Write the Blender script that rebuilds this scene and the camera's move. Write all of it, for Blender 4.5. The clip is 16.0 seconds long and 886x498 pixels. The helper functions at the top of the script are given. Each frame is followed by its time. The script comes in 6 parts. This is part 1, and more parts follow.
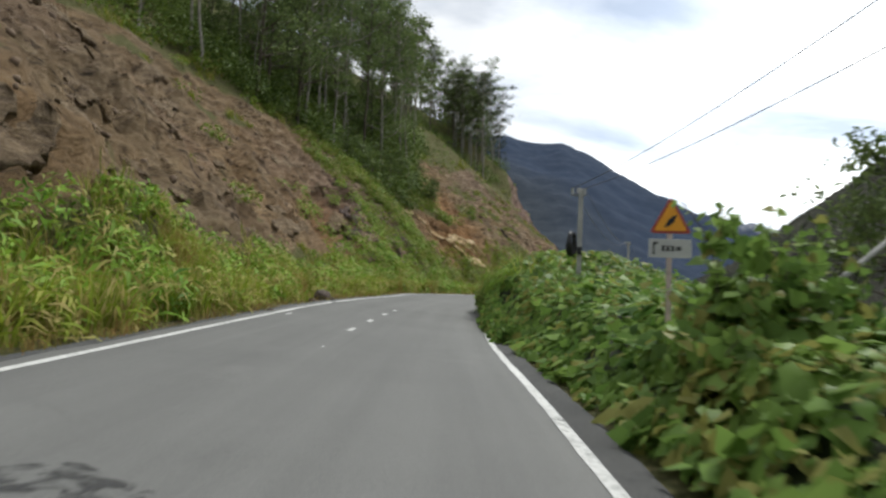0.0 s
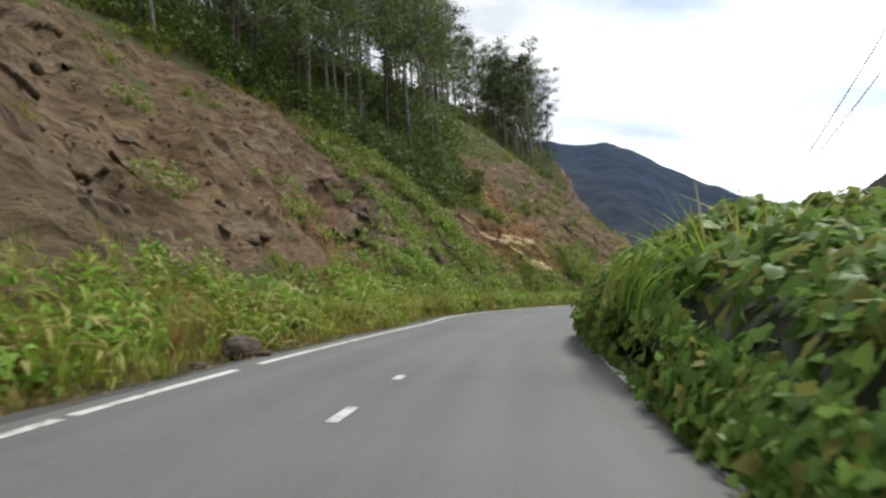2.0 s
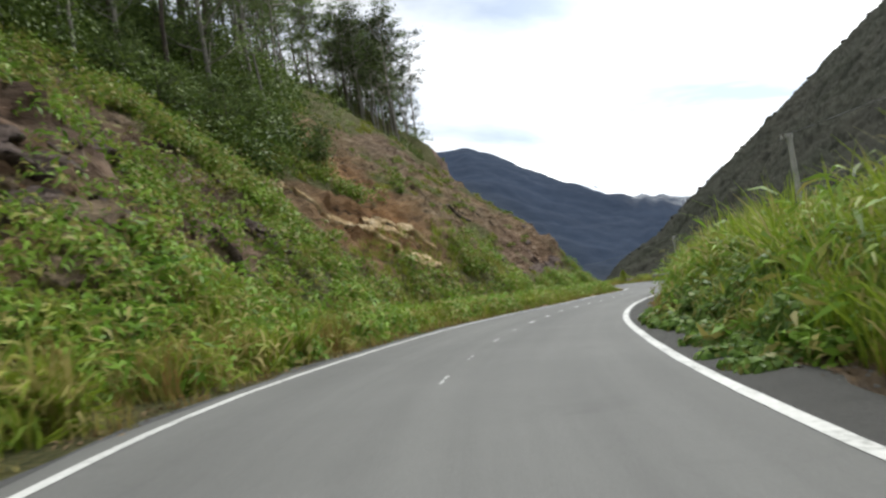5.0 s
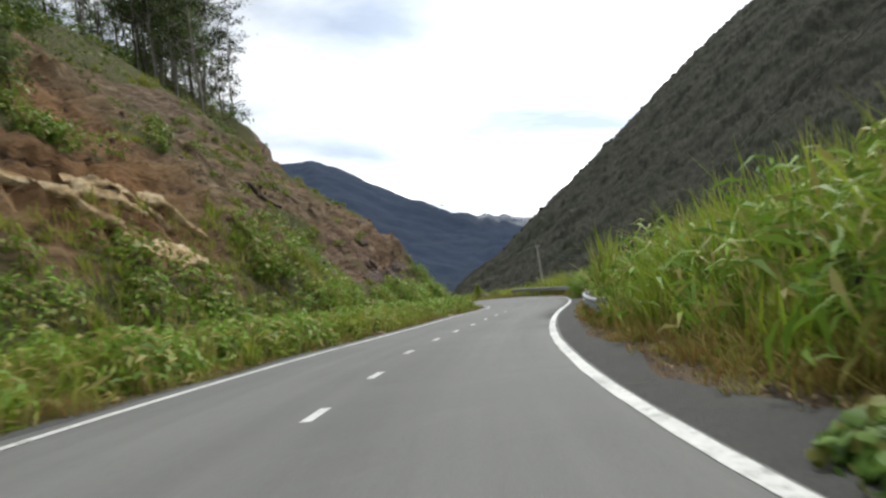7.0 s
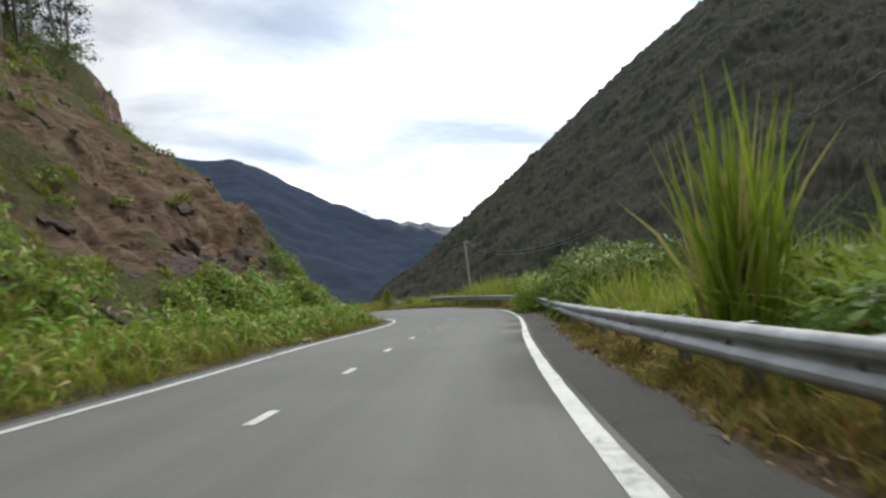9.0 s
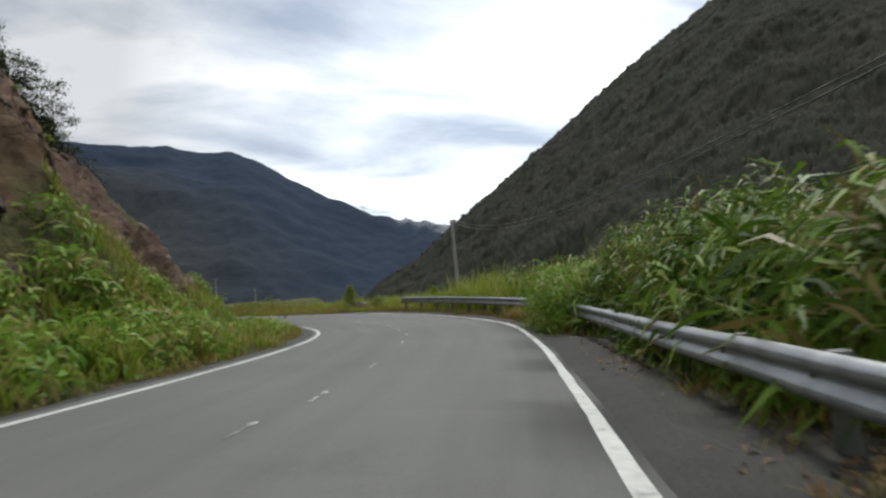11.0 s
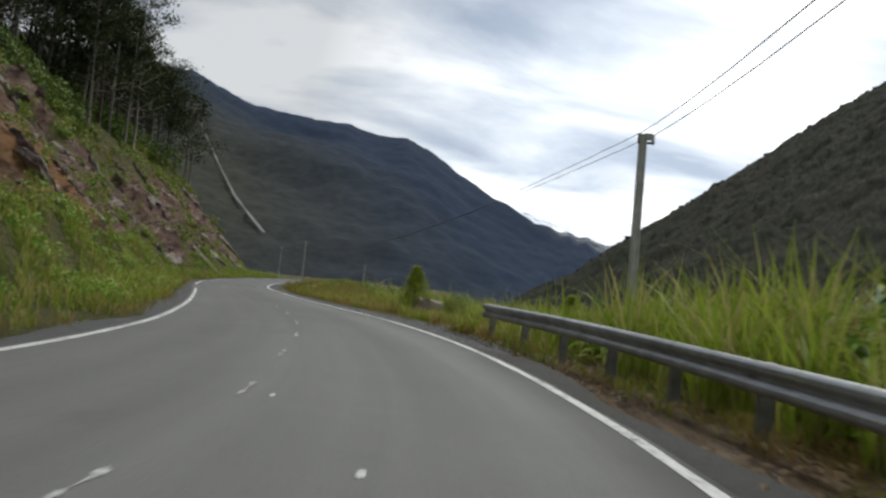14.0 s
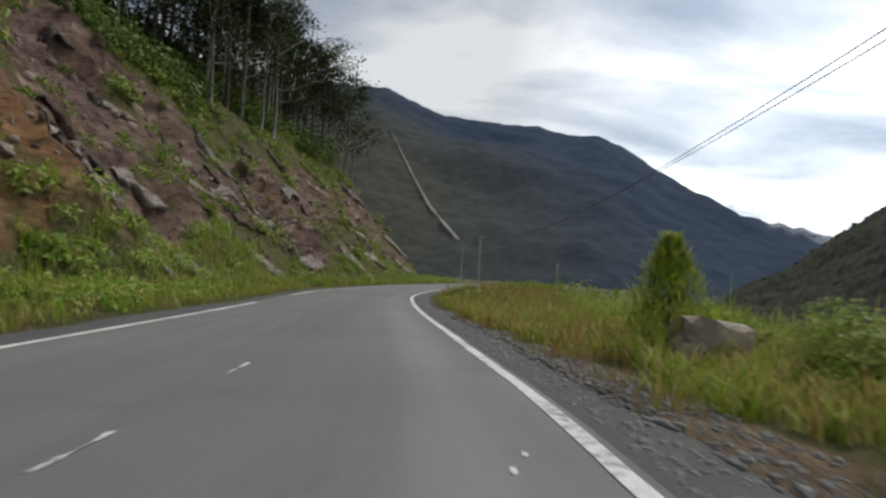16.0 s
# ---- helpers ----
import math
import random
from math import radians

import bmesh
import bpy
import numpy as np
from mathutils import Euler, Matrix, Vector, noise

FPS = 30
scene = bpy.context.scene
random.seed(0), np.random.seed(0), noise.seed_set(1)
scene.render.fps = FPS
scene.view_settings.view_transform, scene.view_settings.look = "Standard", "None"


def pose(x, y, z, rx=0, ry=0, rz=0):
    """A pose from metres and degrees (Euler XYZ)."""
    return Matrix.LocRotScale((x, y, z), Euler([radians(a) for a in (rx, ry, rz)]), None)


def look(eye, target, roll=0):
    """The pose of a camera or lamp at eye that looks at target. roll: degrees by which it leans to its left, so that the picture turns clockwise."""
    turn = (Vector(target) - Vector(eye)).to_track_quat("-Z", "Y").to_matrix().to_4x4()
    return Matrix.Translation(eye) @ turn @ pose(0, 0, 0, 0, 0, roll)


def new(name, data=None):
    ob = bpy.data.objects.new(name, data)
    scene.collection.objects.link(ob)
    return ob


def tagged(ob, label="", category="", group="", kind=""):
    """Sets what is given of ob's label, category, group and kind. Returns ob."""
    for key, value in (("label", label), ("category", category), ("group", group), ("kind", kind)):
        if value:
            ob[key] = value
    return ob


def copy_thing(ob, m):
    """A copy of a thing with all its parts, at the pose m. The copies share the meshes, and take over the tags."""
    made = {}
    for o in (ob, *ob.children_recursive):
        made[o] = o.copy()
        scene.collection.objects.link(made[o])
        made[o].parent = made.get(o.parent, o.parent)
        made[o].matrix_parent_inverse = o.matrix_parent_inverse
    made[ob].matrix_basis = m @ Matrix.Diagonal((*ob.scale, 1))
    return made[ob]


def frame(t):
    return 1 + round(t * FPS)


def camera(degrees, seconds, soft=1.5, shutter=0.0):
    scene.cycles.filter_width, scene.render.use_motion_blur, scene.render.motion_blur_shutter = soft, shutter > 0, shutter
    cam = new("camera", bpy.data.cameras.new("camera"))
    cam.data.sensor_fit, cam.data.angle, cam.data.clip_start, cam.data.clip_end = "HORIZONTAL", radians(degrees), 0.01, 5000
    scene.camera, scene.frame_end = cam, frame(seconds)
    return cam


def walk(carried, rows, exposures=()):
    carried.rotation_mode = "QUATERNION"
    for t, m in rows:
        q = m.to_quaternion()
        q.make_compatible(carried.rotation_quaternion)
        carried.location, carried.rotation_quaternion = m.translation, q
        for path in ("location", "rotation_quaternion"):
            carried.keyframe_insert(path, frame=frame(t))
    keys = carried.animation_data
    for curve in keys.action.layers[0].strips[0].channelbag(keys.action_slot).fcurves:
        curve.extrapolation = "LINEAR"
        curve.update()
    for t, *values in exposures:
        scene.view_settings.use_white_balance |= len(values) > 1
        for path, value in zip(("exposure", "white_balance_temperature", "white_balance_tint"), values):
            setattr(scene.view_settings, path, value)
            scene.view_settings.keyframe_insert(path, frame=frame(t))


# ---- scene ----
cam = camera(58.5, 16.0, soft=2.5, shutter=0.3)
PATH = [
    (0, (0.292, -0.043, 1.351), (0.295, 9.951, 1.674), 1.73),
    (0.5, (0.322, 3.773, 1.326), (-0.283, 13.749, 1.677), 2.76),
    (1, (0.296, 7.707, 1.270), (-0.402, 17.673, 1.723), -0.26),
    (1.5, (0.185, 11.717, 1.220), (-0.561, 21.675, 1.750), -2.08),
    (2, (0.087, 15.694, 1.179), (-0.548, 25.661, 1.701), -3.78),
    (2.5, (0.030, 19.755, 1.109), (-0.433, 29.730, 1.649), -3.74),
    (3, (0.016, 23.742, 1.074), (-0.296, 33.727, 1.524), -4.54),
    (3.5, (0.043, 27.620, 1.091), (-0.038, 37.611, 1.509), -5.61),
    (4, (0.054, 31.470, 1.098), (0.278, 41.458, 1.528), -6.80),
    (4.5, (0.170, 35.347, 1.087), (0.762, 45.319, 1.552), -7.96),
    (5, (0.509, 39.298, 1.054), (1.523, 49.234, 1.548), -8.93),
    (5.5, (1.159, 43.361, 0.978), (2.638, 53.239, 1.474), -9.54),
    (6, (2.057, 47.642, 0.884), (4.066, 57.427, 1.342), -9.67),
    (6.5, (3.255, 51.980, 0.757), (5.663, 61.677, 1.184), -9.75),
    (7, (4.619, 56.492, 0.647), (7.550, 66.045, 1.054), -8.11),
    (7.5, (6.242, 61.006, 0.517), (9.174, 70.552, 1.034), -6.21),
    (8, (8.034, 65.655, 0.394), (11.429, 75.048, 0.891), -9.48),
    (8.5, (9.894, 70.179, 0.246), (13.607, 79.455, 0.641), -7.37),
    (9, (11.935, 74.676, 0.107), (15.797, 83.891, 0.494), -6.08),
    (9.5, (14.008, 78.905, 0.028), (17.946, 88.089, 0.410), -5.30),
    (10, (16.012, 82.949, -0.063), (19.954, 92.131, 0.312), -4.91),
    (10.5, (17.946, 86.878, -0.167), (21.859, 96.073, 0.203), -4.75),
    (11, (19.822, 90.758, -0.303), (23.704, 99.966, 0.069), -4.65),
    (11.5, (21.653, 94.651, -0.494), (25.535, 103.859, -0.106), -4.42),
    (12, (23.565, 98.578, -0.610), (27.486, 107.767, -0.183), -3.92),
    (12.5, (25.363, 102.568, -0.719), (29.127, 111.823, -0.304), -0.70),
    (13, (27.128, 106.657, -0.784), (30.546, 116.043, -0.315), 3.00),
    (13.5, (28.771, 110.965, -0.821), (31.517, 120.574, -0.451), 5.58),
    (14, (30.202, 115.508, -0.836), (32.203, 125.296, -0.397), 5.94),
    (14.5, (31.241, 120.021, -0.856), (32.747, 129.895, -0.376), 6.75),
    (15, (32.008, 124.578, -0.900), (32.632, 134.553, -0.548), 7.34),
    (15.5, (32.406, 129.036, -0.943), (32.522, 139.030, -0.632), 4.05),
    (16, (32.538, 133.501, -1.036), (32.108, 143.488, -0.760), 3.76),
]
walk(cam, [(t, look(eye, target, roll)) for t, eye, target, roll in PATH], exposures=[(0, 0.60), (2, 0.70), (3.2, 0.76), (6, 0.66), (8.5, 0.50), (11.5, 0.10), (14, 0.05), (16, 0.15)])

# ---- daylight: a bright, broken overcast ----
SUN_UP, SUN_ROUND = radians(52), radians(40)
world = bpy.data.worlds.new("sky")
scene.world = world
world.use_nodes = True
wn, wl = world.node_tree.nodes, world.node_tree.links
wn.clear()


sky = wn.new("ShaderNodeTexSky")
sky.sky_type, sky.sun_disc, sky.sun_elevation, sky.sun_rotation = "NISHITA", False, SUN_UP, SUN_ROUND
coord = wn.new("ShaderNodeTexCoord")
split = wn.new("ShaderNodeSeparateXYZ")
wl.new(coord.outputs["Generated"], split.inputs[0])
lift = wn.new("ShaderNodeMath")
lift.operation, lift.inputs[1].default_value = "ADD", 0.22
wl.new(split.outputs["Z"], lift.inputs[0])
floor_z = wn.new("ShaderNodeMath")
floor_z.operation, floor_z.inputs[1].default_value = "MAXIMUM", 0.1
wl.new(lift.outputs[0], floor_z.inputs[0])
flat = wn.new("ShaderNodeCombineXYZ")
for axis in "XY":
    div = wn.new("ShaderNodeMath")
    div.operation = "DIVIDE"
    wl.new(split.outputs[axis], div.inputs[0])
    wl.new(floor_z.outputs[0], div.inputs[1])
    wl.new(div.outputs[0], flat.inputs[axis])
clouds = wn.new("ShaderNodeTexNoise")
clouds.inputs["Scale"].default_value, clouds.inputs["Detail"].default_value, clouds.inputs["Roughness"].default_value = 1.25, 7, 0.52
clouds.inputs["Distortion"].default_value = 0.35
shift = wn.new("ShaderNodeMapping")
shift.inputs["Location"].default_value = (2.9, 0.35, 0)
shift.inputs["Scale"].default_value = (0.8, 1.5, 1)
wl.new(flat.outputs[0], shift.inputs[0])
wl.new(shift.outputs[0], clouds.inputs["Vector"])
tone = wn.new("ShaderNodeValToRGB")
tone.color_ramp.elements[0].position, tone.color_ramp.elements[0].color = 0.36, (0.42, 0.49, 0.60, 1)
tone.color_ramp.elements[1].position, tone.color_ramp.elements[1].color = 0.60, (1.25, 1.27, 1.27, 1)
mid = tone.color_ramp.elements.new(0.47)
mid.color = (0.74, 0.80, 0.88, 1)
wl.new(clouds.outputs["Fac"], tone.inputs[0])
cover = wn.new("ShaderNodeBackground")
cover.inputs["Strength"].default_value = 1.32
# the cloud is brightest round the hidden sun
toward = wn.new("ShaderNodeVectorMath")
toward.operation, toward.inputs[1].default_value = "DOT_PRODUCT", (math.sin(radians(30)), math.cos(radians(30)), 0.15)
wl.new(coord.outputs["Generated"], toward.inputs[0])
glow_share = wn.new("ShaderNodeMapRange")
glow_share.inputs["From Min"].default_value, glow_share.inputs["From Max"].default_value = 0.885, 0.99
glow_share.inputs["To Min"].default_value, glow_share.inputs["To Max"].default_value = 0.41, 0.91
wl.new(toward.outputs["Value"], glow_share.inputs["Value"])
dimmed = wn.new("ShaderNodeVectorMath")
dimmed.operation = "SCALE"
wl.new(tone.outputs[0], dimmed.inputs[0])
wl.new(glow_share.outputs[0], dimmed.inputs["Scale"])
wl.new(dimmed.outputs[0], cover.inputs["Color"])
clear = wn.new("ShaderNodeBackground")
clear.inputs["Strength"].default_value = 0.12
wl.new(sky.outputs[0], clear.inputs["Color"])
both = wn.new("ShaderNodeMixShader")
both.inputs[0].default_value = 0.9
wl.new(clear.outputs[0], both.inputs[1])
wl.new(cover.outputs[0], both.inputs[2])
wout = wn.new("ShaderNodeOutputWorld")
wl.new(both.outputs[0], wout.inputs[0])

sun = new("sun", bpy.data.lights.new("sun", "SUN"))
sun.data.energy, sun.data.angle, sun.data.color = 2.2, radians(16), (0.97, 0.97, 0.90)
sun.matrix_world = look((60 * math.cos(SUN_UP) * math.sin(SUN_ROUND), 60 * math.cos(SUN_UP) * math.cos(SUN_ROUND), 60 * math.sin(SUN_UP)), (0, 0, 0))


# ---- materials ----
def material(name):
    m = bpy.data.materials.new(name)
    m.use_nodes = True
    nt = m.node_tree
    bsdf = nt.nodes["Principled BSDF"]
    return m, nt.nodes, nt.links, bsdf


def noise_node(nodes, links, scale, detail=4.0, rough=0.55, vector=None, distortion=0.0):
    n = nodes.new("ShaderNodeTexNoise")
    n.inputs["Scale"].default_value, n.inputs["Detail"].default_value, n.inputs["Roughness"].default_value = scale, detail, rough
    n.inputs["Distortion"].default_value = distortion
    if vector is None:
        c = nodes.new("ShaderNodeTexCoord")
        vector = c.outputs["Object"]
    links.new(vector, n.inputs["Vector"])
    return n.outputs["Fac"]


def ramp(nodes, links, fac, *stops):
    r = nodes.new("ShaderNodeValToRGB")
    e = r.color_ramp.elements
    e[0].position, e[0].color = stops[0][0], (*stops[0][1], 1)
    e[1].position, e[1].color = stops[-1][0], (*stops[-1][1], 1)
    for p, c in stops[1:-1]:
        k = e.new(p)
        k.color = (*c, 1)
    links.new(fac, r.inputs[0])
    return r.outputs[0]


def mix(nodes, links, fac, a, b, mode="MIX"):
    m = nodes.new("ShaderNodeMix")
    m.data_type, m.blend_type = "RGBA", mode
    if isinstance(fac, (int, float)):
        m.inputs[0].default_value = fac
    else:
        links.new(fac, m.inputs[0])
    for slot, v in ((6, a), (7, b)):
        if isinstance(v, tuple):
            m.inputs[slot].default_value = (*v, 1)
        else:
            links.new(v, m.inputs[slot])
    return m.outputs[2]


def bump(nodes, links, bsdf, height, strength, distance):
    b = nodes.new("ShaderNodeBump")
    b.inputs["Strength"].default_value, b.inputs["Distance"].default_value = strength, distance
    links.new(height, b.inputs["Height"])
    links.new(b.outputs[0], bsdf.inputs["Normal"])


def plain(name, colour, rough=0.6, metal=0.0, vary=0.15, scale=6.0, grain=0.2):
    m, n, l, b = material(name)
    dark = tuple(c * (1 - vary) for c in colour)
    light = tuple(min(1, c * (1 + vary)) for c in colour)
    big = noise_node(n, l, scale, 5, 0.6)
    l.new(ramp(n, l, big, (0.3, dark), (0.7, light)), b.inputs["Base Color"])
    b.inputs["Roughness"].default_value, b.inputs["Metallic"].default_value = rough, metal
    if grain:
        bump(n, l, b, noise_node(n, l, scale * 14, 3, 0.6), grain, 0.01)
    return m


def asphalt():
    m, n, l, b = material("asphalt")
    big = noise_node(n, l, 0.22, 5, 0.6)
    base = ramp(n, l, big, (0.3, (0.122, 0.122, 0.118)), (0.7, (0.160, 0.160, 0.154)))
    stone = noise_node(n, l, 85, 2, 0.7)
    base = mix(n, l, 0.28, base, ramp(n, l, stone, (0.35, (0.045, 0.045, 0.045)), (0.65, (0.26, 0.26, 0.25))))
    lane = n.new("ShaderNodeUVMap")
    lane.uv_map = "plan"
    along = n.new("ShaderNodeMapping")
    along.inputs["Scale"].default_value = (0.035, 1.1, 1)
    l.new(lane.outputs[0], along.inputs[0])
    track = noise_node(n, l, 1.0, 4, 0.6, along.outputs[0], 0.2)
    base = mix(n, l, 0.55, base, ramp(n, l, track, (0.35, (0.62, 0.62, 0.62)), (0.65, (1.0, 1.0, 0.99))), "MULTIPLY")
    stain = noise_node(n, l, 0.6, 6, 0.7, distortion=0.6)
    base = mix(n, l, ramp(n, l, stain, (0.60, (0, 0, 0)), (0.74, (0.4, 0.4, 0.4))), base, (0.075, 0.075, 0.073))
    pale = noise_node(n, l, 0.35, 6, 0.7, distortion=1.2)
    base = mix(n, l, ramp(n, l, pale, (0.60, (0, 0, 0)), (0.72, (0.35, 0.35, 0.35))), base, (0.18, 0.178, 0.17))
    l.new(base, b.inputs["Base Color"])
    b.inputs["Roughness"].default_value = 0.78
    b.inputs["Specular IOR Level"].default_value = 0.3
    bump(n, l, b, stone, 0.35, 0.006)
    return m


def gravelly(name, a, c):
    m, n, l, b = material(name)
    grit = noise_node(n, l, 38, 4, 0.75)
    patch = noise_node(n, l, 0.9, 5, 0.65)
    col = mix(n, l, 0.55, ramp(n, l, patch, (0.35, a), (0.68, c)), ramp(n, l, grit, (0.3, tuple(v * 0.4 for v in a)), (0.72, tuple(min(1, v * 1.7) for v in c))))
    l.new(col, b.inputs["Base Color"])
    b.inputs["Roughness"].default_value = 0.95
    bump(n, l, b, grit, 0.7, 0.03)
    return m


def hillside():
    """Soil, rock and turf, mixed by the mesh's cover attribute: red soil, green, blue rock."""
    m, n, l, b = material("hillside")
    at = n.new("ShaderNodeAttribute")
    at.attribute_name = "cover"
    sp = n.new("ShaderNodeSeparateColor")
    l.new(at.outputs["Color"], sp.inputs[0])
    c = n.new("ShaderNodeUVMap")
    c.uv_map = "plan"
    streak = n.new("ShaderNodeMapping")
    streak.vector_type = "TEXTURE"
    streak.inputs["Rotation"].default_value = (0, 0, radians(-14))
    streak.inputs["Scale"].default_value = (4.2, 0.75, 1)
    l.new(c.outputs[0], streak.inputs[0])
    rills = n.new("ShaderNodeMapping")
    rills.vector_type = "TEXTURE"
    rills.inputs["Rotation"].default_value = (0, 0, radians(-24))
    rills.inputs["Scale"].default_value = (1.7, 0.42, 1)
    l.new(c.outputs[0], rills.inputs[0])
    wide = noise_node(n, l, 0.16, 5, 0.6)
    mid_ = noise_node(n, l, 1.0, 8, 0.72, streak.outputs[0], 0.35)
    crack = noise_node(n, l, 1.0, 8, 0.76, rills.outputs[0], 0.35)
    fine = noise_node(n, l, 7, 6, 0.7)
    soil = ramp(n, l, mid_, (0.34, (0.105, 0.070, 0.038)), (0.46, (0.235, 0.162, 0.090)), (0.55, (0.325, 0.232, 0.136)), (0.68, (0.50, 0.39, 0.26)))
    warm = ramp(n, l, wide, (0.42, (0.17, 0.128, 0.084)), (0.62, (0.29, 0.185, 0.090)))
    soil = mix(n, l, 0.34, soil, warm)
    fresh = ramp(n, l, mid_, (0.30, (0.13, 0.065, 0.030)), (0.50, (0.33, 0.165, 0.065)), (0.72, (0.52, 0.31, 0.14)))
    soil = mix(n, l, at.outputs["Alpha"], soil, fresh)
    rock = ramp(n, l, mid_, (0.36, (0.078, 0.046, 0.042)), (0.48, (0.190, 0.118, 0.104)), (0.57, (0.285, 0.195, 0.168)), (0.68, (0.52, 0.42, 0.36)))
    turf = ramp(n, l, fine, (0.3, (0.050, 0.056, 0.018)), (0.52, (0.135, 0.135, 0.046)), (0.72, (0.25, 0.20, 0.095)))
    ground_ = mix(n, l, sp.outputs["Blue"], soil, rock)
    ground_ = mix(n, l, ramp(n, l, crack, (0.36, (0.9, 0.9, 0.9)), (0.48, (0, 0, 0))), ground_, (0.040, 0.028, 0.020))
    ground_ = mix(n, l, ramp(n, l, crack, (0.57, (0, 0, 0)), (0.70, (0.6, 0.6, 0.6))), ground_, (0.38, 0.30, 0.20))
    edge = n.new("ShaderNodeMath")
    edge.operation = "MULTIPLY_ADD"
    l.new(fine, edge.inputs[0])
    edge.inputs[1].default_value = 0.9
    less = n.new("ShaderNodeMath")
    less.operation, less.inputs[1].default_value = "ADD", -0.45
    l.new(sp.outputs["Green"], less.inputs[0])
    l.new(less.outputs[0], edge.inputs[2])
    patchy = ramp(n, l, edge.outputs[0], (0.38, (0, 0, 0)), (0.62, (1, 1, 1)))
    l.new(mix(n, l, patchy, ground_, turf), b.inputs["Base Color"])
    b.inputs["Roughness"].default_value = 0.95
    b.inputs["Specular IOR Level"].default_value = 0.2
    hsum = n.new("ShaderNodeMath")
    hsum.operation = "ADD"
    l.new(crack, hsum.inputs[0])
    l.new(mid_, hsum.inputs[1])
    bump(n, l, b, hsum.outputs[0], 1.0, 0.60)
    return m


def hazed_forest():
    m, n, l, b = material("far_forest")
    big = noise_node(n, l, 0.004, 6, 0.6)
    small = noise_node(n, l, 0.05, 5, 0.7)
    # bluish tones: the forest with distance haze painted into its colour
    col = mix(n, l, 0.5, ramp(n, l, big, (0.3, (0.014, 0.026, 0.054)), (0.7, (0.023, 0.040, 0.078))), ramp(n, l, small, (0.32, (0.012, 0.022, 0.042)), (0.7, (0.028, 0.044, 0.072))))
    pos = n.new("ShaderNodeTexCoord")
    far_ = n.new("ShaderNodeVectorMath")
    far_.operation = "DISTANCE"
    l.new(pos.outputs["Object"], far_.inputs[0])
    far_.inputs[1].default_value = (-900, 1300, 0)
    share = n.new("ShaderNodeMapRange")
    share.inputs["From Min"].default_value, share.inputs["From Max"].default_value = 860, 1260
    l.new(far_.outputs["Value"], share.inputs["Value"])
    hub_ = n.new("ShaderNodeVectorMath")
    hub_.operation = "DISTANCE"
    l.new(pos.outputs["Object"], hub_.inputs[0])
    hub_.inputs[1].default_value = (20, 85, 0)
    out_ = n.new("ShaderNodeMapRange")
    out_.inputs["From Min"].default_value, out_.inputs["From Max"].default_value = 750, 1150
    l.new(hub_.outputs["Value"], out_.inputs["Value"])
    haze = n.new("ShaderNodeMath")
    haze.operation = "MINIMUM"
    l.new(share.outputs[0], haze.inputs[0])
    l.new(out_.outputs[0], haze.inputs[1])
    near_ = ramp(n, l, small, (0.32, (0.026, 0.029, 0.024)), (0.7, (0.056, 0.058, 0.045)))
    # blend towards the painted haze by distance; the left flank counts as nearer
    col = mix(n, l, haze.outputs[0], near_, col)
    l.new(col, b.inputs["Base Color"])
    b.inputs["Roughness"].default_value = 1.0
    b.inputs["Specular IOR Level"].default_value = 0.1
    bump(n, l, b, small, 0.25, 7.0)
    return m


def foliage(name, dark, main, light, dry=None, dry_share=0.0, rough=0.5, through_light=0.3, patch=0.35):
    m, n, l, b = material(name)
    geo = n.new("ShaderNodeNewGeometry")
    col = ramp(n, l, geo.outputs["Random Per Island"], (0.0, dark), (0.5, main), (1.0, light))
    wide = noise_node(n, l, patch, 4, 0.6)
    col = mix(n, l, ramp(n, l, wide, (0.35, (0, 0, 0)), (0.7, (0.55, 0.55, 0.55))), col, light)
    if dry:
        pick = noise_node(n, l, 0.6, 5, 0.7)
        rnd = n.new("ShaderNodeMath")
        rnd.operation = "MULTIPLY_ADD"
        l.new(geo.outputs["Random Per Island"], rnd.inputs[0])
        rnd.inputs[1].default_value = 0.6
        l.new(pick, rnd.inputs[2])
        edge = 1.02 - 0.5 * dry_share
        col = mix(n, l, ramp(n, l, rnd.outputs[0], (edge - 0.08, (0, 0, 0)), (edge + 0.08, (0.9, 0.9, 0.9))), col, dry)
    l.new(col, b.inputs["Base Color"])
    b.inputs["Roughness"].default_value = rough
    b.inputs["Specular IOR Level"].default_value = 0.08
    glow = n.new("ShaderNodeBsdfTranslucent")
    l.new(col, glow.inputs["Color"])
    both_ = n.new("ShaderNodeMixShader")
    both_.inputs[0].default_value = through_light
    l.new(b.outputs[0], both_.inputs[1])
    l.new(glow.outputs[0], both_.inputs[2])
    l.new(both_.outputs[0], n["Material Output"].inputs[0])
    return m


def worn_paint(name, lost):
    m, n, l, b = material(name)
    wear = noise_node(n, l, 9, 6, 0.75)
    wide = noise_node(n, l, 0.5, 3, 0.6)
    s = n.new("ShaderNodeMath")
    s.operation = "MULTIPLY_ADD"
    l.new(wide, s.inputs[0])
    s.inputs[1].default_value = 0.6
    l.new(wear, s.inputs[2])
    l.new(ramp(n, l, s.outputs[0], (lost, (0.17, 0.17, 0.165)), (lost + 0.12, (0.50, 0.50, 0.485)), (1.0, (0.66, 0.66, 0.64))), b.inputs["Base Color"])
    b.inputs["Roughness"].default_value = 0.6
    return m


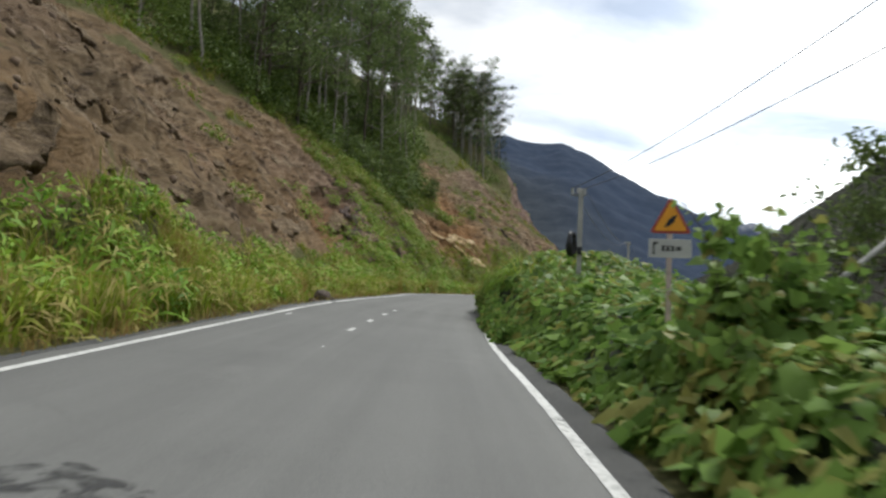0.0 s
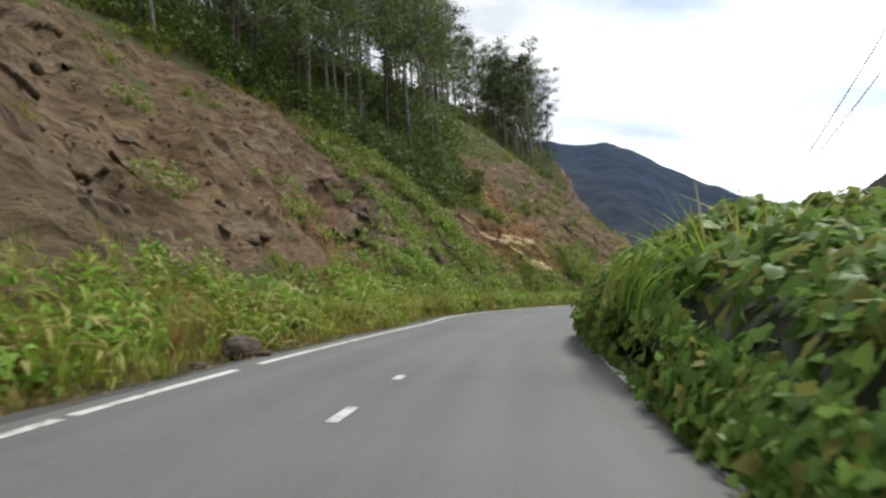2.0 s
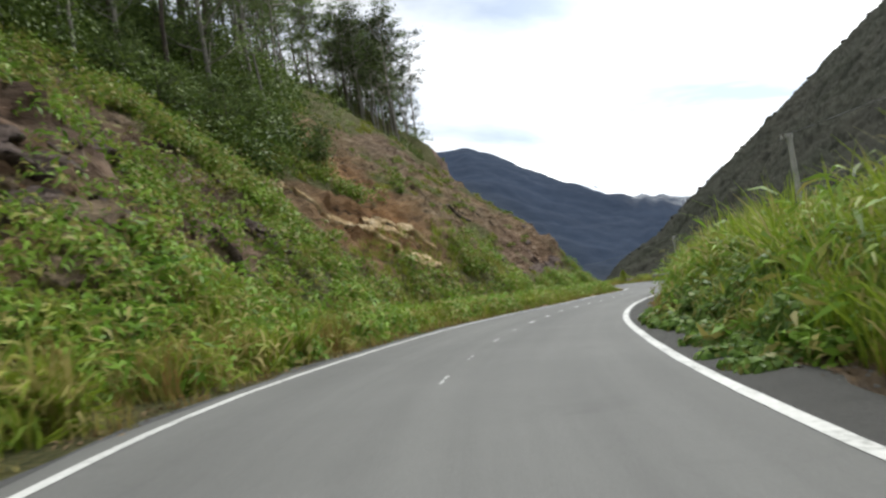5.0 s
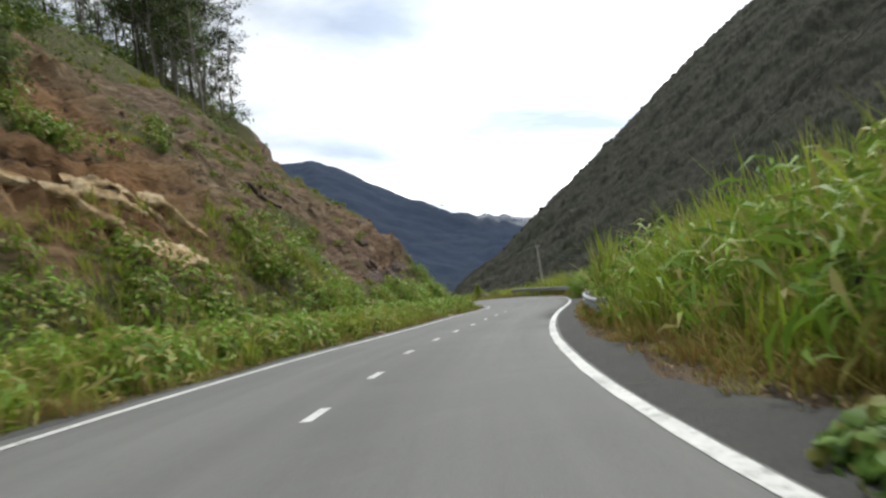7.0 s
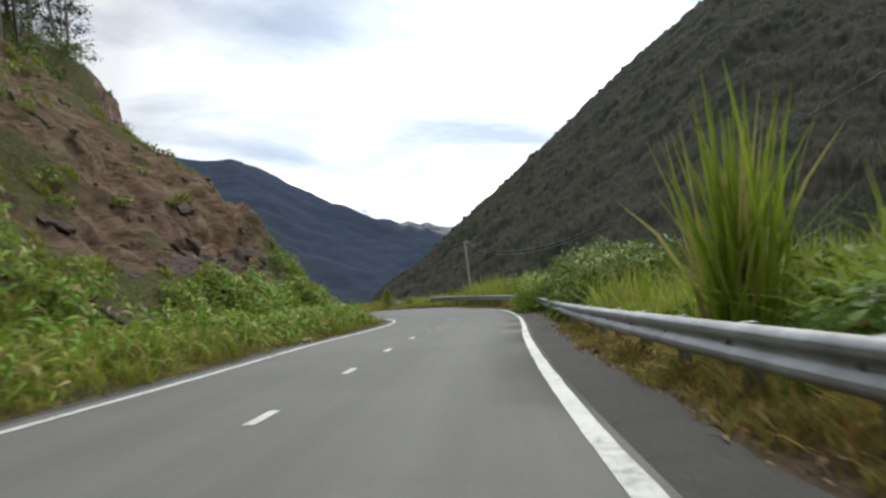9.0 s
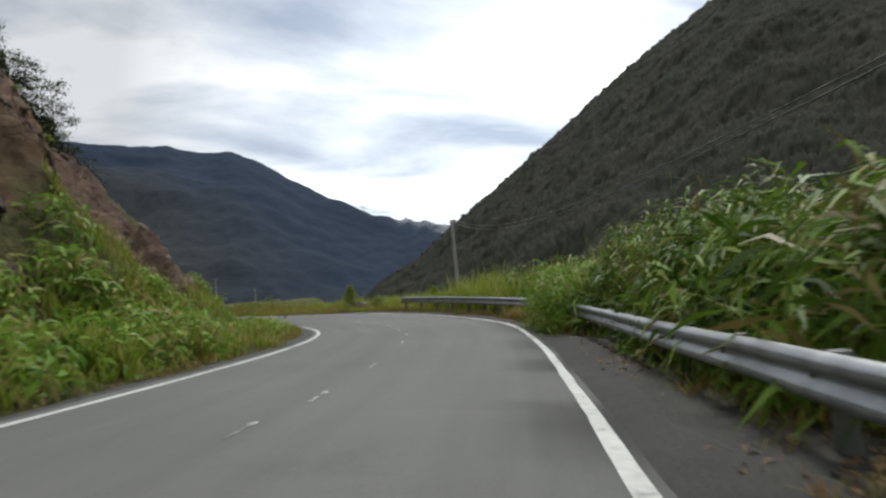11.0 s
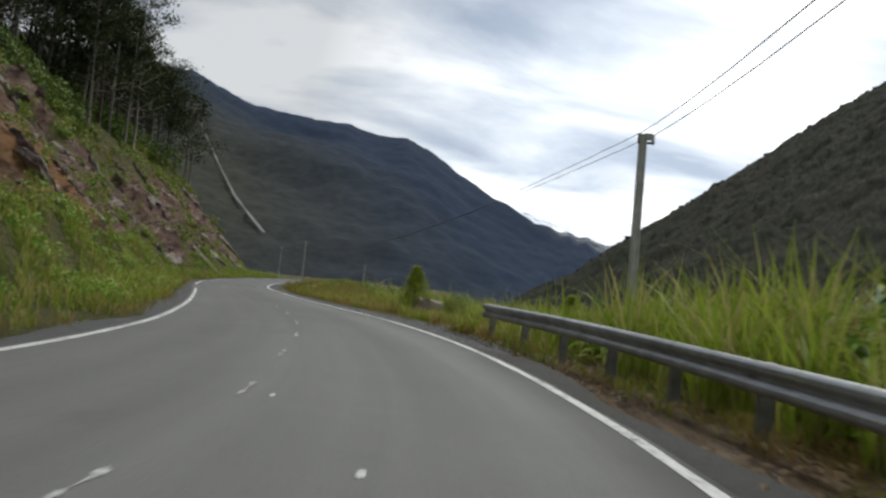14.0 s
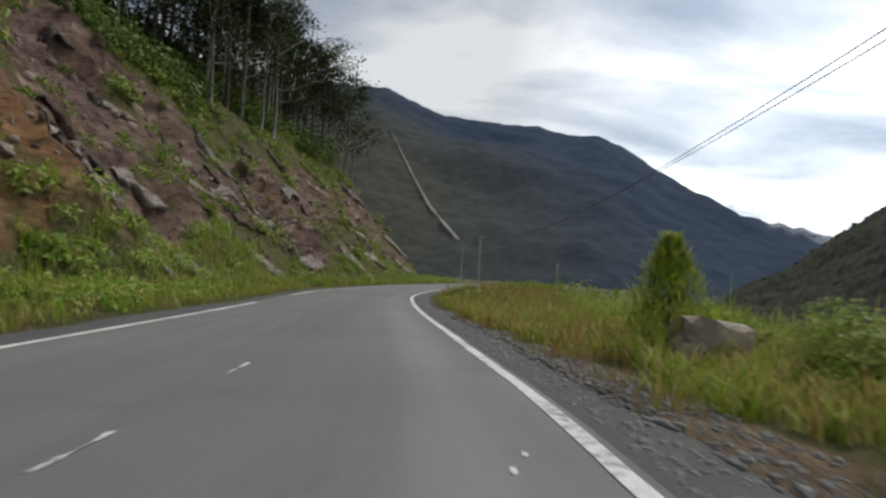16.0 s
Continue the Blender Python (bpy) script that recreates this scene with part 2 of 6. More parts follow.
ASPHALT = asphalt()
SHOULDER = gravelly("gravel_shoulder", (0.036, 0.037, 0.039), (0.085, 0.084, 0.082))
# stain tones, deepened to hold the shade of the bushes at the rail
APRON = gravelly("stained_concrete", (0.026, 0.025, 0.024), (0.070, 0.067, 0.062))
TAR = gravelly("tar_shoulder", (0.030, 0.030, 0.030), (0.066, 0.064, 0.060))
GRAVEL = gravelly("loose_gravel", (0.10, 0.10, 0.10), (0.26, 0.26, 0.255))
PAINT = worn_paint("road_paint", 0.63)
FADED = worn_paint("faded_road_paint", 0.74)
HILL = hillside()
FAR = hazed_forest()


def bedded(name, dark, main, light, scale=1.0):
    """Layered broken rock: pale beds, dark seams and a rough face."""
    m, n, l, b = material(name)
    c = n.new("ShaderNodeTexCoord")
    lay = n.new("ShaderNodeMapping")
    lay.inputs["Rotation"].default_value = (radians(28), radians(-22), radians(15))
    lay.inputs["Scale"].default_value = (0.7 * scale, 0.7 * scale, 3.2 * scale)
    l.new(c.outputs["Object"], lay.inputs[0])
    beds = noise_node(n, l, 1.3, 6, 0.72, lay.outputs[0], 0.9)
    grit = noise_node(n, l, 9 * scale, 5, 0.7)
    col = ramp(n, l, beds, (0.32, dark), (0.48, main), (0.66, light))
    col = mix(n, l, ramp(n, l, grit, (0.36, (0.75, 0.75, 0.75)), (0.52, (0, 0, 0))), col, tuple(v * 0.5 for v in main))
    l.new(col, b.inputs["Base Color"])
    b.inputs["Roughness"].default_value = 0.95
    s_ = n.new("ShaderNodeMath")
    l.new(beds, s_.inputs[0])
    l.new(grit, s_.inputs[1])
    bump(n, l, b, s_.outputs[0], 1.0, 0.16)
    return m


CONCRETE = plain("weathered_concrete", (0.44, 0.43, 0.405), 0.85, 0, 0.25, 3.0, 0.3)
STEEL = plain("galvanised_steel", (0.32, 0.33, 0.34), 0.40, 0.78, 0.35, 2.2, 0.12)
POST = plain("dull_zinc_post", (0.22, 0.225, 0.22), 0.6, 0.3, 0.3, 5.0, 0.2)
WIRE = plain("wire_sheath", (0.05, 0.05, 0.055), 0.5, 0, 0.1, 3.0, 0)
BLACK = plain("black_rubber", (0.012, 0.012, 0.013), 0.55, 0, 0.3, 8.0, 0.2)
EARTH_STONE = plain("dusty_brown_rock", (0.29, 0.245, 0.20), 0.95, 0, 0.35, 2.4, 0.7)
STONE = plain("brown_boulder", (0.085, 0.062, 0.048), 0.9, 0, 0.45, 3.0, 0.8)
CLAY = bedded("pale_clay_rock", (0.30, 0.165, 0.070), (0.62, 0.435, 0.225), (0.80, 0.65, 0.43), 0.8)
ROCK = bedded("banded_grey_rock", (0.095, 0.068, 0.060), (0.34, 0.275, 0.24), (0.62, 0.56, 0.50), 1.4)
SIGN_Y = plain("sign_yellow", (0.78, 0.33, 0.015), 0.45, 0, 0.06, 3.0, 0)
SIGN_R = plain("sign_red", (0.36, 0.05, 0.025), 0.5, 0, 0.1, 3.0, 0)
SIGN_W = plain("sign_white", (0.47, 0.47, 0.45), 0.5, 0, 0.1, 6.0, 0)
SIGN_K = plain("sign_black", (0.02, 0.02, 0.02), 0.5, 0, 0.1, 3.0, 0)
BARK = plain("pale_bark", (0.26, 0.235, 0.20), 0.9, 0, 0.4, 2.0, 0.5)
DARK_BARK = plain("brown_bark", (0.085, 0.066, 0.05), 0.9, 0, 0.4, 2.0, 0.5)
LEAF_VINE = foliage("vine_leaf", (0.040, 0.092, 0.022), (0.122, 0.232, 0.044), (0.290, 0.410, 0.105), (0.25, 0.24, 0.07), -0.09, 0.42, 0.42, 0.55)
LEAF_GRASS = foliage("grass_blade", (0.085, 0.145, 0.015), (0.215, 0.295, 0.029), (0.375, 0.430, 0.058), (0.42, 0.34, 0.14), 0.24, 0.6, 0.35, 0.3)
LEAF_TALL = foliage("tall_grass_blade", (0.110, 0.190, 0.018), (0.250, 0.355, 0.034), (0.410, 0.480, 0.066), (0.42, 0.36, 0.15), 0.12, 0.55, 0.35, 0.3)
LEAF_DRY = foliage("dry_grass_blade", (0.15, 0.170, 0.034), (0.290, 0.275, 0.068), (0.43, 0.37, 0.12), (0.30, 0.17, 0.065), 0.36, 0.7, 0.3, 0.5)
LEAF_BUSH = foliage("shrub_leaf", (0.054, 0.104, 0.016), (0.165, 0.270, 0.038), (0.290, 0.400, 0.062), (0.30, 0.25, 0.09), 0.2, 0.5, 0.3, 0.3)
LEAF_TREE = foliage("tree_leaf", (0.036, 0.062, 0.022), (0.105, 0.155, 0.052), (0.210, 0.270, 0.095), None, 0, 0.5, 0.40, 0.2)
LEAF_WOOD = foliage("wood_leaf", (0.030, 0.057, 0.015), (0.090, 0.145, 0.032), (0.190, 0.258, 0.058), None, 0, 0.5, 0.25, 0.25)
# a darker kind of tree, with the wood's shade painted in as well
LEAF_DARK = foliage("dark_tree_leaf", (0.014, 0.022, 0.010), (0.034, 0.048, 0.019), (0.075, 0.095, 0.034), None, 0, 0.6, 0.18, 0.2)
LEAF_WEED = foliage("weed_leaf", (0.060, 0.140, 0.018), (0.180, 0.330, 0.040), (0.330, 0.460, 0.072), (0.34, 0.29, 0.10), 0.08, 0.5, 0.3, 0.3)
LEAF_THICK = foliage("thicket_leaf", (0.012, 0.034, 0.005), (0.075, 0.160, 0.015), (0.260, 0.400, 0.042), (0.22, 0.16, 0.06), 0.05, 0.42, 0.25, 0.6)


def canopy():
    m, n, l, b = material("canopy")
    wide, crown, leaf = noise_node(n, l, 0.014, 5, 0.6), noise_node(n, l, 0.11, 5, 0.62), noise_node(n, l, 0.75, 4, 0.7)
    col = ramp(n, l, crown, (0.34, (0.029, 0.030, 0.023)), (0.5, (0.043, 0.043, 0.033)), (0.66, (0.062, 0.060, 0.045)))
    col = mix(n, l, 0.35, col, ramp(n, l, leaf, (0.35, (0.024, 0.026, 0.020)), (0.65, (0.068, 0.066, 0.050))))
    col = mix(n, l, ramp(n, l, wide, (0.42, (0, 0, 0)), (0.60, (0.65, 0.65, 0.65))), col, (0.034, 0.039, 0.026))
    l.new(col, b.inputs["Base Color"])
    b.inputs["Roughness"].default_value = 1.0
    b.inputs["Specular IOR Level"].default_value = 0.1
    bump(n, l, b, leaf, 0.7, 1.2)
    return m


CANOPY = canopy()


# near-black colour with noise-broken transparency
def stain():
    m, n, l, b = material("oil_stain")
    b.inputs["Base Color"].default_value = (0.030, 0.030, 0.031, 1)
    b.inputs["Roughness"].default_value = 0.75
    l.new(ramp(n, l, noise_node(n, l, 5.0, 6, 0.65, distortion=0.8), (0.44, (0, 0, 0)), (0.60, (0.8, 0.8, 0.8))), b.inputs["Alpha"])
    return m


DARK_PATCH = stain()
LITTER = foliage("leaf_litter", (0.045, 0.030, 0.018), (0.150, 0.096, 0.054), (0.30, 0.22, 0.125), None, 0, 0.85, 0.1, 0.4)
DARK_ROCK = bedded("dark_broken_rock", (0.050, 0.032, 0.028), (0.130, 0.088, 0.074), (0.25, 0.185, 0.155), 1.4)
SOIL_ROCK = bedded("earthy_rock", (0.085, 0.055, 0.032), (0.205, 0.140, 0.080), (0.36, 0.265, 0.16), 1.4)
RUBBLE = foliage("rubble_stone", (0.07, 0.046, 0.032), (0.16, 0.110, 0.076), (0.27, 0.205, 0.150), None, 0, 0.95, 0.0, 0.3)
ROCK_BITS = foliage("cliff_stone", (0.075, 0.055, 0.046), (0.175, 0.135, 0.110), (0.34, 0.28, 0.24), None, 0, 0.95, 0.0, 0.3)


def mist():
    m, n, l, b = material("mist")
    wisp = noise_node(n, l, 0.012, 6, 0.6, distortion=0.8)
    b.inputs["Base Color"].default_value = (0.9, 0.92, 0.95, 1)
    b.inputs["Roughness"].default_value = 1.0
    b.inputs["Specular IOR Level"].default_value = 0.0
    fade = n.new("ShaderNodeAttribute")
    fade.attribute_name = "fade"
    l.new(mix(n, l, 1.0, ramp(n, l, wisp, (0.46, (0, 0, 0)), (0.70, (0.34, 0.34, 0.34))), fade.outputs["Color"], "MULTIPLY"), b.inputs["Alpha"])
    return m


MIST = mist()
SCAR = plain("bare_scree", (0.16, 0.157, 0.15), 0.95, 0, 0.4, 0.03, 0)
# near-black green that stands for shade between leaves and stems
GAP_SHADE = plain("creeper_tangle", (0.022, 0.030, 0.010), 0.95, 0, 0.5, 2.0, 0.8)


# ---- building tools ----
def mesh_from(name, verts, faces, mat=None, smooth=False):
    me = bpy.data.meshes.new(name)
    verts = np.asarray(verts, dtype=np.float32)
    faces = np.asarray(faces, dtype=np.int32)
    k = faces.shape[1]
    me.vertices.add(len(verts))
    me.vertices.foreach_set("co", verts.ravel())
    me.loops.add(faces.size)
    me.loops.foreach_set("vertex_index", faces.ravel())
    me.polygons.add(len(faces))
    me.polygons.foreach_set("loop_start", np.arange(0, faces.size, k, dtype=np.int32))
    me.polygons.foreach_set("loop_total", np.full(len(faces), k, dtype=np.int32))
    if smooth:
        me.polygons.foreach_set("use_smooth", np.ones(len(faces), dtype=bool))
    me.update(calc_edges=True)
    if mat:
        me.materials.append(mat)
    return me


def part(name, bm, mat, parent, label="", smooth=False):
    """A bmesh (or a mesh) as one part under a thing or a part."""
    if isinstance(bm, bpy.types.Mesh):
        me = bm
    else:
        me = bpy.data.meshes.new(name)
        bm.to_mesh(me)
        bm.free()
    if not me.materials:
        me.materials.append(mat)
    if smooth:
        for p in me.polygons:
            p.use_smooth = True
    ob = new(name, me)
    ob.parent = parent
    if label:
        tagged(ob, label)
    return ob


def thing(name, place, label, category, group="", turn=0.0):
    ob = new(name)
    ob.empty_display_size = 0.2
    ob.matrix_world = pose(*place, 0, 0, turn)
    return tagged(ob, label, category, group)


def box(bm, size, at=(0, 0, 0), bevel=0.0, m=None):
    got = bmesh.ops.create_cube(bm, size=1.0, matrix=Matrix.Translation(at) @ (m or Matrix()) @ Matrix.Diagonal((*size, 1)))
    if bevel:
        edges = list({e for v in got["verts"] for e in v.link_edges})
        bmesh.ops.bevel(bm, geom=edges, offset=bevel, segments=2, affect="EDGES", profile=0.6)
    return bm


def tube(points, radii, sides=8, cap=True):
    """Vertices and quads of a tube along points."""
    pts = [Vector(p) for p in points]
    vs, fs = [], []
    for i, p in enumerate(pts):
        d = (pts[min(i + 1, len(pts) - 1)] - pts[max(i - 1, 0)]).normalized()
        a = d.orthogonal().normalized() if i == 0 else (a - d * a.dot(d)).normalized()
        b = d.cross(a)
        for k in range(sides):
            w = 2 * math.pi * k / sides
            vs.append(p + (a * math.cos(w) + b * math.sin(w)) * radii[i])
    for i in range(len(pts) - 1):
        for k in range(sides):
            fs.append((i * sides + k, i * sides + (k + 1) % sides, (i + 1) * sides + (k + 1) % sides, (i + 1) * sides + k))
    if cap and sides % 2 == 0:
        for r in (0, (len(pts) - 1) * sides):
            for k in range(sides // 2 - 1):
                fs.append((r + k, r + k + 1, r + sides - 2 - k, r + sides - 1 - k))
    return vs, fs


def join(pieces):
    vs, fs = [], []
    for v, f in pieces:
        base = len(vs)
        vs += [tuple(p) for p in v]
        fs += [tuple(i + base for i in q) for q in f]
    return vs, fs


def fbm(x, y, z, octaves=4):
    return noise.fractal(Vector((x, y, z)), 1.0, 2.1, octaves)


rng = np.random.default_rng(7)

# ---- the road's plan: painted edge lines at even stations of 8 m ----
LEFT_X = [-4.50, -4.35, -4.11, -3.84, -3.59, -3.34, -2.84, -2.20, -1.59, 0.37, 3.01, 6.12, 9.54, 12.97, 16.38,
    19.85, 23.06, 25.62, 27.28, 27.94, 27.79, 27.24, 26.53, 25.72, 25.27, 25.32, 25.72, 26.42, 27.21, 28.11]
LEFT_Y = [-15.90, -7.90, 0.08, 8.03, 16.01, 23.98, 32.05, 40.31, 48.63, 56.72, 64.51, 72.09, 79.46, 86.73, 93.92,
    101.00, 108.06, 115.23, 122.61, 130.24, 138.14, 146.20, 154.25, 162.31, 170.37, 178.42, 186.48, 194.53, 202.58, 210.62]
LEFT_Z = [0.30, 0.29, 0.29, 0.31, 0.34, 0.34, 0.27, 0.16, 0.08, -0.08, -0.25, -0.47, -0.71, -0.94, -1.14,
    -1.39, -1.61, -1.80, -1.96, -2.07, -2.14, -2.20, -2.27, -2.33, -2.35, -2.39, -2.41, -2.42, -2.44, -2.46]
RIGHT_X = [1.14, 1.28, 1.47, 1.47, 1.37, 1.61, 2.02, 2.78, 4.11, 5.94, 8.13, 10.88, 14.06, 17.51, 21.12,
    24.84, 28.43, 31.57, 33.44, 33.96, 33.48, 32.51, 31.41, 30.48, 29.83, 29.80, 30.16, 30.84, 31.63, 32.51]
RIGHT_Y = [-16.03, -8.03, -0.02, 7.99, 16.00, 24.00, 31.96, 39.73, 47.32, 54.92, 62.52, 69.95, 77.25, 84.46, 91.60,
    98.72, 105.97, 113.55, 121.57, 129.73, 137.83, 145.90, 153.96, 162.03, 170.09, 178.14, 186.19, 194.24, 202.28, 210.31]
RIGHT_Z = [-0.06, -0.05, -0.03, -0.03, -0.04, -0.11, -0.19, -0.29, -0.39, -0.51, -0.66, -0.81, -1.01, -1.22, -1.46,
    -1.69, -1.85, -1.93, -2.00, -1.99, -2.03, -2.14, -2.22, -2.28, -2.33, -2.36, -2.38, -2.40, -2.42, -2.45]
FIRST, STEP = -16.0, 8.0


def spline(values, u):
    """A Catmull-Rom curve through even stations, straight beyond its ends."""
    v = np.asarray(values, float)
    u = np.asarray(u, float)
    i = np.clip(np.floor(u).astype(int), 0, len(v) - 2)
    f = u - i
    get = lambda k: np.where(k < 0, 2 * v[0] - v[np.clip(-k, 0, len(v) - 1)], np.where(k > len(v) - 1, 2 * v[-1] - v[np.clip(2 * (len(v) - 1) - k, 0, len(v) - 1)], v[np.clip(k, 0, len(v) - 1)]))
    a, b, c, d = get(i - 1), get(i), get(i + 1), get(i + 2)
    inside = 0.5 * (2 * b + (c - a) * f + (2 * a - 5 * b + 4 * c - d) * f**2 + (3 * b - a - 3 * c + d) * f**3)
    low, high = v[0] + (v[1] - v[0]) * u, v[-1] + (v[-1] - v[-2]) * (u - len(v) + 1)
    return np.where(u < 0, low, np.where(u > len(v) - 1, high, inside))


def edges_at(s):
    """Left and right edge points of the road at stations s, in metres along it."""
    u = (np.asarray(s, float) - FIRST) / STEP
    far = np.maximum(np.asarray(s, float) - 214, 0)
    left = np.stack([spline(LEFT_X, u), spline(LEFT_Y, u), spline(LEFT_Z, u)], -1)
    right = np.stack([spline(RIGHT_X, u), spline(RIGHT_Y, u), spline(RIGHT_Z, u)], -1)
    bend = 0.002 * far**2
    left[..., 0] += bend
    right[..., 0] += bend
    return left, right


def place(s, d, side):
    """Ground plan of a point d metres outside the left (-1) or right (+1) edge line at station s, and the road's height there."""
    left, right = edges_at(s)
    out = right - left
    out[..., 2] = 0
    out /= np.linalg.norm(out, axis=-1, keepdims=True)
    base = left if side < 0 else right
    return base + side * np.asarray(d, float)[..., None] * out


def on_road(s, lateral):
    """A point on the carriageway, lateral metres right of the left edge line."""
    left, right = edges_at(s)
    across = right - left
    return left + across * (np.asarray(lateral, float) / np.linalg.norm(across[..., :2], axis=-1))[..., None]


# ---- shape of the land ----
def ease(x, a, b):
    t = np.clip((np.asarray(x, float) - a) / (b - a), 0, 1)
    return t * t * (3 - 2 * t)


def hill_height(s, d):
    """Height of the cut hillside above the left edge line, d metres out from it."""
    s, d = np.asarray(s, float), np.asarray(d, float)
    foot = 2.9 - 0.8 * ease(s, 185, 215) + 2.2 * np.exp(-(((s - 78) / 9) ** 2)) + 0.9 * np.maximum(s - 224, 0) + 0.5 * np.sin(s * 0.21) + 0.35 * np.sin(s * 0.53 + 1)
    e = d - foot
    late = ease(s, 138, 168)
    steep = 1.22 - 0.10 * late
    knee = 6.0 + 5.0 * late
    upper = 0.90 - 0.34 * late
    cap = 24.0 - 2.0 * late
    low = np.clip(e, 0, knee) * steep + np.clip(e - knee, 0, cap - knee) * upper + np.clip(e - cap, 0, 45) * 0.55 - np.clip(e - cap - 45, 0, 200) * 0.25
    low = low + 9.0 * np.exp(-(((s - 151) / 8) ** 2)) * ease(d, 8, 16)
    verge = 0.12 * ease(d, 0.3, 2.2)
    return low + verge


def bare_top(s):
    """How far out the stripped soil reaches before the wood begins."""
    return np.interp(s, [-60, 10, 30, 42, 60, 72, 77, 81, 85, 94, 116, 128, 140, 150, 165, 190, 214, 232, 260], [19, 19, 18, 17, 15.5, 12.5, 8.5, 10, 17, 20, 21, 18, 16, 15.5, 15.5, 16.5, 13, 9, 5])


def valley_height(s, d):
    """Height of the ground right of the road above its right edge line."""
    s, d = np.asarray(s, float), np.asarray(d, float)
    bank = np.interp(s, [-60, -5, 5, 24, 36, 48, 60, 80, 90, 135, 145, 170, 230], [0.5, 0.5, 0.45, 0.45, 0.9, 0.75, 0.7, 0.45, 0.1, 0.1, 0.05, 0.1, 0.1])
    start = np.interp(s, [-60, 30, 46, 80, 95, 230], [0.15, 0.3, 1.0, 1.5, 1.5, 1.6])
    near = bank * ease(d, start, start + 2.2)
    return near - np.clip(d - 7.5, 0, 12) * 0.45 - np.clip(d - 19.5, 0, 90) * 0.58


def land_point(s, d, side):
    p = place(s, d, side)
    p[..., 2] += hill_height(s, d) if side < 0 else valley_height(s, d)
    return p


def grid_faces(rows, cols):
    i = np.arange(rows - 1)[:, None] * cols + np.arange(cols - 1)[None]
    return np.stack([i, i + 1, i + cols + 1, i + cols], -1).reshape(-1, 4)


def rough_offset(s, d, x, y, z, bare):
    """Relief of the stripped slope: thin ledges along the bedding, shallow rills and lumps; steeper slabs in the rock cutting."""
    big = fbm(x * 0.16, y * 0.16, z * 0.16, 4)
    fine_ = fbm(x * 1.1, y * 1.1, z * 1.1 + 5, 4)
    rocky = float(ease(s, 122, 142))
    broken = fbm(s * 0.22, d * 0.6, 6.0, 3)
    u = d + 0.10 * s + 0.9 * big + 0.25 * broken
    tooth = lambda w, sharp: (w % 1) ** sharp - 0.5
    gate = lambda p, q, k: min(1.0, max(0.0, 0.45 + 1.7 * fbm(s * p, d * q, k, 3)))
    soil = 0.75 * tooth(u * 0.48, 2.4) * gate(0.16, 0.5, 2.0) + 0.42 * tooth(u * 1.15 + 0.3 * broken, 2.0) * gate(0.3, 0.9, 4.0)
    rill = 1 - abs(fbm(s * 0.55 + 0.25 * d, d * 0.10, 4.0, 4))
    q0 = noise.voronoi(Vector((s * 0.34 + 0.2 * d, d * 0.85 + 0.1 * s, 9)))[0]
    soil += 0.45 * (rill - 0.75) + 0.60 * big + 0.34 * fine_ + 0.45 * (min(0.35, q0[1] - q0[0]) - 0.18)
    v = 0.88 * d + 0.46 * s + 0.8 * big + 0.3 * broken
    slab = 0.85 * tooth(v * 0.42, 2.6) * gate(0.2, 0.3, 7.0) + 0.34 * tooth(v * 0.95 + 0.4 * broken, 2.0) * gate(0.35, 0.6, 8.0)
    q = noise.voronoi(Vector((s * 0.42 + 0.5 * d, d * 0.75 - 0.3 * s, 3)))[0]
    rock = slab + 0.60 * (min(0.35, q[1] - q[0]) - 0.18) + 0.75 * big + 0.25 * fine_
    hollow = -0.9 * math.exp(-(((s - 51) / 4.5) ** 2) - ((d - 6.2) / 1.5) ** 2)
    dark_bed = 0.5 * math.exp(-(((s - 58) / 7) ** 2) - ((d - 8.3) / 2.2) ** 2) * (tooth(v * 0.6, 2.0) + q[0] - 0.4)
    return bare * ((1 - rocky) * (soil + dark_bed) + rocky * rock + hollow) + (1 - bare) * 0.25 * big


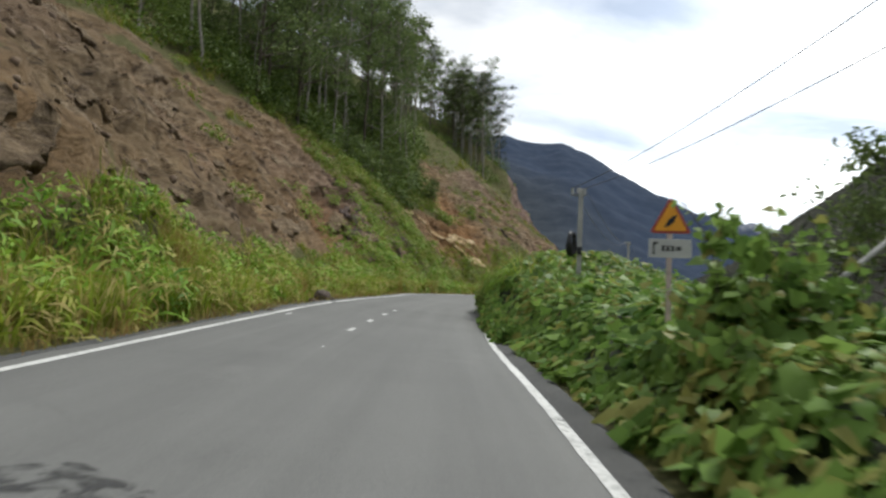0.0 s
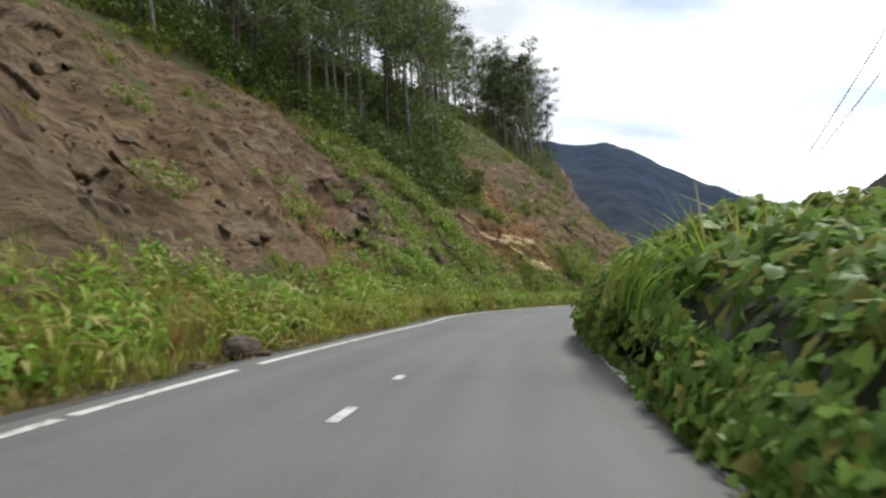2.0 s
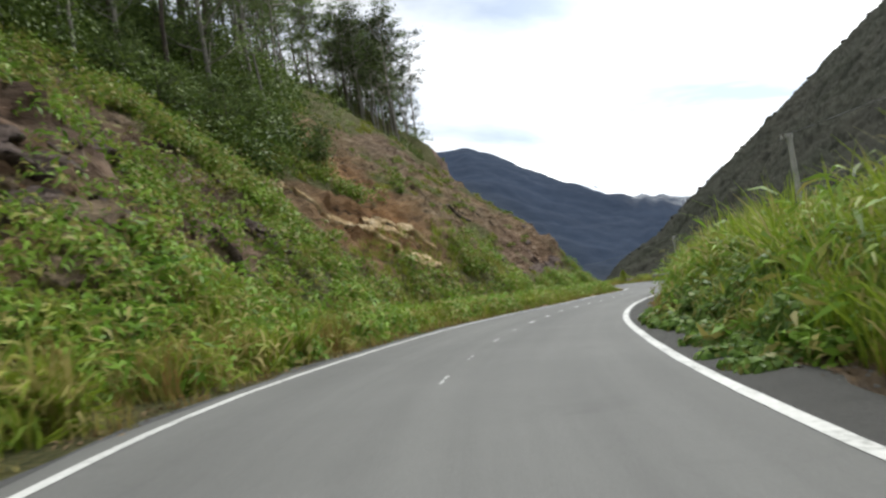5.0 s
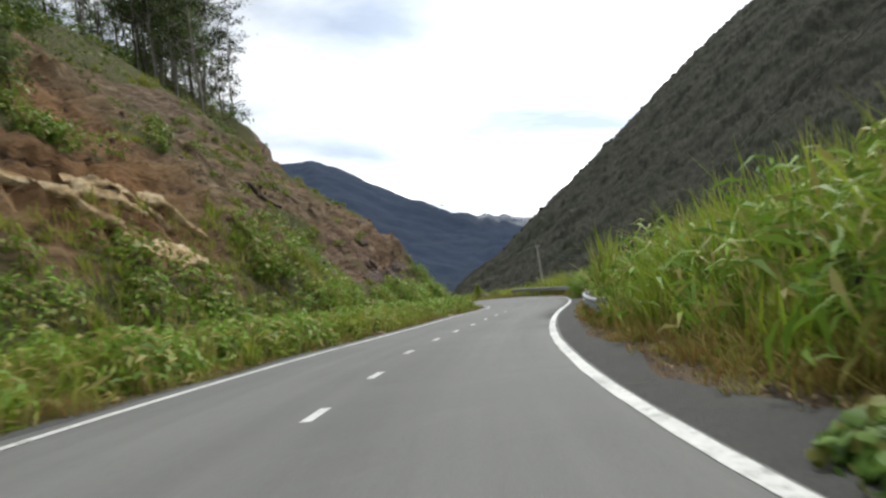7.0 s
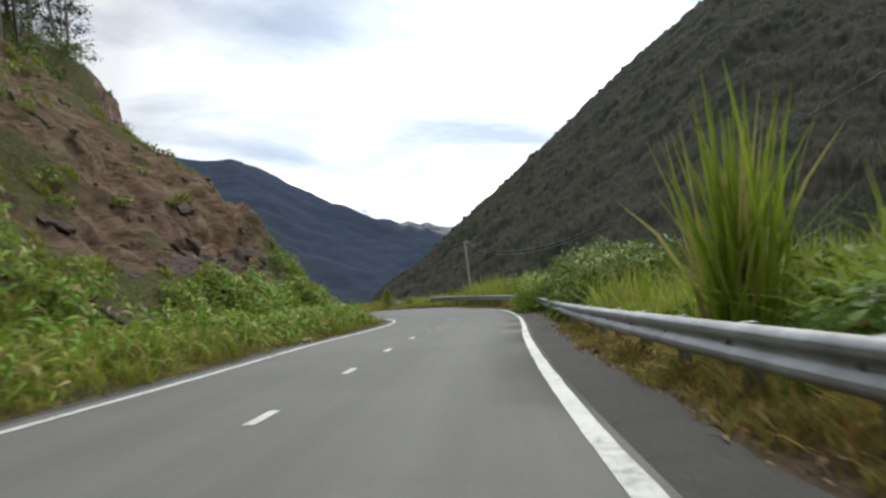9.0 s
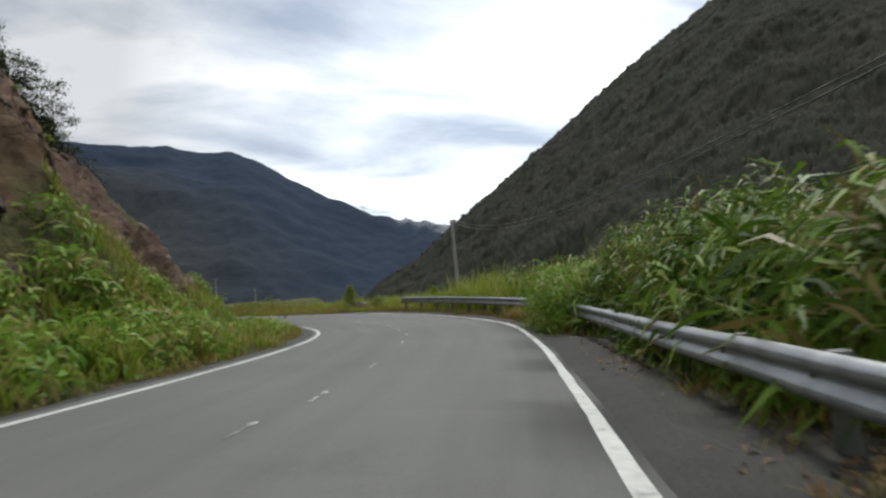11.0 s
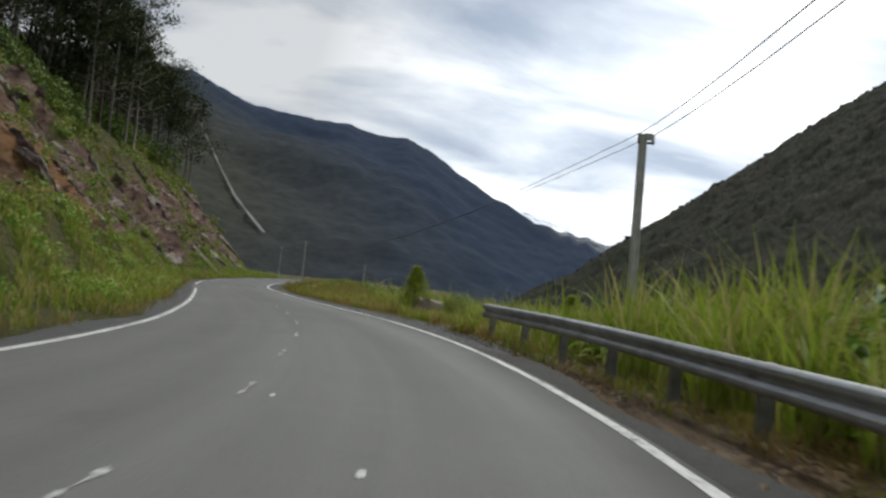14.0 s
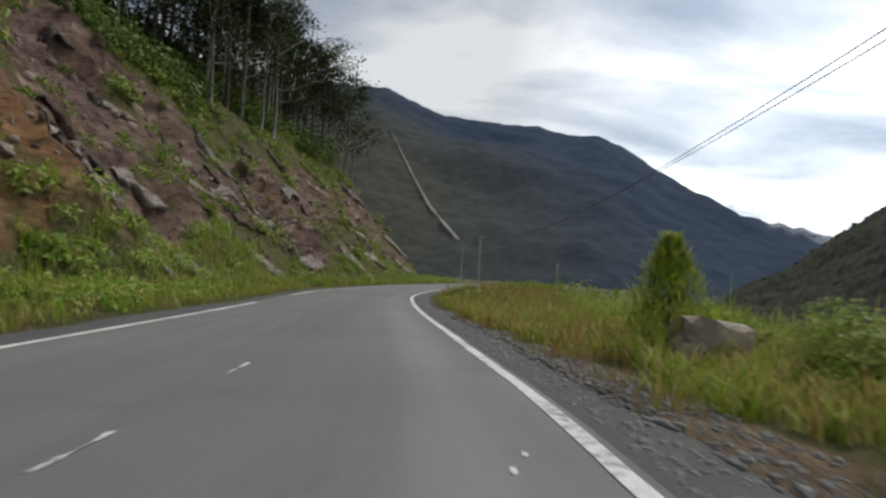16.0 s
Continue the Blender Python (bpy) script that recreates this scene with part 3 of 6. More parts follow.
def soil_cover(s, d):
    """Shares of soil, turf and rock at a place of the hillside."""
    lump = fbm(s * 0.12, d * 0.2, 3.1, 4)
    top = float(bare_top(s)) + 2.2 * lump
    foot = float(np.interp(s, [-60, 50, 60, 66, 84, 96, 112, 150, 165, 260], [4.1, 4.1, 4.6, 6.6, 6.4, 5.6, 4.0, 4.4, 3.9, 3.4])) + 0.9 * lump
    bare = float(ease(d, foot - 0.8, foot + 0.8) * (1 - ease(d, top - 1.0, top + 1.4)))
    gully = math.exp(-(((s - 70) / 6) ** 2)) * 0.95
    bare *= 1 - 0.85 * gully * float(1 - ease(d, 12, 15) * 0)
    tufts = max(0.0, fbm(s * 0.22 + 4, d * 0.35, 8.0, 3) - 0.10) * 1.6
    bare = max(0.0, bare - tufts, 1.1 * math.exp(-(((s - 79) / 6) ** 2) - ((d - (10.6 - 0.35 * (s - 73.2)) - 0.3) / 2.2) ** 4))
    bare *= 1 - 0.30 * math.exp(-(((s - 104) / 16) ** 2)) * float(ease(d, 6, 9))
    bare *= 1 - 0.55 * float(ease(s, 140, 150)) * max(0.0, min(1.0, 0.25 + 2.2 * fbm(s * 0.16 + 9, d * 0.3, 5.0, 3))) * float(1 - ease(d, 6, 11))
    bare *= 1 - 0.6 * float(ease(s, 178, 190) * (1 - ease(s, 216, 226)) * ease(d, 8.5, 11))
    bare = min(1.0, bare)
    stony = float(ease(s, 112, 132)) * 0.85 + 0.45 * max(0.0, fbm(s * 0.1, d * 0.15, 1.0, 3)) + 0.7 * math.exp(-(((s - 60) / 9) ** 2) - ((d - 8) / 3.5) ** 2)
    stony += 0.45 * math.exp(-(((s - 104) / 9) ** 2) - ((d - 6) / 2.6) ** 2)
    if s > 130:
        stony *= 1 - 0.85 * red_earth(s, d)
    return bare, 1 - bare, min(1.0, stony)


def red_earth(s, d):
    """Where fresh orange earth lies open."""
    bump_ = lambda a, b, p, q: math.exp(-(((s - a) / p) ** 2) - ((d - b) / q) ** 2)
    return min(1.0, 0.9 * bump_(51, 6.2, 5, 1.9) + 0.9 * bump_(80, 8.6, 5, 2.4) + 0.8 * bump_(85, 14, 3, 4) + 0.8 * bump_(212, 11, 7, 3.0) + 1.0 * bump_(151, 5.0, 7, 3.0) + 0.9 * bump_(159, 6.5, 6, 3.0) + 0.8 * bump_(150, 9, 5, 5) + 0.4 * bump_(106, 6, 7, 2.5) + 0.35 * max(0.0, fbm(s * 0.09 + 5, d * 0.14, 2.0, 3)))


def build_land():
    """Ground: one sheet from the hillside over the road bed to the valley side."""
    ss = np.concatenate([np.arange(-60, -4, 2.0), np.arange(-4, 10, 0.5), np.arange(10, 128, 0.24), np.arange(128, 236, 0.33), np.arange(236, 320, 4.0)])
    dl = np.concatenate([np.arange(0, 3, 0.42), np.arange(3, 17, 0.22), np.arange(17, 31, 0.7), np.arange(30, 130, 6)])
    dr = np.concatenate([np.arange(0, 9, 0.45), np.arange(9, 30, 2.0), np.arange(30, 112, 9)])
    S1, D1 = np.meshgrid(ss, dl, indexing="ij")
    left = land_point(S1, D1, -1)
    S2, D2 = np.meshgrid(ss, dr, indexing="ij")
    right = land_point(S2, D2, +1)
    cover = np.zeros((len(ss), len(dl) + len(dr), 4), np.float32)
    for i, s in enumerate(ss):
        for j, d in enumerate(dl):
            bare, turf, stony = soil_cover(s, d)
            cover[i, len(dl) - 1 - j] = (bare, turf, stony, red_earth(s, d))
            if d > 1.2:
                k = rough_offset(s, d, *left[i, j], bare) * min(1, (d - 1.2) / 4)
                out = left[i, j] - left[i, 0]
                out[2] = 0
                n = np.linalg.norm(out) + 1e-6
                left[i, j, :2] -= 0.55 * k * out[:2] / n
                left[i, j, 2] += 0.65 * k
        for j, d in enumerate(dr):
            worn = float(1 - ease(d, 0.9, 2.0)) if 40 < s < 160 else 0.15
            red = 0.35 * float(ease(d, 1.0, 1.5) * (1 - ease(d, 2.0, 2.8))) if 80 < s < 145 else 0.0
            cover[i, len(dl) + j] = (0, 1 - max(worn, red), 0.2, 0.6 * red)
            if d > 1.6:
                right[i, j, 2] += 0.22 * fbm(right[i, j, 0] * 0.35, right[i, j, 1] * 0.35, 2, 3) * min(1, (d - 1.6) / 2)
    left[:, 0, 2] -= 0.03
    right[:, 0, 2] -= 0.03
    verts = np.concatenate([left[:, ::-1], right], 1)
    me = mesh_from("ground", verts.reshape(-1, 3), grid_faces(len(ss), len(dl) + len(dr))[:, ::-1], HILL, smooth=True)
    me.set_sharp_from_angle(angle=radians(34))
    uv = me.uv_layers.new(name="plan")
    su = np.repeat(ss, len(dl) + len(dr))
    dv = np.tile(np.concatenate([dl[::-1], -dr]), len(ss))
    index = np.zeros(len(me.loops), np.int32)
    me.loops.foreach_get("vertex_index", index)
    uv.data.foreach_set("uv", np.stack([su[index], 1.4 * dv[index]], 1).astype(np.float32).ravel())
    layer = me.color_attributes.new("cover", "FLOAT_COLOR", "POINT")
    layer.data.foreach_set("color", cover.ravel())
    return tagged(new("ground", me), "eroded red soil hillside above a grassy road verge", "hillside", kind="structure")


def build_road():
    ss = np.arange(-60, 300, 1.0)
    left, right = edges_at(ss)
    out = (right - left) / np.linalg.norm(right - left, axis=1)[:, None]
    rag_l = np.array([0.32 + 0.12 * fbm(s * 0.4, 1, 0, 3) for s in ss])
    rag_r = np.array([float(np.interp(s, [40, 60, 90], [0.25, 0.06, -0.02])) + 0.07 * fbm(s * 0.4, 7, 0, 3) for s in ss])
    rows = [left - out * (rag_l + 0.1)[:, None] - (0, 0, 0.06), left - out * rag_l[:, None] + (0, 0, 0.004)]
    rows += [left + (right - left) * k + (0, 0, 0.012) for k in (0, 0.25, 0.5, 0.75, 1)]
    rows += [right + out * rag_r[:, None] + (0, 0, 0.004), right + out * (rag_r + 0.1)[:, None] - (0, 0, 0.06)]
    me = mesh_from("road", np.stack(rows, 1).reshape(-1, 3), grid_faces(len(ss), len(rows))[:, ::-1], ASPHALT, smooth=True)
    uv = me.uv_layers.new(name="plan")
    su, lv = np.repeat(ss, len(rows)), np.tile(np.array([-0.4, -0.3, 0, 1.5, 3, 4.5, 6, 6.3, 6.4]), len(ss))
    index = np.zeros(len(me.loops), np.int32)
    me.loops.foreach_get("vertex_index", index)
    uv.data.foreach_set("uv", np.stack([su[index], lv[index]], 1).astype(np.float32).ravel())
    tagged(new("road", me), "grey worn asphalt mountain road, two narrow lanes", "road", kind="structure")


def build_shoulder(side, s0, s1, w0, w1, name, label, mat=SHOULDER):
    ss = np.arange(s0, s1, 0.5)
    cols = [0.22, 0.6, 1.0]
    V = []
    for j, c in enumerate(cols):
        w = np.array([w0 + (w1 - w0) * (0.5 + 0.9 * fbm(s * 0.25, side * 5, 3, 3)) for s in ss])
        d = 0.12 + (w - 0.12) * c if j else np.full(len(ss), 0.12 if side < 0 else -0.12)
        p = land_point(ss, d, side)
        p[:, 2] += [0.004, 0.022, -0.02][j] + (0.012 if j == 1 else 0)
        V.append(p)
    V = np.stack(V, 1)
    f = grid_faces(len(ss), 3)
    me = mesh_from(name, V.reshape(-1, 3), f if side < 0 else f[:, ::-1], mat, smooth=True)
    tagged(new(name, me), label, "road shoulder", kind="structure")


def build_apron():
    """Stained concrete under the near end of the guard rail, bush shade painted into its colour."""
    ss = np.arange(98, 113.5, 0.5)
    V = []
    for j, c in enumerate((0.16, 0.7, 1.0)):
        d = np.array([(1.9 + 0.5 * fbm(s * 0.4, 2, 9, 3)) * c * min(1, 0.35 + (s - 98) / 4, 0.35 + (113 - s) / 4) for s in ss])
        p = land_point(ss, d, +1)
        p[:, 2] += (0.012, 0.05, 0.0)[j]
        V.append(p)
    V = np.stack(V, 1)
    me = mesh_from("apron", V.reshape(-1, 3), grid_faces(len(ss), 3)[:, ::-1], APRON, smooth=True)
    tagged(new("shoulder_apron", me), "stained concrete apron beside the asphalt, bush shade in its colour", "road shoulder", kind="structure")


def strip(ss, lat0, lat1, name, z=0.018, mat=None):
    """A band of paint along the road between two lateral offsets."""
    V = np.stack([on_road(ss, lat0), on_road(ss, lat1)], 1)
    V[..., 2] += z
    return mesh_from(name, V.reshape(-1, 3), grid_faces(len(ss), 2)[:, ::-1], mat or PAINT)


def width_at(s):
    left, right = edges_at(s)
    return np.linalg.norm((right - left)[..., :2], axis=-1)


def build_markings():
    wob = lambda ss, seed: np.array([0.018 * fbm(s * 0.9, seed, 0, 3) for s in ss])
    worn_left = [(-60, 21.8), (22.0, 25.6), (26.4, 31.2), (31.4, 161.5), (168.5, 300)]
    for a, b in worn_left:
        ss = np.linspace(a, b, max(3, int((b - a) / 0.5)))
        me = strip(ss, -0.06 + wob(ss, 1), 0.06 + wob(ss, 2), "edge_line")
        tagged(new("edge_line", me), "worn white edge line painted on the asphalt", "road marking", "edge lines")
    ss = np.linspace(-60, 300, 720)
    w = width_at(ss) - np.interp(ss, [36, 60, 75, 120, 160], [0, 0.10, 0.15, 0.15, 0.12])
    half = np.interp(ss, [60, 95, 104], [0.085, 0.085, 0.066])
    me = strip(ss, w - half + wob(ss, 3), w + half + wob(ss, 4), "edge_line")
    tagged(new("edge_line", me), "thick white edge line painted on the asphalt", "road marking", "edge lines")
    dashes = [(15.9, 2.1), (19.1, 2.1), (22.5, 2.1), (25.4, 2.1), (49.8, 2.66), (53.1, 2.66), (57.1, 2.62), (60.8, 2.54), (64.5, 2.46), (68.0, 2.41), (72.2, 2.21),
        (76.0, 2.17), (79.7, 2.14), (83.6, 2.18), (88.0, 2.2), (92.4, 2.22), (97.0, 2.26), (101.2, 2.3), (103.5, 2.46), (107.5, 2.55), (113.8, 2.63), (117.6, 2.72),
        (120.9, 2.64), (125.1, 2.66), (128.9, 2.68), (132.5, 2.65), (136.2, 2.72), (139.6, 2.8), (143.5, 2.76), (147.1, 2.7)]
    for k, (s, centre) in enumerate(dashes):
        if s < 30 or 63 < s < 100:
            half = 0.22 if 25 < s < 30 else 0.42
            ss = np.linspace(s - half, s + half, 5)
            me = strip(ss, centre - 0.055, centre + 0.055, "centre_dash", mat=PAINT)
        else:
            r = random.Random(int(s * 10))
            ss = np.linspace(s - 0.46, s + 0.46, 19)
            mid_lat = centre + np.array([0.014 * fbm(q * 4.0, centre, 1, 3) for q in ss])
            fat = np.array([r.uniform(0.006, 0.046) * (0.22 if 7 < q < 12 or r.random() < 0.2 else 1) for q in range(19)])
            me = strip(ss, mid_lat - fat, mid_lat + fat * r.uniform(0.7, 1.2), "centre_dash", mat=FADED)
        tagged(new("centre_dash", me), "short worn white centre dash on the asphalt", "road marking", "centre dashes")
    # dark patch with a ragged outline on the asphalt
    ss = np.linspace(3.1, 4.6, 26)
    wide_ = np.array([math.sin(math.pi * (k + 0.5) / 26) * (0.75 + 0.5 * fbm(k * 0.35, 2, 6, 3)) for k in range(26)])
    tagged(new("road_stain", strip(ss, 2.15 - 1.1 * wide_, 2.15 + 0.85 * wide_, "road_stain", 0.016, DARK_PATCH)), "dark ragged patch on the asphalt", "stain", kind="structure")
    # stray drips of paint
    for s, lat, long_, wide in ((12.2, 2.2, 0.05, 0.03), (18.4, 0.28, 0.35, 0.05), (126.0, 3.9, 0.10, 0.035), (143.7, 5.0, 0.07, 0.025), (144.1, 5.1, 0.05, 0.025), (128.6, 2.95, 0.08, 0.03)):
        ss = np.linspace(s - long_, s + long_, 5)
        fat = wide * np.array([0.3, 1.0, 0.6, 0.9, 0.2])
        tagged(new("paint_drip", strip(ss, lat - fat, lat + fat, "paint_drip")), "small white paint drip on the asphalt", "road marking", "paint drips")


# ---- far land ----
FAR_AZ = [-180, -120, -60, -30, -11, -7, -4.5, -2.4, 1.7, 4.1, 5.8, 8.2, 10.2, 12.6, 15.7, 18.0, 19.0, 19.8, 20.5, 21.1, 21.7, 22.3, 23.0, 27, 60, 120, 180]
FAR_EL = [9, 11, 13, 13, 12.0, 12.1, 11.1, 10.4, 10.1, 10.1, 9.6, 9.6, 8.8, 7.3, 5.6, 4.5, 4.45, 4.0, 4.2, 3.8, 3.95, 3.6, 3.5, 2.7, 5, 8, 9]
HILL_AZ = [-180, 12, 16, 18, 20.8, 23, 26, 30, 34, 37, 40, 43, 46, 55, 90, 140, 180]
HILL_EL = [-4, -4, -2, -0.2, 1.3, 3.1, 5.3, 8.2, 11.2, 13.3, 15.2, 16.8, 18.2, 19, 18, 10, -4]
HUB = (20.0, 85.0)


def far_height(az, r):
    """Height of the far land by bearing in degrees and distance from the hub."""
    x, y = r * math.sin(radians(az)), r * math.cos(radians(az))
    floor_ = -62.0 + 4 * fbm(x * 0.01, y * 0.01, 0, 2)
    wild = 0.5 + 0.5 * float(ease(r, 300, 1500))
    ridge = math.tan(radians(np.interp(az, FAR_AZ, FAR_EL))) * 2400 + 13
    up = float(ease(r, 650, 2400)) * 0.55 + 0.45 * float(np.clip((r - 650) / 1750, 0, 1)) if r < 2400 else 1 - 0.45 * min(1, (r - 2400) / 1900)
    spur = 46 * fbm(x * 0.0028 + 3, y * 0.0028, 1, 5) * (1 - abs(min(r, 3800) - 2400) / 2400) * float(ease(abs(r - 2400), 40, 700))
    z1 = floor_ + (ridge - floor_) * up + spur + 7 * fbm(x * 0.02, y * 0.02, 4, 3) * wild
    crest = 880.0
    top = math.tan(radians(np.interp(az, HILL_AZ, HILL_EL))) * crest
    up2 = (0.35 * float(ease(r, 150, crest)) + 0.65 * float(np.clip((r - 150) / (crest - 150), 0, 1))) if r < crest else max(0.0, 1 - 0.5 * (r - crest) / 900)
    z2 = floor_ + max(0.0, top - floor_) * up2
    z2 += (16 * fbm(x * 0.008, y * 0.008, 2, 4) * float(ease(abs(r - crest), 20, 260)) + 3.5 * fbm(x * 0.05, y * 0.05, 6, 3)) * up2
    return max(z1, z2)


def build_far():
    az = np.concatenate([np.arange(-180, -34, 3.0), np.arange(-34, 62, 0.3), np.arange(62, 181, 3.0)])
    rr = np.concatenate([np.geomspace(2, 300, 20), np.linspace(325, 1100, 48), np.linspace(1130, 2500, 62), np.linspace(2560, 4600, 12)])
    V = np.zeros((len(az), len(rr), 3))
    for i, a in enumerate(az):
        for j, r in enumerate(rr):
            V[i, j] = (HUB[0] + r * math.sin(radians(a)), HUB[1] + r * math.cos(radians(a)), far_height(a, r) - (40 if r < 110 else 14 * float(ease(r, 190, 220) * (1 - ease(r, 850, 880)) * ease(a, 13.5, 15) * (1 - ease(a, 67, 69)))))
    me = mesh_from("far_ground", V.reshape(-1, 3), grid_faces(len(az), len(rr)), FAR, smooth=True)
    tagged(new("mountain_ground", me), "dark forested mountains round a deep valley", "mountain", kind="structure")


def build_mist():
    """Mist lying on the far ridge at the valley's end."""
    az, rr = np.arange(17.0, 25.5, 0.25), np.linspace(1700, 2380, 24)
    V = np.array([[(HUB[0] + r * math.sin(radians(a)), HUB[1] + r * math.cos(radians(a)), far_height(a, r) + 14 + 10 * fbm(a, r * 0.01, 3, 3)) for r in rr] for a in az])
    me = mesh_from("mist_bank", V.reshape(-1, 3), grid_faces(len(az), len(rr)), MIST, smooth=True)
    edge = np.minimum(ease(az, 17.0, 20.0), 1 - ease(az, 23.0, 25.2))[:, None] * np.minimum(ease(rr, 1700, 1950), 1 - ease(rr, 2200, 2380))[None]
    layer = me.color_attributes.new("fade", "FLOAT_COLOR", "POINT")
    layer.data.foreach_set("color", np.repeat(edge.ravel()[:, None], 4, 1).astype(np.float32).ravel())
    tagged(new("mist_bank", me), "thin white mist clinging to the far ridge", "mist", kind="structure")


GROUND = build_land()
build_road()
build_shoulder(-1, -20, 235, 0.45, 0.95, "shoulder_left", "dark gravel strip between asphalt and verge grass")
build_shoulder(+1, -20, 40, 0.3, 0.6, "shoulder_right", "dark gravel strip beside the asphalt")
build_shoulder(+1, 40, 66, 0.7, 1.35, "shoulder_right_wide", "broad dark tar shoulder beside the asphalt", TAR)
build_shoulder(+1, 65.5, 112, 0.55, 1.0, "shoulder_right_rail", "dark tar strip beside the guard rail", TAR)
build_shoulder(+1, 111.5, 136, 0.3, 0.75, "shoulder_right_bend", "narrow dark tar shoulder beside the asphalt", TAR)
build_shoulder(+1, 135.5, 235, 0.5, 0.95, "shoulder_right_end", "broad grey gravel shoulder beside the asphalt")
build_apron()
build_mist()
build_markings()
build_far()

# ---- planting tools ----
from mathutils.bvhtree import BVHTree

_me = GROUND.data
TREE_OF_GROUND = BVHTree.FromPolygons([v.co for v in _me.vertices], [p.vertices for p in _me.polygons])


def drop(p):
    """The ground under each point."""
    out = np.array(p, float)
    down = Vector((0, 0, -1))
    for i, q in enumerate(out):
        hit = TREE_OF_GROUND.ray_cast(Vector((q[0], q[1], q[2] + 30)), down)
        if hit[0] is not None:
            out[i, 2] = hit[0].z
    return out


def scatter(n, s0, s1, d0, d1, side):
    s, d = rng.uniform(s0, s1, n), rng.uniform(d0, d1, n)
    return s, d


def clumped(s, d, scale, cut, seed):
    """Which places lie inside a patchy pattern."""
    return np.array([fbm(a * scale, b * scale, seed, 3) > cut for a, b in zip(s, d)])


def blades(base, length, width, bend):
    """Bent, tapering grass blades: vertices and quads."""
    n = len(base)
    lean = rng.uniform(0, 2 * math.pi, n)
    way = np.stack([np.cos(lean), np.sin(lean), np.zeros(n)], 1)
    side = np.stack([-np.sin(lean), np.cos(lean), np.zeros(n)], 1)
    tilt = rng.normal(0, 0.10, (n, 2))
    V = np.zeros((n, 4, 2, 3))
    for k, (t, w) in enumerate(((0, 0.7), (0.4, 1.0), (0.75, 0.7), (1.0, 0.06))):
        up = length * (t - 0.42 * bend * t * t)
        p = base + way * (length * bend * 0.75 * t * t)[:, None]
        p[:, 2] += up
        p[:, :2] += tilt * (length * t)[:, None]
        V[:, k, 0] = p - side * (width * w * 0.5)[:, None]
        V[:, k, 1] = p + side * (width * w * 0.5)[:, None]
    i = np.arange(n)[:, None] * 8
    F = np.stack([np.concatenate([i + 2 * k, i + 2 * k + 1, i + 2 * k + 3, i + 2 * k + 2], 1) for k in range(3)], 1).reshape(-1, 4)
    return V.reshape(-1, 3), F


def frames(normal):
    """Two axes across each normal, turned at random."""
    n = normal / np.linalg.norm(normal, axis=1, keepdims=True)
    a = np.cross(n, rng.normal(0, 1, n.shape))
    a /= np.linalg.norm(a, axis=1, keepdims=True) + 1e-9
    return n, a, np.cross(n, a)


def leaves(at, normal, size, slim=0.5):
    """Folded leaf-shaped quads."""
    n, a, b = frames(normal)
    s = size[:, None]
    V = np.stack([at, at + a * s * 0.5 + b * s * 0.5 * slim + n * s * 0.12, at + a * s - n * s * 0.12, at + a * s * 0.5 - b * s * 0.5 * slim + n * s * 0.12], 1)
    return V.reshape(-1, 3), np.arange(len(at) * 4).reshape(-1, 4)


def heart_leaves(at, normal, size):
    """Broad heart-shaped vine leaves, each of three folded quads."""
    n, a, b = frames(normal)
    outline = [(0, 0, 0), (-0.14, -0.33, 0.03), (0.24, -0.50, -0.02), (0.95, 0, -0.16), (0.24, 0.50, -0.02), (-0.14, 0.33, 0.03), (0.30, 0, 0.07)]
    V = np.stack([at + (a * u + b * v + n * w) * size[:, None] for u, v, w in outline], 1)
    i = np.arange(len(at))[:, None] * 7
    F = np.stack([np.concatenate([i + k for k in q], 1) for q in ((0, 1, 2, 6), (6, 2, 3, 4), (0, 6, 4, 5))], 1).reshape(-1, 4)
    return V.reshape(-1, 3), F


def stack(parts_):
    vs, fs, base = [], [], 0
    for v, f in parts_:
        vs.append(v)
        fs.append(f + base)
        base += len(v)
    return np.concatenate(vs), np.concatenate(fs)


def stuff(name, vf, mat, label, category, smooth=False):
    return tagged(new(name, mesh_from(name, vf[0], vf[1], mat, smooth)), label, category, kind="stuff")


def grass_patch(n, s0, s1, d0, d1, side, low, high, width, bend=0.5, cut=-0.3, scale=0.5, seed=1.0, shape=None, accept=None):
    """Blades in tufts over a strip beside the road."""
    tufts = max(1, n // 14)
    s, d = scatter(tufts, s0, s1, d0, d1, side)
    keep = clumped(s, d, scale, cut, seed)
    if accept is not None:
        keep &= np.array([accept(a, b) for a, b in zip(s, d)])
    s, d = s[keep], d[keep]
    per = max(1, int(n / max(1, len(s))))
    tall = rng.uniform(low, high, len(s)) * np.array([1 + 0.35 * fbm(a * 0.3, b * 0.3, seed + 5, 2) for a, b in zip(s, d)])
    if shape is not None:
        tall = tall * shape(s, d)
    s, d, tall = np.repeat(s, per), np.repeat(d, per), np.repeat(tall, per)
    s = s + rng.normal(0, 0.13, len(s))
    d = np.maximum(d + rng.normal(0, 0.13, len(d)), d0 - 0.1)
    base = drop(place(s, d, side) + (0, 0, 8))
    base[:, 2] -= 0.03
    length = tall * rng.uniform(0.55, 1.15, len(tall))
    return blades(base, length, width * rng.uniform(0.6, 1.3, len(s)), np.clip(rng.normal(bend, 0.22, len(s)), 0.05, 1.1))


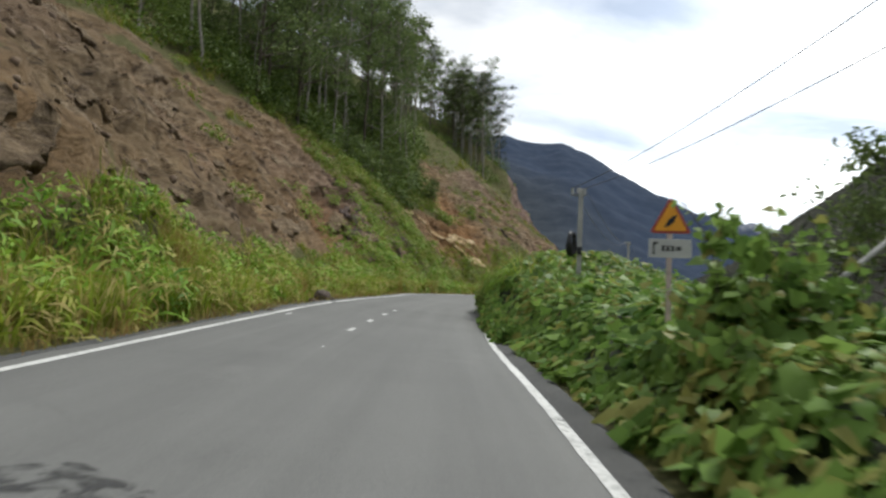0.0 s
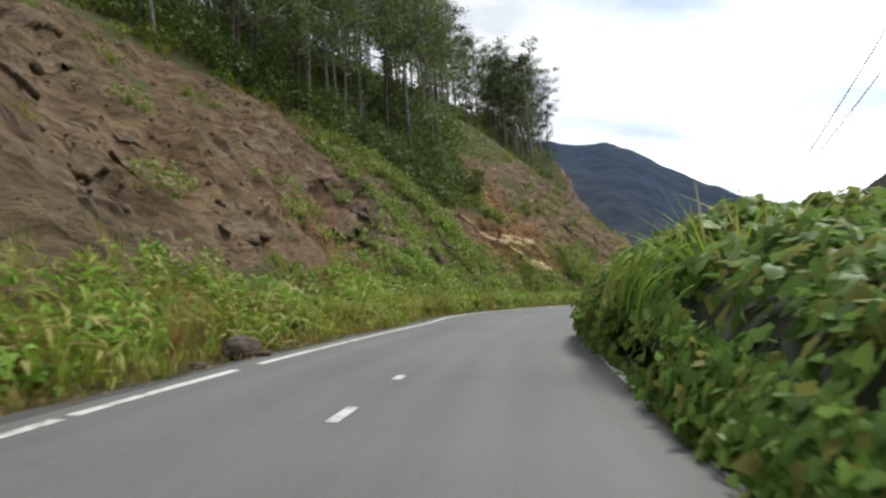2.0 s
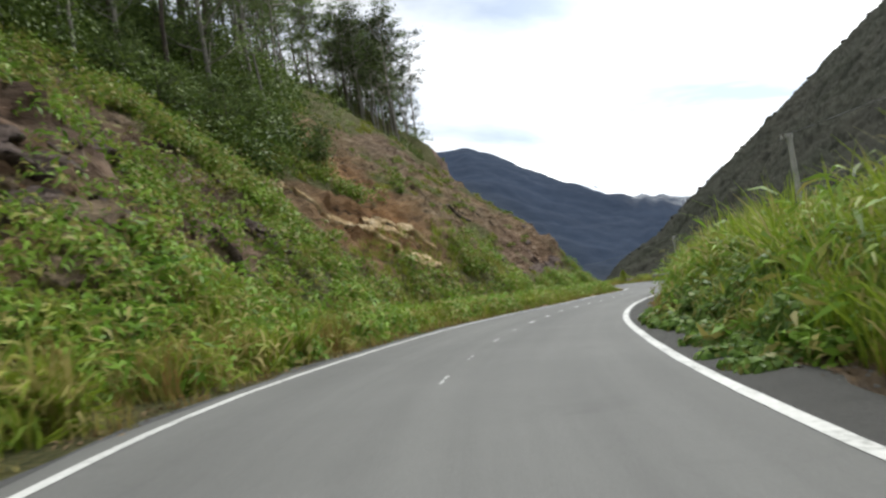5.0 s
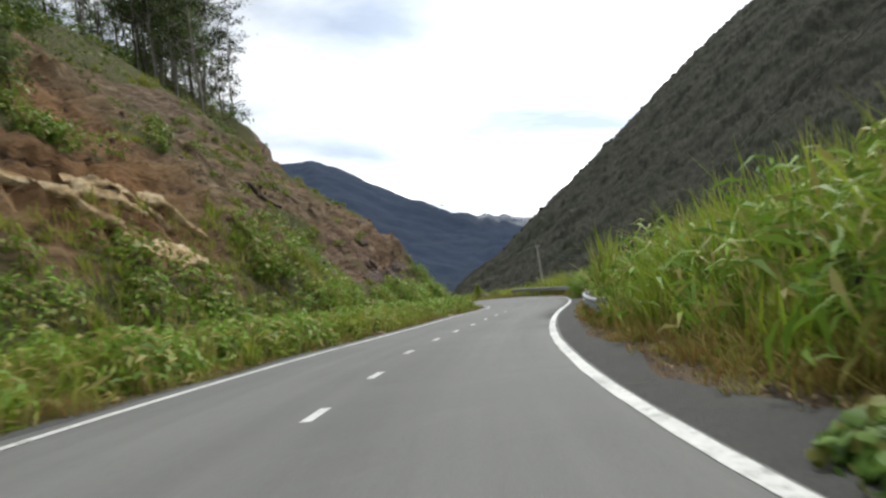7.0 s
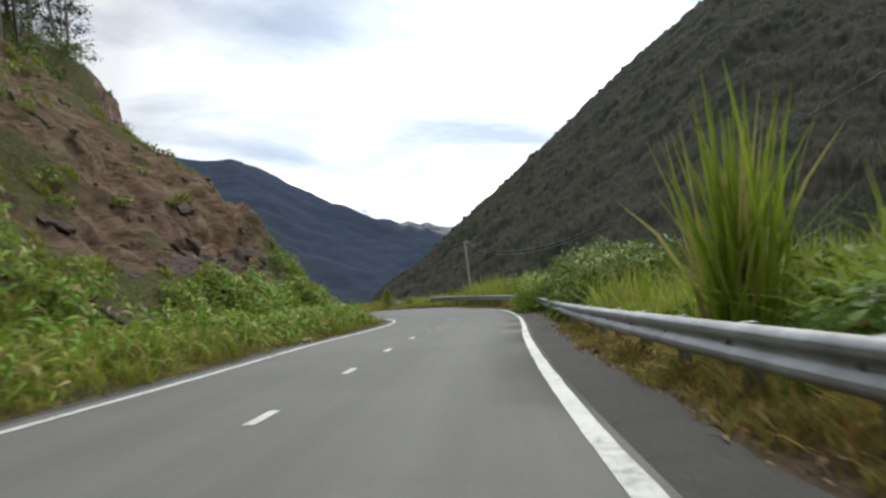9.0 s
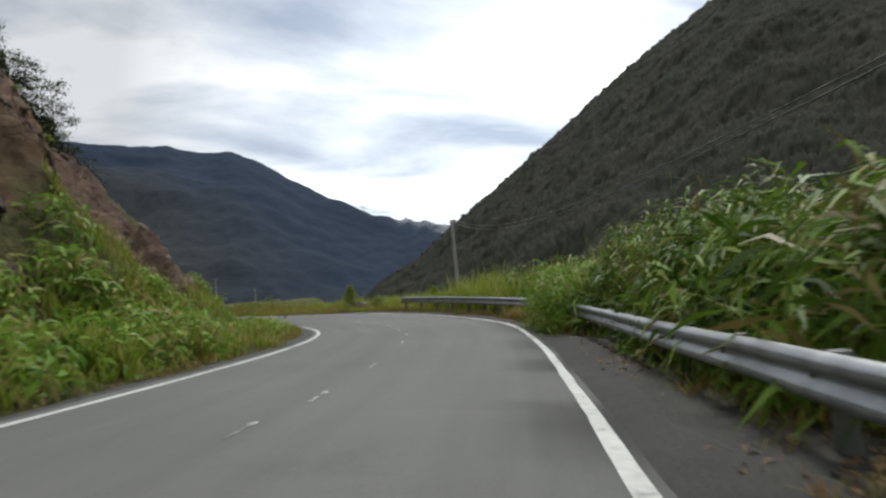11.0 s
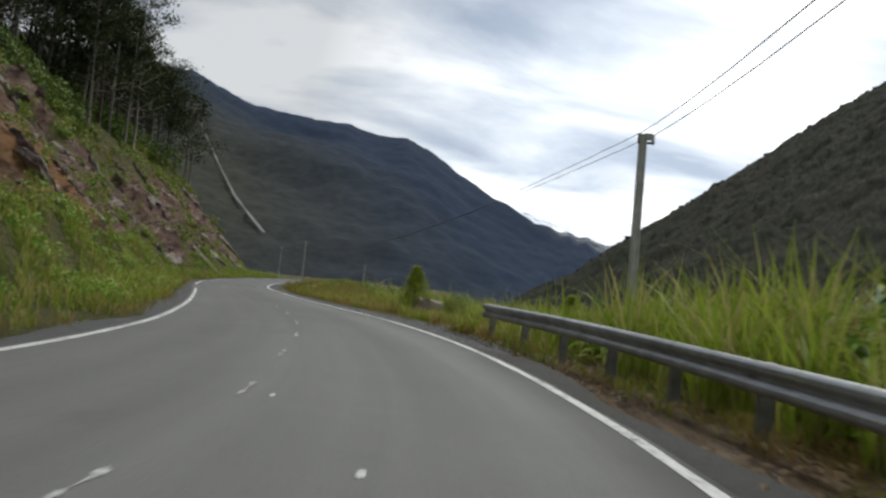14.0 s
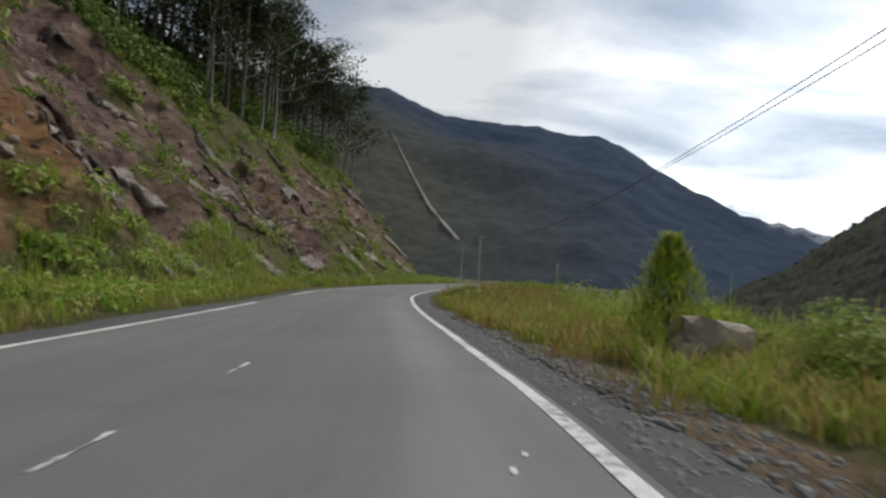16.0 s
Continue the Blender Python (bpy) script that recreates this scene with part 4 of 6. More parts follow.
def bushes(n, s0, s1, d0, d1, side, r0, r1, leaf, per, accept=None, tall=1.0, slim=0.5, heart=False, lift=0.0):
    """Shrubs: shells of leaves round low crowns."""
    s, d = scatter(n, s0, s1, d0, d1, side)
    if accept is not None:
        keep = np.array([accept(a, b) for a, b in zip(s, d)])
        s, d = s[keep], d[keep]
    c = drop(place(s, d, side) + (0, 0, 40)) + (0, 0, lift)
    r = rng.uniform(r0, r1, len(s))
    k = per
    c, r = np.repeat(c, k, 0), np.repeat(r, k)
    way = rng.normal(0, 1, (len(c), 3))
    way[:, 2] = np.abs(way[:, 2]) * 0.9 - 0.1
    way /= np.linalg.norm(way, axis=1, keepdims=True)
    lump = 0.55 + 0.5 * rng.random(len(c)) ** 0.6
    at = c + way * (r * lump)[:, None] * (1, 1, tall)
    if heart:
        return heart_leaves(at, way + rng.normal(0, 0.4, way.shape) + (0, 0, 0.4), leaf * rng.uniform(0.6, 1.4, len(c)))
    return leaves(at, way + rng.normal(0, 0.5, way.shape) + (0, 0, 0.5), leaf * rng.uniform(0.6, 1.4, len(c)), slim)


# ---- right verge: vines over the bank, then tall grass ----
def vine_rise(s, d):
    rise = np.interp(s, [-14, 3, 5.5, 6.6, 8, 12, 17, 22, 25.5, 28, 33, 37, 41, 46], [0.5, 0.48, 0.56, 0.6, 0.6, 0.58, 0.8, 1.0, 1.3, 1.75, 1.8, 1.35, 0.7, 0.25])
    hump = np.exp(-(((s - 7.4) / 0.5) ** 2) - ((d - 1.65) / 0.45) ** 2) * 0.62
    edge = ease(d, np.interp(s, [0, 12, 26], [0.1, 0.05, -0.35]), np.interp(s, [0, 20, 28, 36, 42], [1.5, 1.4, 0.9, 0.9, 1.6]))
    return (rise * edge * (1 - 0.6 * ease(d, 4.5, 8.5))) + hump


def vine_surface(s, d):
    p = place(s, d, +1)
    p[..., 2] += valley_height(s, d) + vine_rise(s, d) + np.array([0.20 * fbm(a * 0.8, b * 0.8, 2, 4) for a, b in zip(s.ravel(), d.ravel())]).reshape(s.shape) * ease(d, -0.2, 0.8)
    return p


def build_vines():
    n = 60000
    s, d = rng.uniform(-9, 45, n), rng.uniform(-0.22, 7.5, n)
    s[:2500], d[:2500] = rng.uniform(6.4, 8.4, 2500), rng.uniform(0.8, 2.5, 2500)
    thin = np.exp(-np.maximum(d, 0) / 4.5)
    dense = np.array([1.0 if fbm(a * 0.9, b * 1.1, 12.0, 3) > -0.05 else 0.32 for a, b in zip(s, d)])
    keep = rng.random(n) < thin * np.where(s > 40, 0.5, 1) * dense
    s, d = s[keep], d[keep]
    lap = np.array([0.16 * fbm(a * 0.7, 3, 1, 3) for a in s])
    d = np.maximum(d, np.interp(s, [-9, 10, 14, 19, 22, 26, 30, 36, 40, 45], [0.42, 0.40, 0.30, 0.12, -0.02, 0.06, 0.02, -0.1, 0.2, 0.45])) + lap + 0.25 * rng.random(len(s)) * (d < 0.4)
    at = vine_surface(s, d)
    e = 0.15
    gs = (vine_surface(s + e, d) - at) / e
    gd = (vine_surface(s, d + e) - at) / e
    normal = np.cross(gs, gd)
    normal *= np.sign(normal[:, 2:3]) / (np.linalg.norm(normal, axis=1, keepdims=True) + 1e-9)
    at = at - normal * (rng.random(len(at)) ** 1.3 * 0.42)[:, None] + (0, 0, 0.03)
    at[:, 2] = np.maximum(at[:, 2], place(s, d, +1)[:, 2] + 0.04)
    up = at[:, 2] - place(s, d, +1)[:, 2]
    open_ = (s > 23.6) & (s < 28.6) & (up < 1.0) & (up > 0.10) & (d < 1.5) & (rng.random(len(s)) < 0.90)
    at, normal, s, d = at[~open_], normal[~open_], s[~open_], d[~open_]
    size = rng.uniform(0.10, 0.25, len(at)) * np.where(rng.random(len(at)) < 0.15, 1.4, 1)
    stuff("vine_leaves", heart_leaves(at, normal + rng.normal(0, 0.42, at.shape), size), LEAF_VINE, "dense bright green broad-leaved creeper covering the bank", "creeper")
    # leaves spilling over the edge of the asphalt
    n = 9000
    s, h = rng.uniform(16, 40, n), rng.random(n)
    foot = np.interp(s, [18, 20, 22, 26, 30, 36, 40], [0.15, -0.02, -0.05, 0.06, 0.04, -0.08, 0.22])
    d = foot + 0.35 * h**2 - np.interp(s, [24, 28, 34, 38], [0.0, 0.18, 0.3, 0.1]) * np.sin(math.pi * h) + rng.normal(0, 0.06, n) + np.array([0.12 * fbm(a * 0.7, 3, 1, 3) for a in s])
    at = place(s, d, +1)
    at[:, 2] += 0.03 + h * np.interp(s, [18, 22, 27, 33, 38, 40], [0.35, 0.6, 1.3, 1.5, 0.9, 0.5])
    keep = ~((s > 23.6) & (s < 28.6) & (h < 0.66) & (h > 0.07) & (rng.random(n) < 0.92))
    at, s, d = at[keep], s[keep], d[keep]
    inward = place(s, d - 1, +1) - place(s, d, +1)
    stuff("creeper_fringe", heart_leaves(at, inward + (0, 0, 0.6) + rng.normal(0, 0.45, at.shape), rng.uniform(0.08, 0.17, len(at))), LEAF_VINE, "creeper leaves spilling over the asphalt edge", "creeper")
    # young shoots climbing out of the creeper
    stems, at, way, size = [], [], [], []
    for k in range(24):
        s0, d0 = rng.uniform(6.4, 8.6), rng.uniform(1.0, 2.9)
        foot_ = vine_surface(np.array([s0]), np.array([d0]))[0]
        lean_, high_ = rng.uniform(-0.45, 0.45, 2), rng.uniform(0.35, 0.95) * math.exp(-((d0 - 1.8) / 1.0) ** 2) + 0.15
        pts = [Vector(foot_) + Vector((lean_[0] * q * q, lean_[1] * q * q, high_ * (1.15 * q - 0.25 * q * q))) for q in np.linspace(0, 1, 7)]
        stems.append(tube(pts, [0.009 * (1 - 0.1 * i) for i in range(7)], 6))
        for _ in range(22):
            q = rng.uniform(0.1, 1.0) * 5.99
            p = pts[int(q)].lerp(pts[int(q) + 1], q % 1)
            at.append(tuple(p + Vector(rng.normal(0, 0.06, 3))))
            way.append(rng.normal(0, 0.6, 3) + (-0.2, -0.7, 0.5))
            size.append(rng.uniform(0.10, 0.22) * (1.15 - 0.10 * q))
    stuff("vine_shoots", heart_leaves(np.array(at), np.array(way), np.array(size)), LEAF_VINE, "large leaves on shoots climbing out of the creeper", "creeper")
    v, f = join(stems)
    tagged(new("vine_stems", mesh_from("vine_stems", v, f, DARK_BARK, smooth=True)), "thin brown stems of climbing creeper shoots", "creeper", kind="stuff")
    # long reed leaves drooping over the hollow
    n = 64
    s, d = np.clip(26.4 + rng.normal(0, 0.7, n), 25.0, 27.6), rng.uniform(0.25, 0.9, n)
    base = place(s, d, +1)
    base[:, 2] = vine_surface(s, np.full(n, 1.0))[:, 2] + rng.uniform(-0.25, 0.2, n)
    inward = place(s, d - 1, +1) - place(s, d, +1)
    along = np.cross(inward, (0, 0, 1.0))
    sway, long_ = rng.normal(0, 0.35, n), rng.uniform(0.5, 1.15, n)
    V = np.zeros((n, 6, 2, 3))
    for k in range(6):
        q = k / 5
        p = base + inward * (long_ * 0.55 * math.sin(1.3 * q))[:, None] + along * (sway * q * 0.5)[:, None] + (long_ * (0.30 * q - 1.05 * q * q))[:, None] * (0, 0, 1)
        half_w = (along * 0.9 + inward * 0.3) * (0.032 * (1.05 - q**3) * (0.55 + 0.45 * min(1, q * 3)))
        V[:, k, 0], V[:, k, 1] = p - half_w, p + half_w
    i = np.arange(n)[:, None] * 12
    F = np.stack([np.concatenate([i + 2 * k, i + 2 * k + 1, i + 2 * k + 3, i + 2 * k + 2], 1) for k in range(5)], 1).reshape(-1, 4)
    stuff("drooping_reeds", (V.reshape(-1, 3), F), LEAF_WEED, "long pale green reed leaves drooping over the creeper", "reeds")
    # dark sheet below the leaves that paints the shade seen between them
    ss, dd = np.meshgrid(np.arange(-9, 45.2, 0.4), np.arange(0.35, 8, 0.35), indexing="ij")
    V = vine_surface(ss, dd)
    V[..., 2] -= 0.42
    me = mesh_from("creeper_tangle", V.reshape(-1, 3), grid_faces(*ss.shape)[:, ::-1], GAP_SHADE, smooth=True)
    tagged(new("creeper_tangle", me), "dark sheet standing for the shade under the creeper", "undergrowth", kind="stuff")


build_vines()
tall_shape = lambda s, d: 0.55 + 0.5 * ease(d, 1.0, 3.0)
stuff("tall_grass", stack([
    grass_patch(1500, 26.5, 41, 1.3, 3.8, +1, 1.6, 2.5, 0.046, 0.85, 0.0, 0.5, 3.0),
    grass_patch(9000, 43, 62, 1.2, 6.5, +1, 1.0, 1.9, 0.032, 0.5, -0.35, 0.4, 1.0, tall_shape),
    grass_patch(11000, 60, 80, 1.6, 7.0, +1, 1.2, 2.3, 0.034, 0.42, -0.35, 0.4, 2.0, tall_shape),
    grass_patch(230, 85.0, 85.4, 1.75, 2.05, +1, 1.6, 2.7, 0.048, 0.14, -1, 0.4, 2.0),
    grass_patch(420, 74.4, 76.3, 1.1, 2.1, +1, 0.6, 1.3, 0.034, 0.7, -1, 0.4, 9.0),
    grass_patch(330, 82.0, 83.2, 2.1, 2.7, +1, 0.9, 1.8, 0.036, 0.75, -1, 0.4, 2.0),
    grass_patch(520, 76.3, 78.6, 3.0, 4.2, +1, 1.5, 2.4, 0.05, 0.7, -1, 0.4, 7.0),
    grass_patch(900, 82, 87, 2.2, 5.0, +1, 0.7, 1.2, 0.03, 0.5, -0.3, 0.4, 65.0),
    grass_patch(8000, 87, 103, 1.65, 7.0, +1, 0.9, 1.6, 0.030, 0.5, -0.25, 0.35, 44.0),
    grass_patch(700, 117.3, 119.6, 0.95, 1.8, +1, 0.9, 1.5, 0.03, 0.6, -1, 0.4, 46.0),
    grass_patch(2400, 139.5, 146.5, 2.6, 6.0, +1, 0.6, 1.25, 0.034, 0.6, -0.2, 0.5, 48.0),
    grass_patch(1400, 140.5, 150, 3.6, 7.0, +1, 0.6, 1.1, 0.035, 0.75, 0.1, 0.6, 47.0),
    grass_patch(9000, 117, 138, 1.65, 7.0, +1, 1.1, 2.2, 0.038, 0.5, -0.25, 0.35, 4.0),
    grass_patch(5000, 126, 166, 4.2, 8.0, +1, 0.6, 1.2, 0.024, 0.6, 0.0, 0.35, 21.0),
    grass_patch(3000, 46, 78, 2.4, 6.5, +1, 1.7, 2.6, 0.045, 0.75, 0.0, 0.45, 31.0),
    grass_patch(90, 84.9, 85.5, 1.7, 2.0, +1, 1.6, 2.6, 0.05, 0.6, -1, 0.4, 34.0),
    grass_patch(900, 115, 118.5, 2.1, 3.6, +1, 1.7, 2.6, 0.030, 0.55, -1, 0.4, 6.0),
]), LEAF_TALL, "tall lush green grass leaning over the road shoulder", "tall grass")
stuff("roadside_grass", stack([
    grass_patch(13000, 136, 172, 1.0, 4.8, +1, 0.25, 0.65, 0.022, 0.65, -0.2, 0.45, 61.0),
    grass_patch(1800, 112, 138, 0.8, 1.6, +1, 0.12, 0.3, 0.016, 0.65, 0.0, 0.6, 62.0),
    grass_patch(4200, 44, 84, 1.3, 3.0, +1, 0.4, 0.9, 0.022, 0.6, 0.0, 0.5, 63.0),
]), LEAF_GRASS, "olive-green grass along the gravel", "grass")
stuff("shoulder_grass", stack([
    grass_patch(7000, 44, 84, 1.2, 2.6, +1, 0.35, 0.8, 0.014, 0.7, 0.0, 0.6, 8.0),
    grass_patch(5000, 76, 92, 0.85, 1.8, +1, 0.12, 0.42, 0.014, 0.8, -0.2, 0.8, 67.0),
    grass_patch(6000, 64, 100, 0.7, 1.7, +1, 0.10, 0.34, 0.016, 0.8, -0.15, 0.7, 66.0),
    grass_patch(5000, 56, 84, 1.05, 2.0, +1, 0.25, 0.6, 0.018, 0.65, -0.2, 0.6, 64.0),
    grass_patch(9000, 80, 142, 0.9, 2.2, +1, 0.16, 0.45, 0.012, 0.7, -0.05, 0.6, 9.0),
    grass_patch(24000, 138, 172, 0.95, 8.0, +1, 0.2, 0.6, 0.022, 0.7, -0.25, 0.4, 10.0),
    grass_patch(3000, 114, 124, 0.6, 1.6, +1, 0.3, 0.8, 0.022, 0.7, -0.1, 0.6, 51.0),
    bushes(24, 114, 122, 0.75, 1.6, +1, 0.25, 0.5, 0.24, 100, None, 1.0, 0.12),
    bushes(16, 84, 98, 0.9, 1.6, +1, 0.25, 0.45, 0.22, 90, None, 0.9, 0.12),
    grass_patch(9000, 168, 232, 1.0, 8.0, +1, 0.35, 0.8, 0.03, 0.5, -0.3, 0.4, 11.0),
]), LEAF_DRY, "dry yellowing grass and weeds beside the gravel", "dry grass")
stuff("valley_bushes", stack([
    bushes(60, 86, 142, 4.0, 9.0, +1, 0.5, 1.0, 0.14, 110, None, 0.8, 0.35),
    bushes(5, 146.9, 148.0, 3.0, 3.6, +1, 0.38, 0.5, 0.10, 520, None, 1.9, 0.3, False, 0.1),
    bushes(45, 142, 175, 4.5, 10.0, +1, 0.4, 0.95, 0.15, 120, None, 0.8, 0.35),
    bushes(60, 172, 250, 2.0, 12.0, +1, 0.6, 1.3, 0.22, 90, None, 0.8, 0.5),
    bushes(420, -40, 280, 8.0, 70.0, +1, 0.9, 2.4, 0.45, 50, None, 0.9, 0.5),
]), LEAF_BUSH, "low green bushes and weeds on the valley edge", "bushes")

stuff("broadleaf_thicket", stack([
    bushes(34, 99.5, 107, 1.9, 4.6, +1, 0.8, 1.1, 0.50, 420, None, 2.0, 0.10),
    bushes(54, 106, 114.5, 2.0, 4.8, +1, 0.9, 1.2, 0.46, 460, None, 2.2, 0.10),
    bushes(30, 116, 130, 2.4, 6.5, +1, 0.7, 1.15, 0.42, 220, None, 1.75, 0.2),
    bushes(60, 100, 116, 1.4, 2.4, +1, 0.35, 0.6, 0.40, 150, None, 1.1, 0.12),
    bushes(7, 81.6, 84.6, 2.0, 3.2, +1, 0.4, 0.6, 0.34, 200, None, 1.3, 0.2),
    bushes(9, 76, 79, 2.7, 4.0, +1, 0.5, 0.8, 0.4, 240, None, 2.3, 0.16),
    bushes(40, 46, 80, 2.6, 6.5, +1, 0.6, 1.1, 0.4, 170, None, 1.7, 0.22),
    bushes(34, 84, 102, 2.6, 6.5, +1, 0.5, 0.9, 0.4, 150, None, 1.3, 0.22),
    bushes(24, 27, 40, 1.6, 4.5, +1, 0.6, 0.9, 0.4, 150, None, 2.2, 0.16),
]), LEAF_THICK, "lush dark broad-leaved thicket behind the guard rail", "thicket")


def litter(n, s0, s1, d0, d1, side):
    """Dead leaves and broken stems lying flat beside the road."""
    s, d = rng.uniform(s0, s1, n), d0 + (d1 - d0) * rng.random(n) ** 0.6
    keep = clumped(s, d, 0.9, -0.15, 3.0)
    s, d = s[keep], d[keep]
    at = drop(place(s, d, side) + (0, 0, 3)) + (0, 0, 0.025)
    return leaves(at, rng.normal(0, 0.35, at.shape) + (0, 0, 1), rng.uniform(0.04, 0.16, len(at)), 0.3)


stuff("leaf_litter", stack([litter(5200, 74, 100, 0.45, 1.9, +1), litter(2600, 47, 74, 0.6, 1.8, +1), litter(6000, 104, 140, 0.3, 1.8, +1), litter(2500, 10, 112, 0.35, 0.9, -1)]), LITTER, "brown dead leaves lying beside the asphalt", "leaf litter")


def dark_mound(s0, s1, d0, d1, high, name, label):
    """A dark solid mound that paints the shade inside a thicket."""
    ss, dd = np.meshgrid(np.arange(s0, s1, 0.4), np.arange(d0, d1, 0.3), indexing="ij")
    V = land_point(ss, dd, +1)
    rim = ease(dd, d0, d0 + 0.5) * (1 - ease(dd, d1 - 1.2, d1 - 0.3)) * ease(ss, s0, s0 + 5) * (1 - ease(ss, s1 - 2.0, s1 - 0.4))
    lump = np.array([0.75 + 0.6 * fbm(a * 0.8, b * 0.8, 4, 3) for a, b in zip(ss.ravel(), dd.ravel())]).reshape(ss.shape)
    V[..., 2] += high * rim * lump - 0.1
    me = mesh_from(name, V.reshape(-1, 3), grid_faces(*ss.shape)[:, ::-1], GAP_SHADE, smooth=True)
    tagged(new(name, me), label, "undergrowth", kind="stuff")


dark_mound(98, 115.5, 1.45, 6.0, 1.35, "thicket_stems", "dark solid mound standing for shade inside the thicket")
dark_mound(46, 82, 2.1, 6.5, 0.85, "reed_stems", "dark solid mound standing for shade under the tall grass")
stuff("creeper_mounds", stack([
    bushes(40, 47, 61, 1.2, 3.2, +1, 0.45, 0.8, 0.12, 480, None, 1.25, 0.5, True),
    bushes(22, 50, 59, 0.75, 1.4, +1, 0.22, 0.4, 0.11, 170, None, 0.7, 0.5, True),
    bushes(60, 56.0, 61.5, 0.55, 1.5, +1, 0.18, 0.40, 0.12, 150, None, 0.75, 0.5, True),
    bushes(34, 56.6, 60.4, 0.38, 0.9, +1, 0.14, 0.30, 0.12, 110, None, 0.8, 0.5, True),
    bushes(20, 48.6, 56.0, 0.3, 1.3, +1, 0.14, 0.34, 0.11, 130, None, 0.6, 0.5, True),
    bushes(14, 64, 84, 1.9, 3.5, +1, 0.4, 0.7, 0.11, 380, None, 1.3, 0.5, True),
]), LEAF_VINE, "mounds of bright green creeper on the shoulder edge", "creeper")
stuff("reed_clumps", stack([
    bushes(120, 42, 80, 1.9, 6.0, +1, 0.6, 1.2, 0.5, 150, None, 1.6, 0.13),
    bushes(30, 46, 62, 0.9, 2.2, +1, 0.3, 0.55, 0.3, 110, None, 0.9, 0.3),
    bushes(34, 101, 112.5, 1.9, 5.2, +1, 0.8, 1.2, 0.5, 220, None, 1.55, 0.15),
    bushes(14, 113.5, 119.5, 2.4, 4.4, +1, 0.7, 1.1, 0.46, 190, None, 1.4, 0.12),
    bushes(50, 84, 140, 1.9, 6.0, +1, 0.4, 0.8, 0.4, 120, None, 1.2, 0.13),
    bushes(16, 26, 38, 1.0, 3.0, +1, 0.8, 1.1, 0.42, 170, None, 1.7, 0.13),
    bushes(9, 29, 37, 0.6, 1.6, +1, 0.4, 0.65, 0.6, 70, None, 0.9, 0.08, False, 1.15),
    bushes(16, 139, 172, 3.8, 8.0, +1, 0.35, 0.65, 0.40, 100, None, 0.9, 0.12),
    bushes(9, 141, 152, 4.3, 7.5, +1, 0.35, 0.6, 0.5, 120, None, 1.0, 0.09),
    bushes(26, 114.5, 122, 2.4, 5.0, +1, 0.7, 1.1, 0.62, 240, None, 1.9, 0.09),
    bushes(17, 113.4, 117.2, 0.65, 2.2, +1, 0.5, 0.8, 0.50, 320, None, 2.4, 0.08),
]), LEAF_WEED, "clumps of long drooping reed leaves", "reeds")

# ---- left verge ----
verge_shape = lambda s, d: 0.6 + 0.55 * ease(d, 0.6, 2.2)
stuff("verge_grass", stack([
    grass_patch(9000, -6, 62, 0.75, 4.4, -1, 0.45, 1.05, 0.026, 0.55, -0.1, 0.35, 12.0, verge_shape),
    grass_patch(9000, 62, 112, 0.75, 4.2, -1, 0.45, 0.95, 0.026, 0.55, -0.4, 0.5, 13.0, verge_shape),
    grass_patch(15000, 112, 176, 0.8, 4.4, -1, 0.35, 0.75, 0.024, 0.55, -0.35, 0.5, 14.0, verge_shape),
    bushes(150, 0, 62, 1.1, 3.8, -1, 0.4, 0.75, 0.45, 110, None, 1.3, 0.10),
    bushes(90, 62, 112, 1.1, 3.6, -1, 0.35, 0.65, 0.4, 100, None, 1.2, 0.10),
    grass_patch(4200, 4, 62, 1.0, 3.2, -1, 0.8, 1.35, 0.045, 0.65, 0.12, 0.45, 41.0),
    grass_patch(3000, 62, 112, 1.0, 3.2, -1, 0.7, 1.15, 0.042, 0.65, 0.12, 0.45, 42.0),
    grass_patch(6000, 172, 236, 0.6, 4.0, -1, 0.4, 0.8, 0.03, 0.55, -0.4, 0.4, 15.0),
]), LEAF_GRASS, "knee-high green and straw-coloured verge grass", "grass")
stuff("verge_dry_grass", stack([
    grass_patch(7000, -6, 62, 0.5, 1.6, -1, 0.2, 0.5, 0.011, 0.7, -0.15, 0.5, 16.0),
    grass_patch(7000, 62, 170, 0.5, 1.5, -1, 0.2, 0.45, 0.011, 0.7, -0.15, 0.5, 17.0),
    grass_patch(5200, 6, 62, 1.2, 3.4, -1, 0.7, 1.35, 0.020, 0.45, 0.12, 0.5, 18.0),
]), LEAF_DRY, "straw-coloured dry grass along the road edge", "dry grass")
wooded = lambda s, d: d > float(bare_top(s)) + (7 if 98 < s < 132 else 1.2)
open_clay = lambda s, d: 71.5 < s < 86 and abs(d - (10.6 - 0.35 * (s - 73.2)) - 0.2) < 1.7
leafy = lambda s, d: soil_cover(s, d)[1] > 0.45 and not open_clay(s, d)
not_clay = lambda s, d: not open_clay(s, d) and not (75 < s < 86 and d > 5.4) and d < np.interp(s, [90, 97, 104, 112], [8.2, 5.5, 4.4, 3.6])
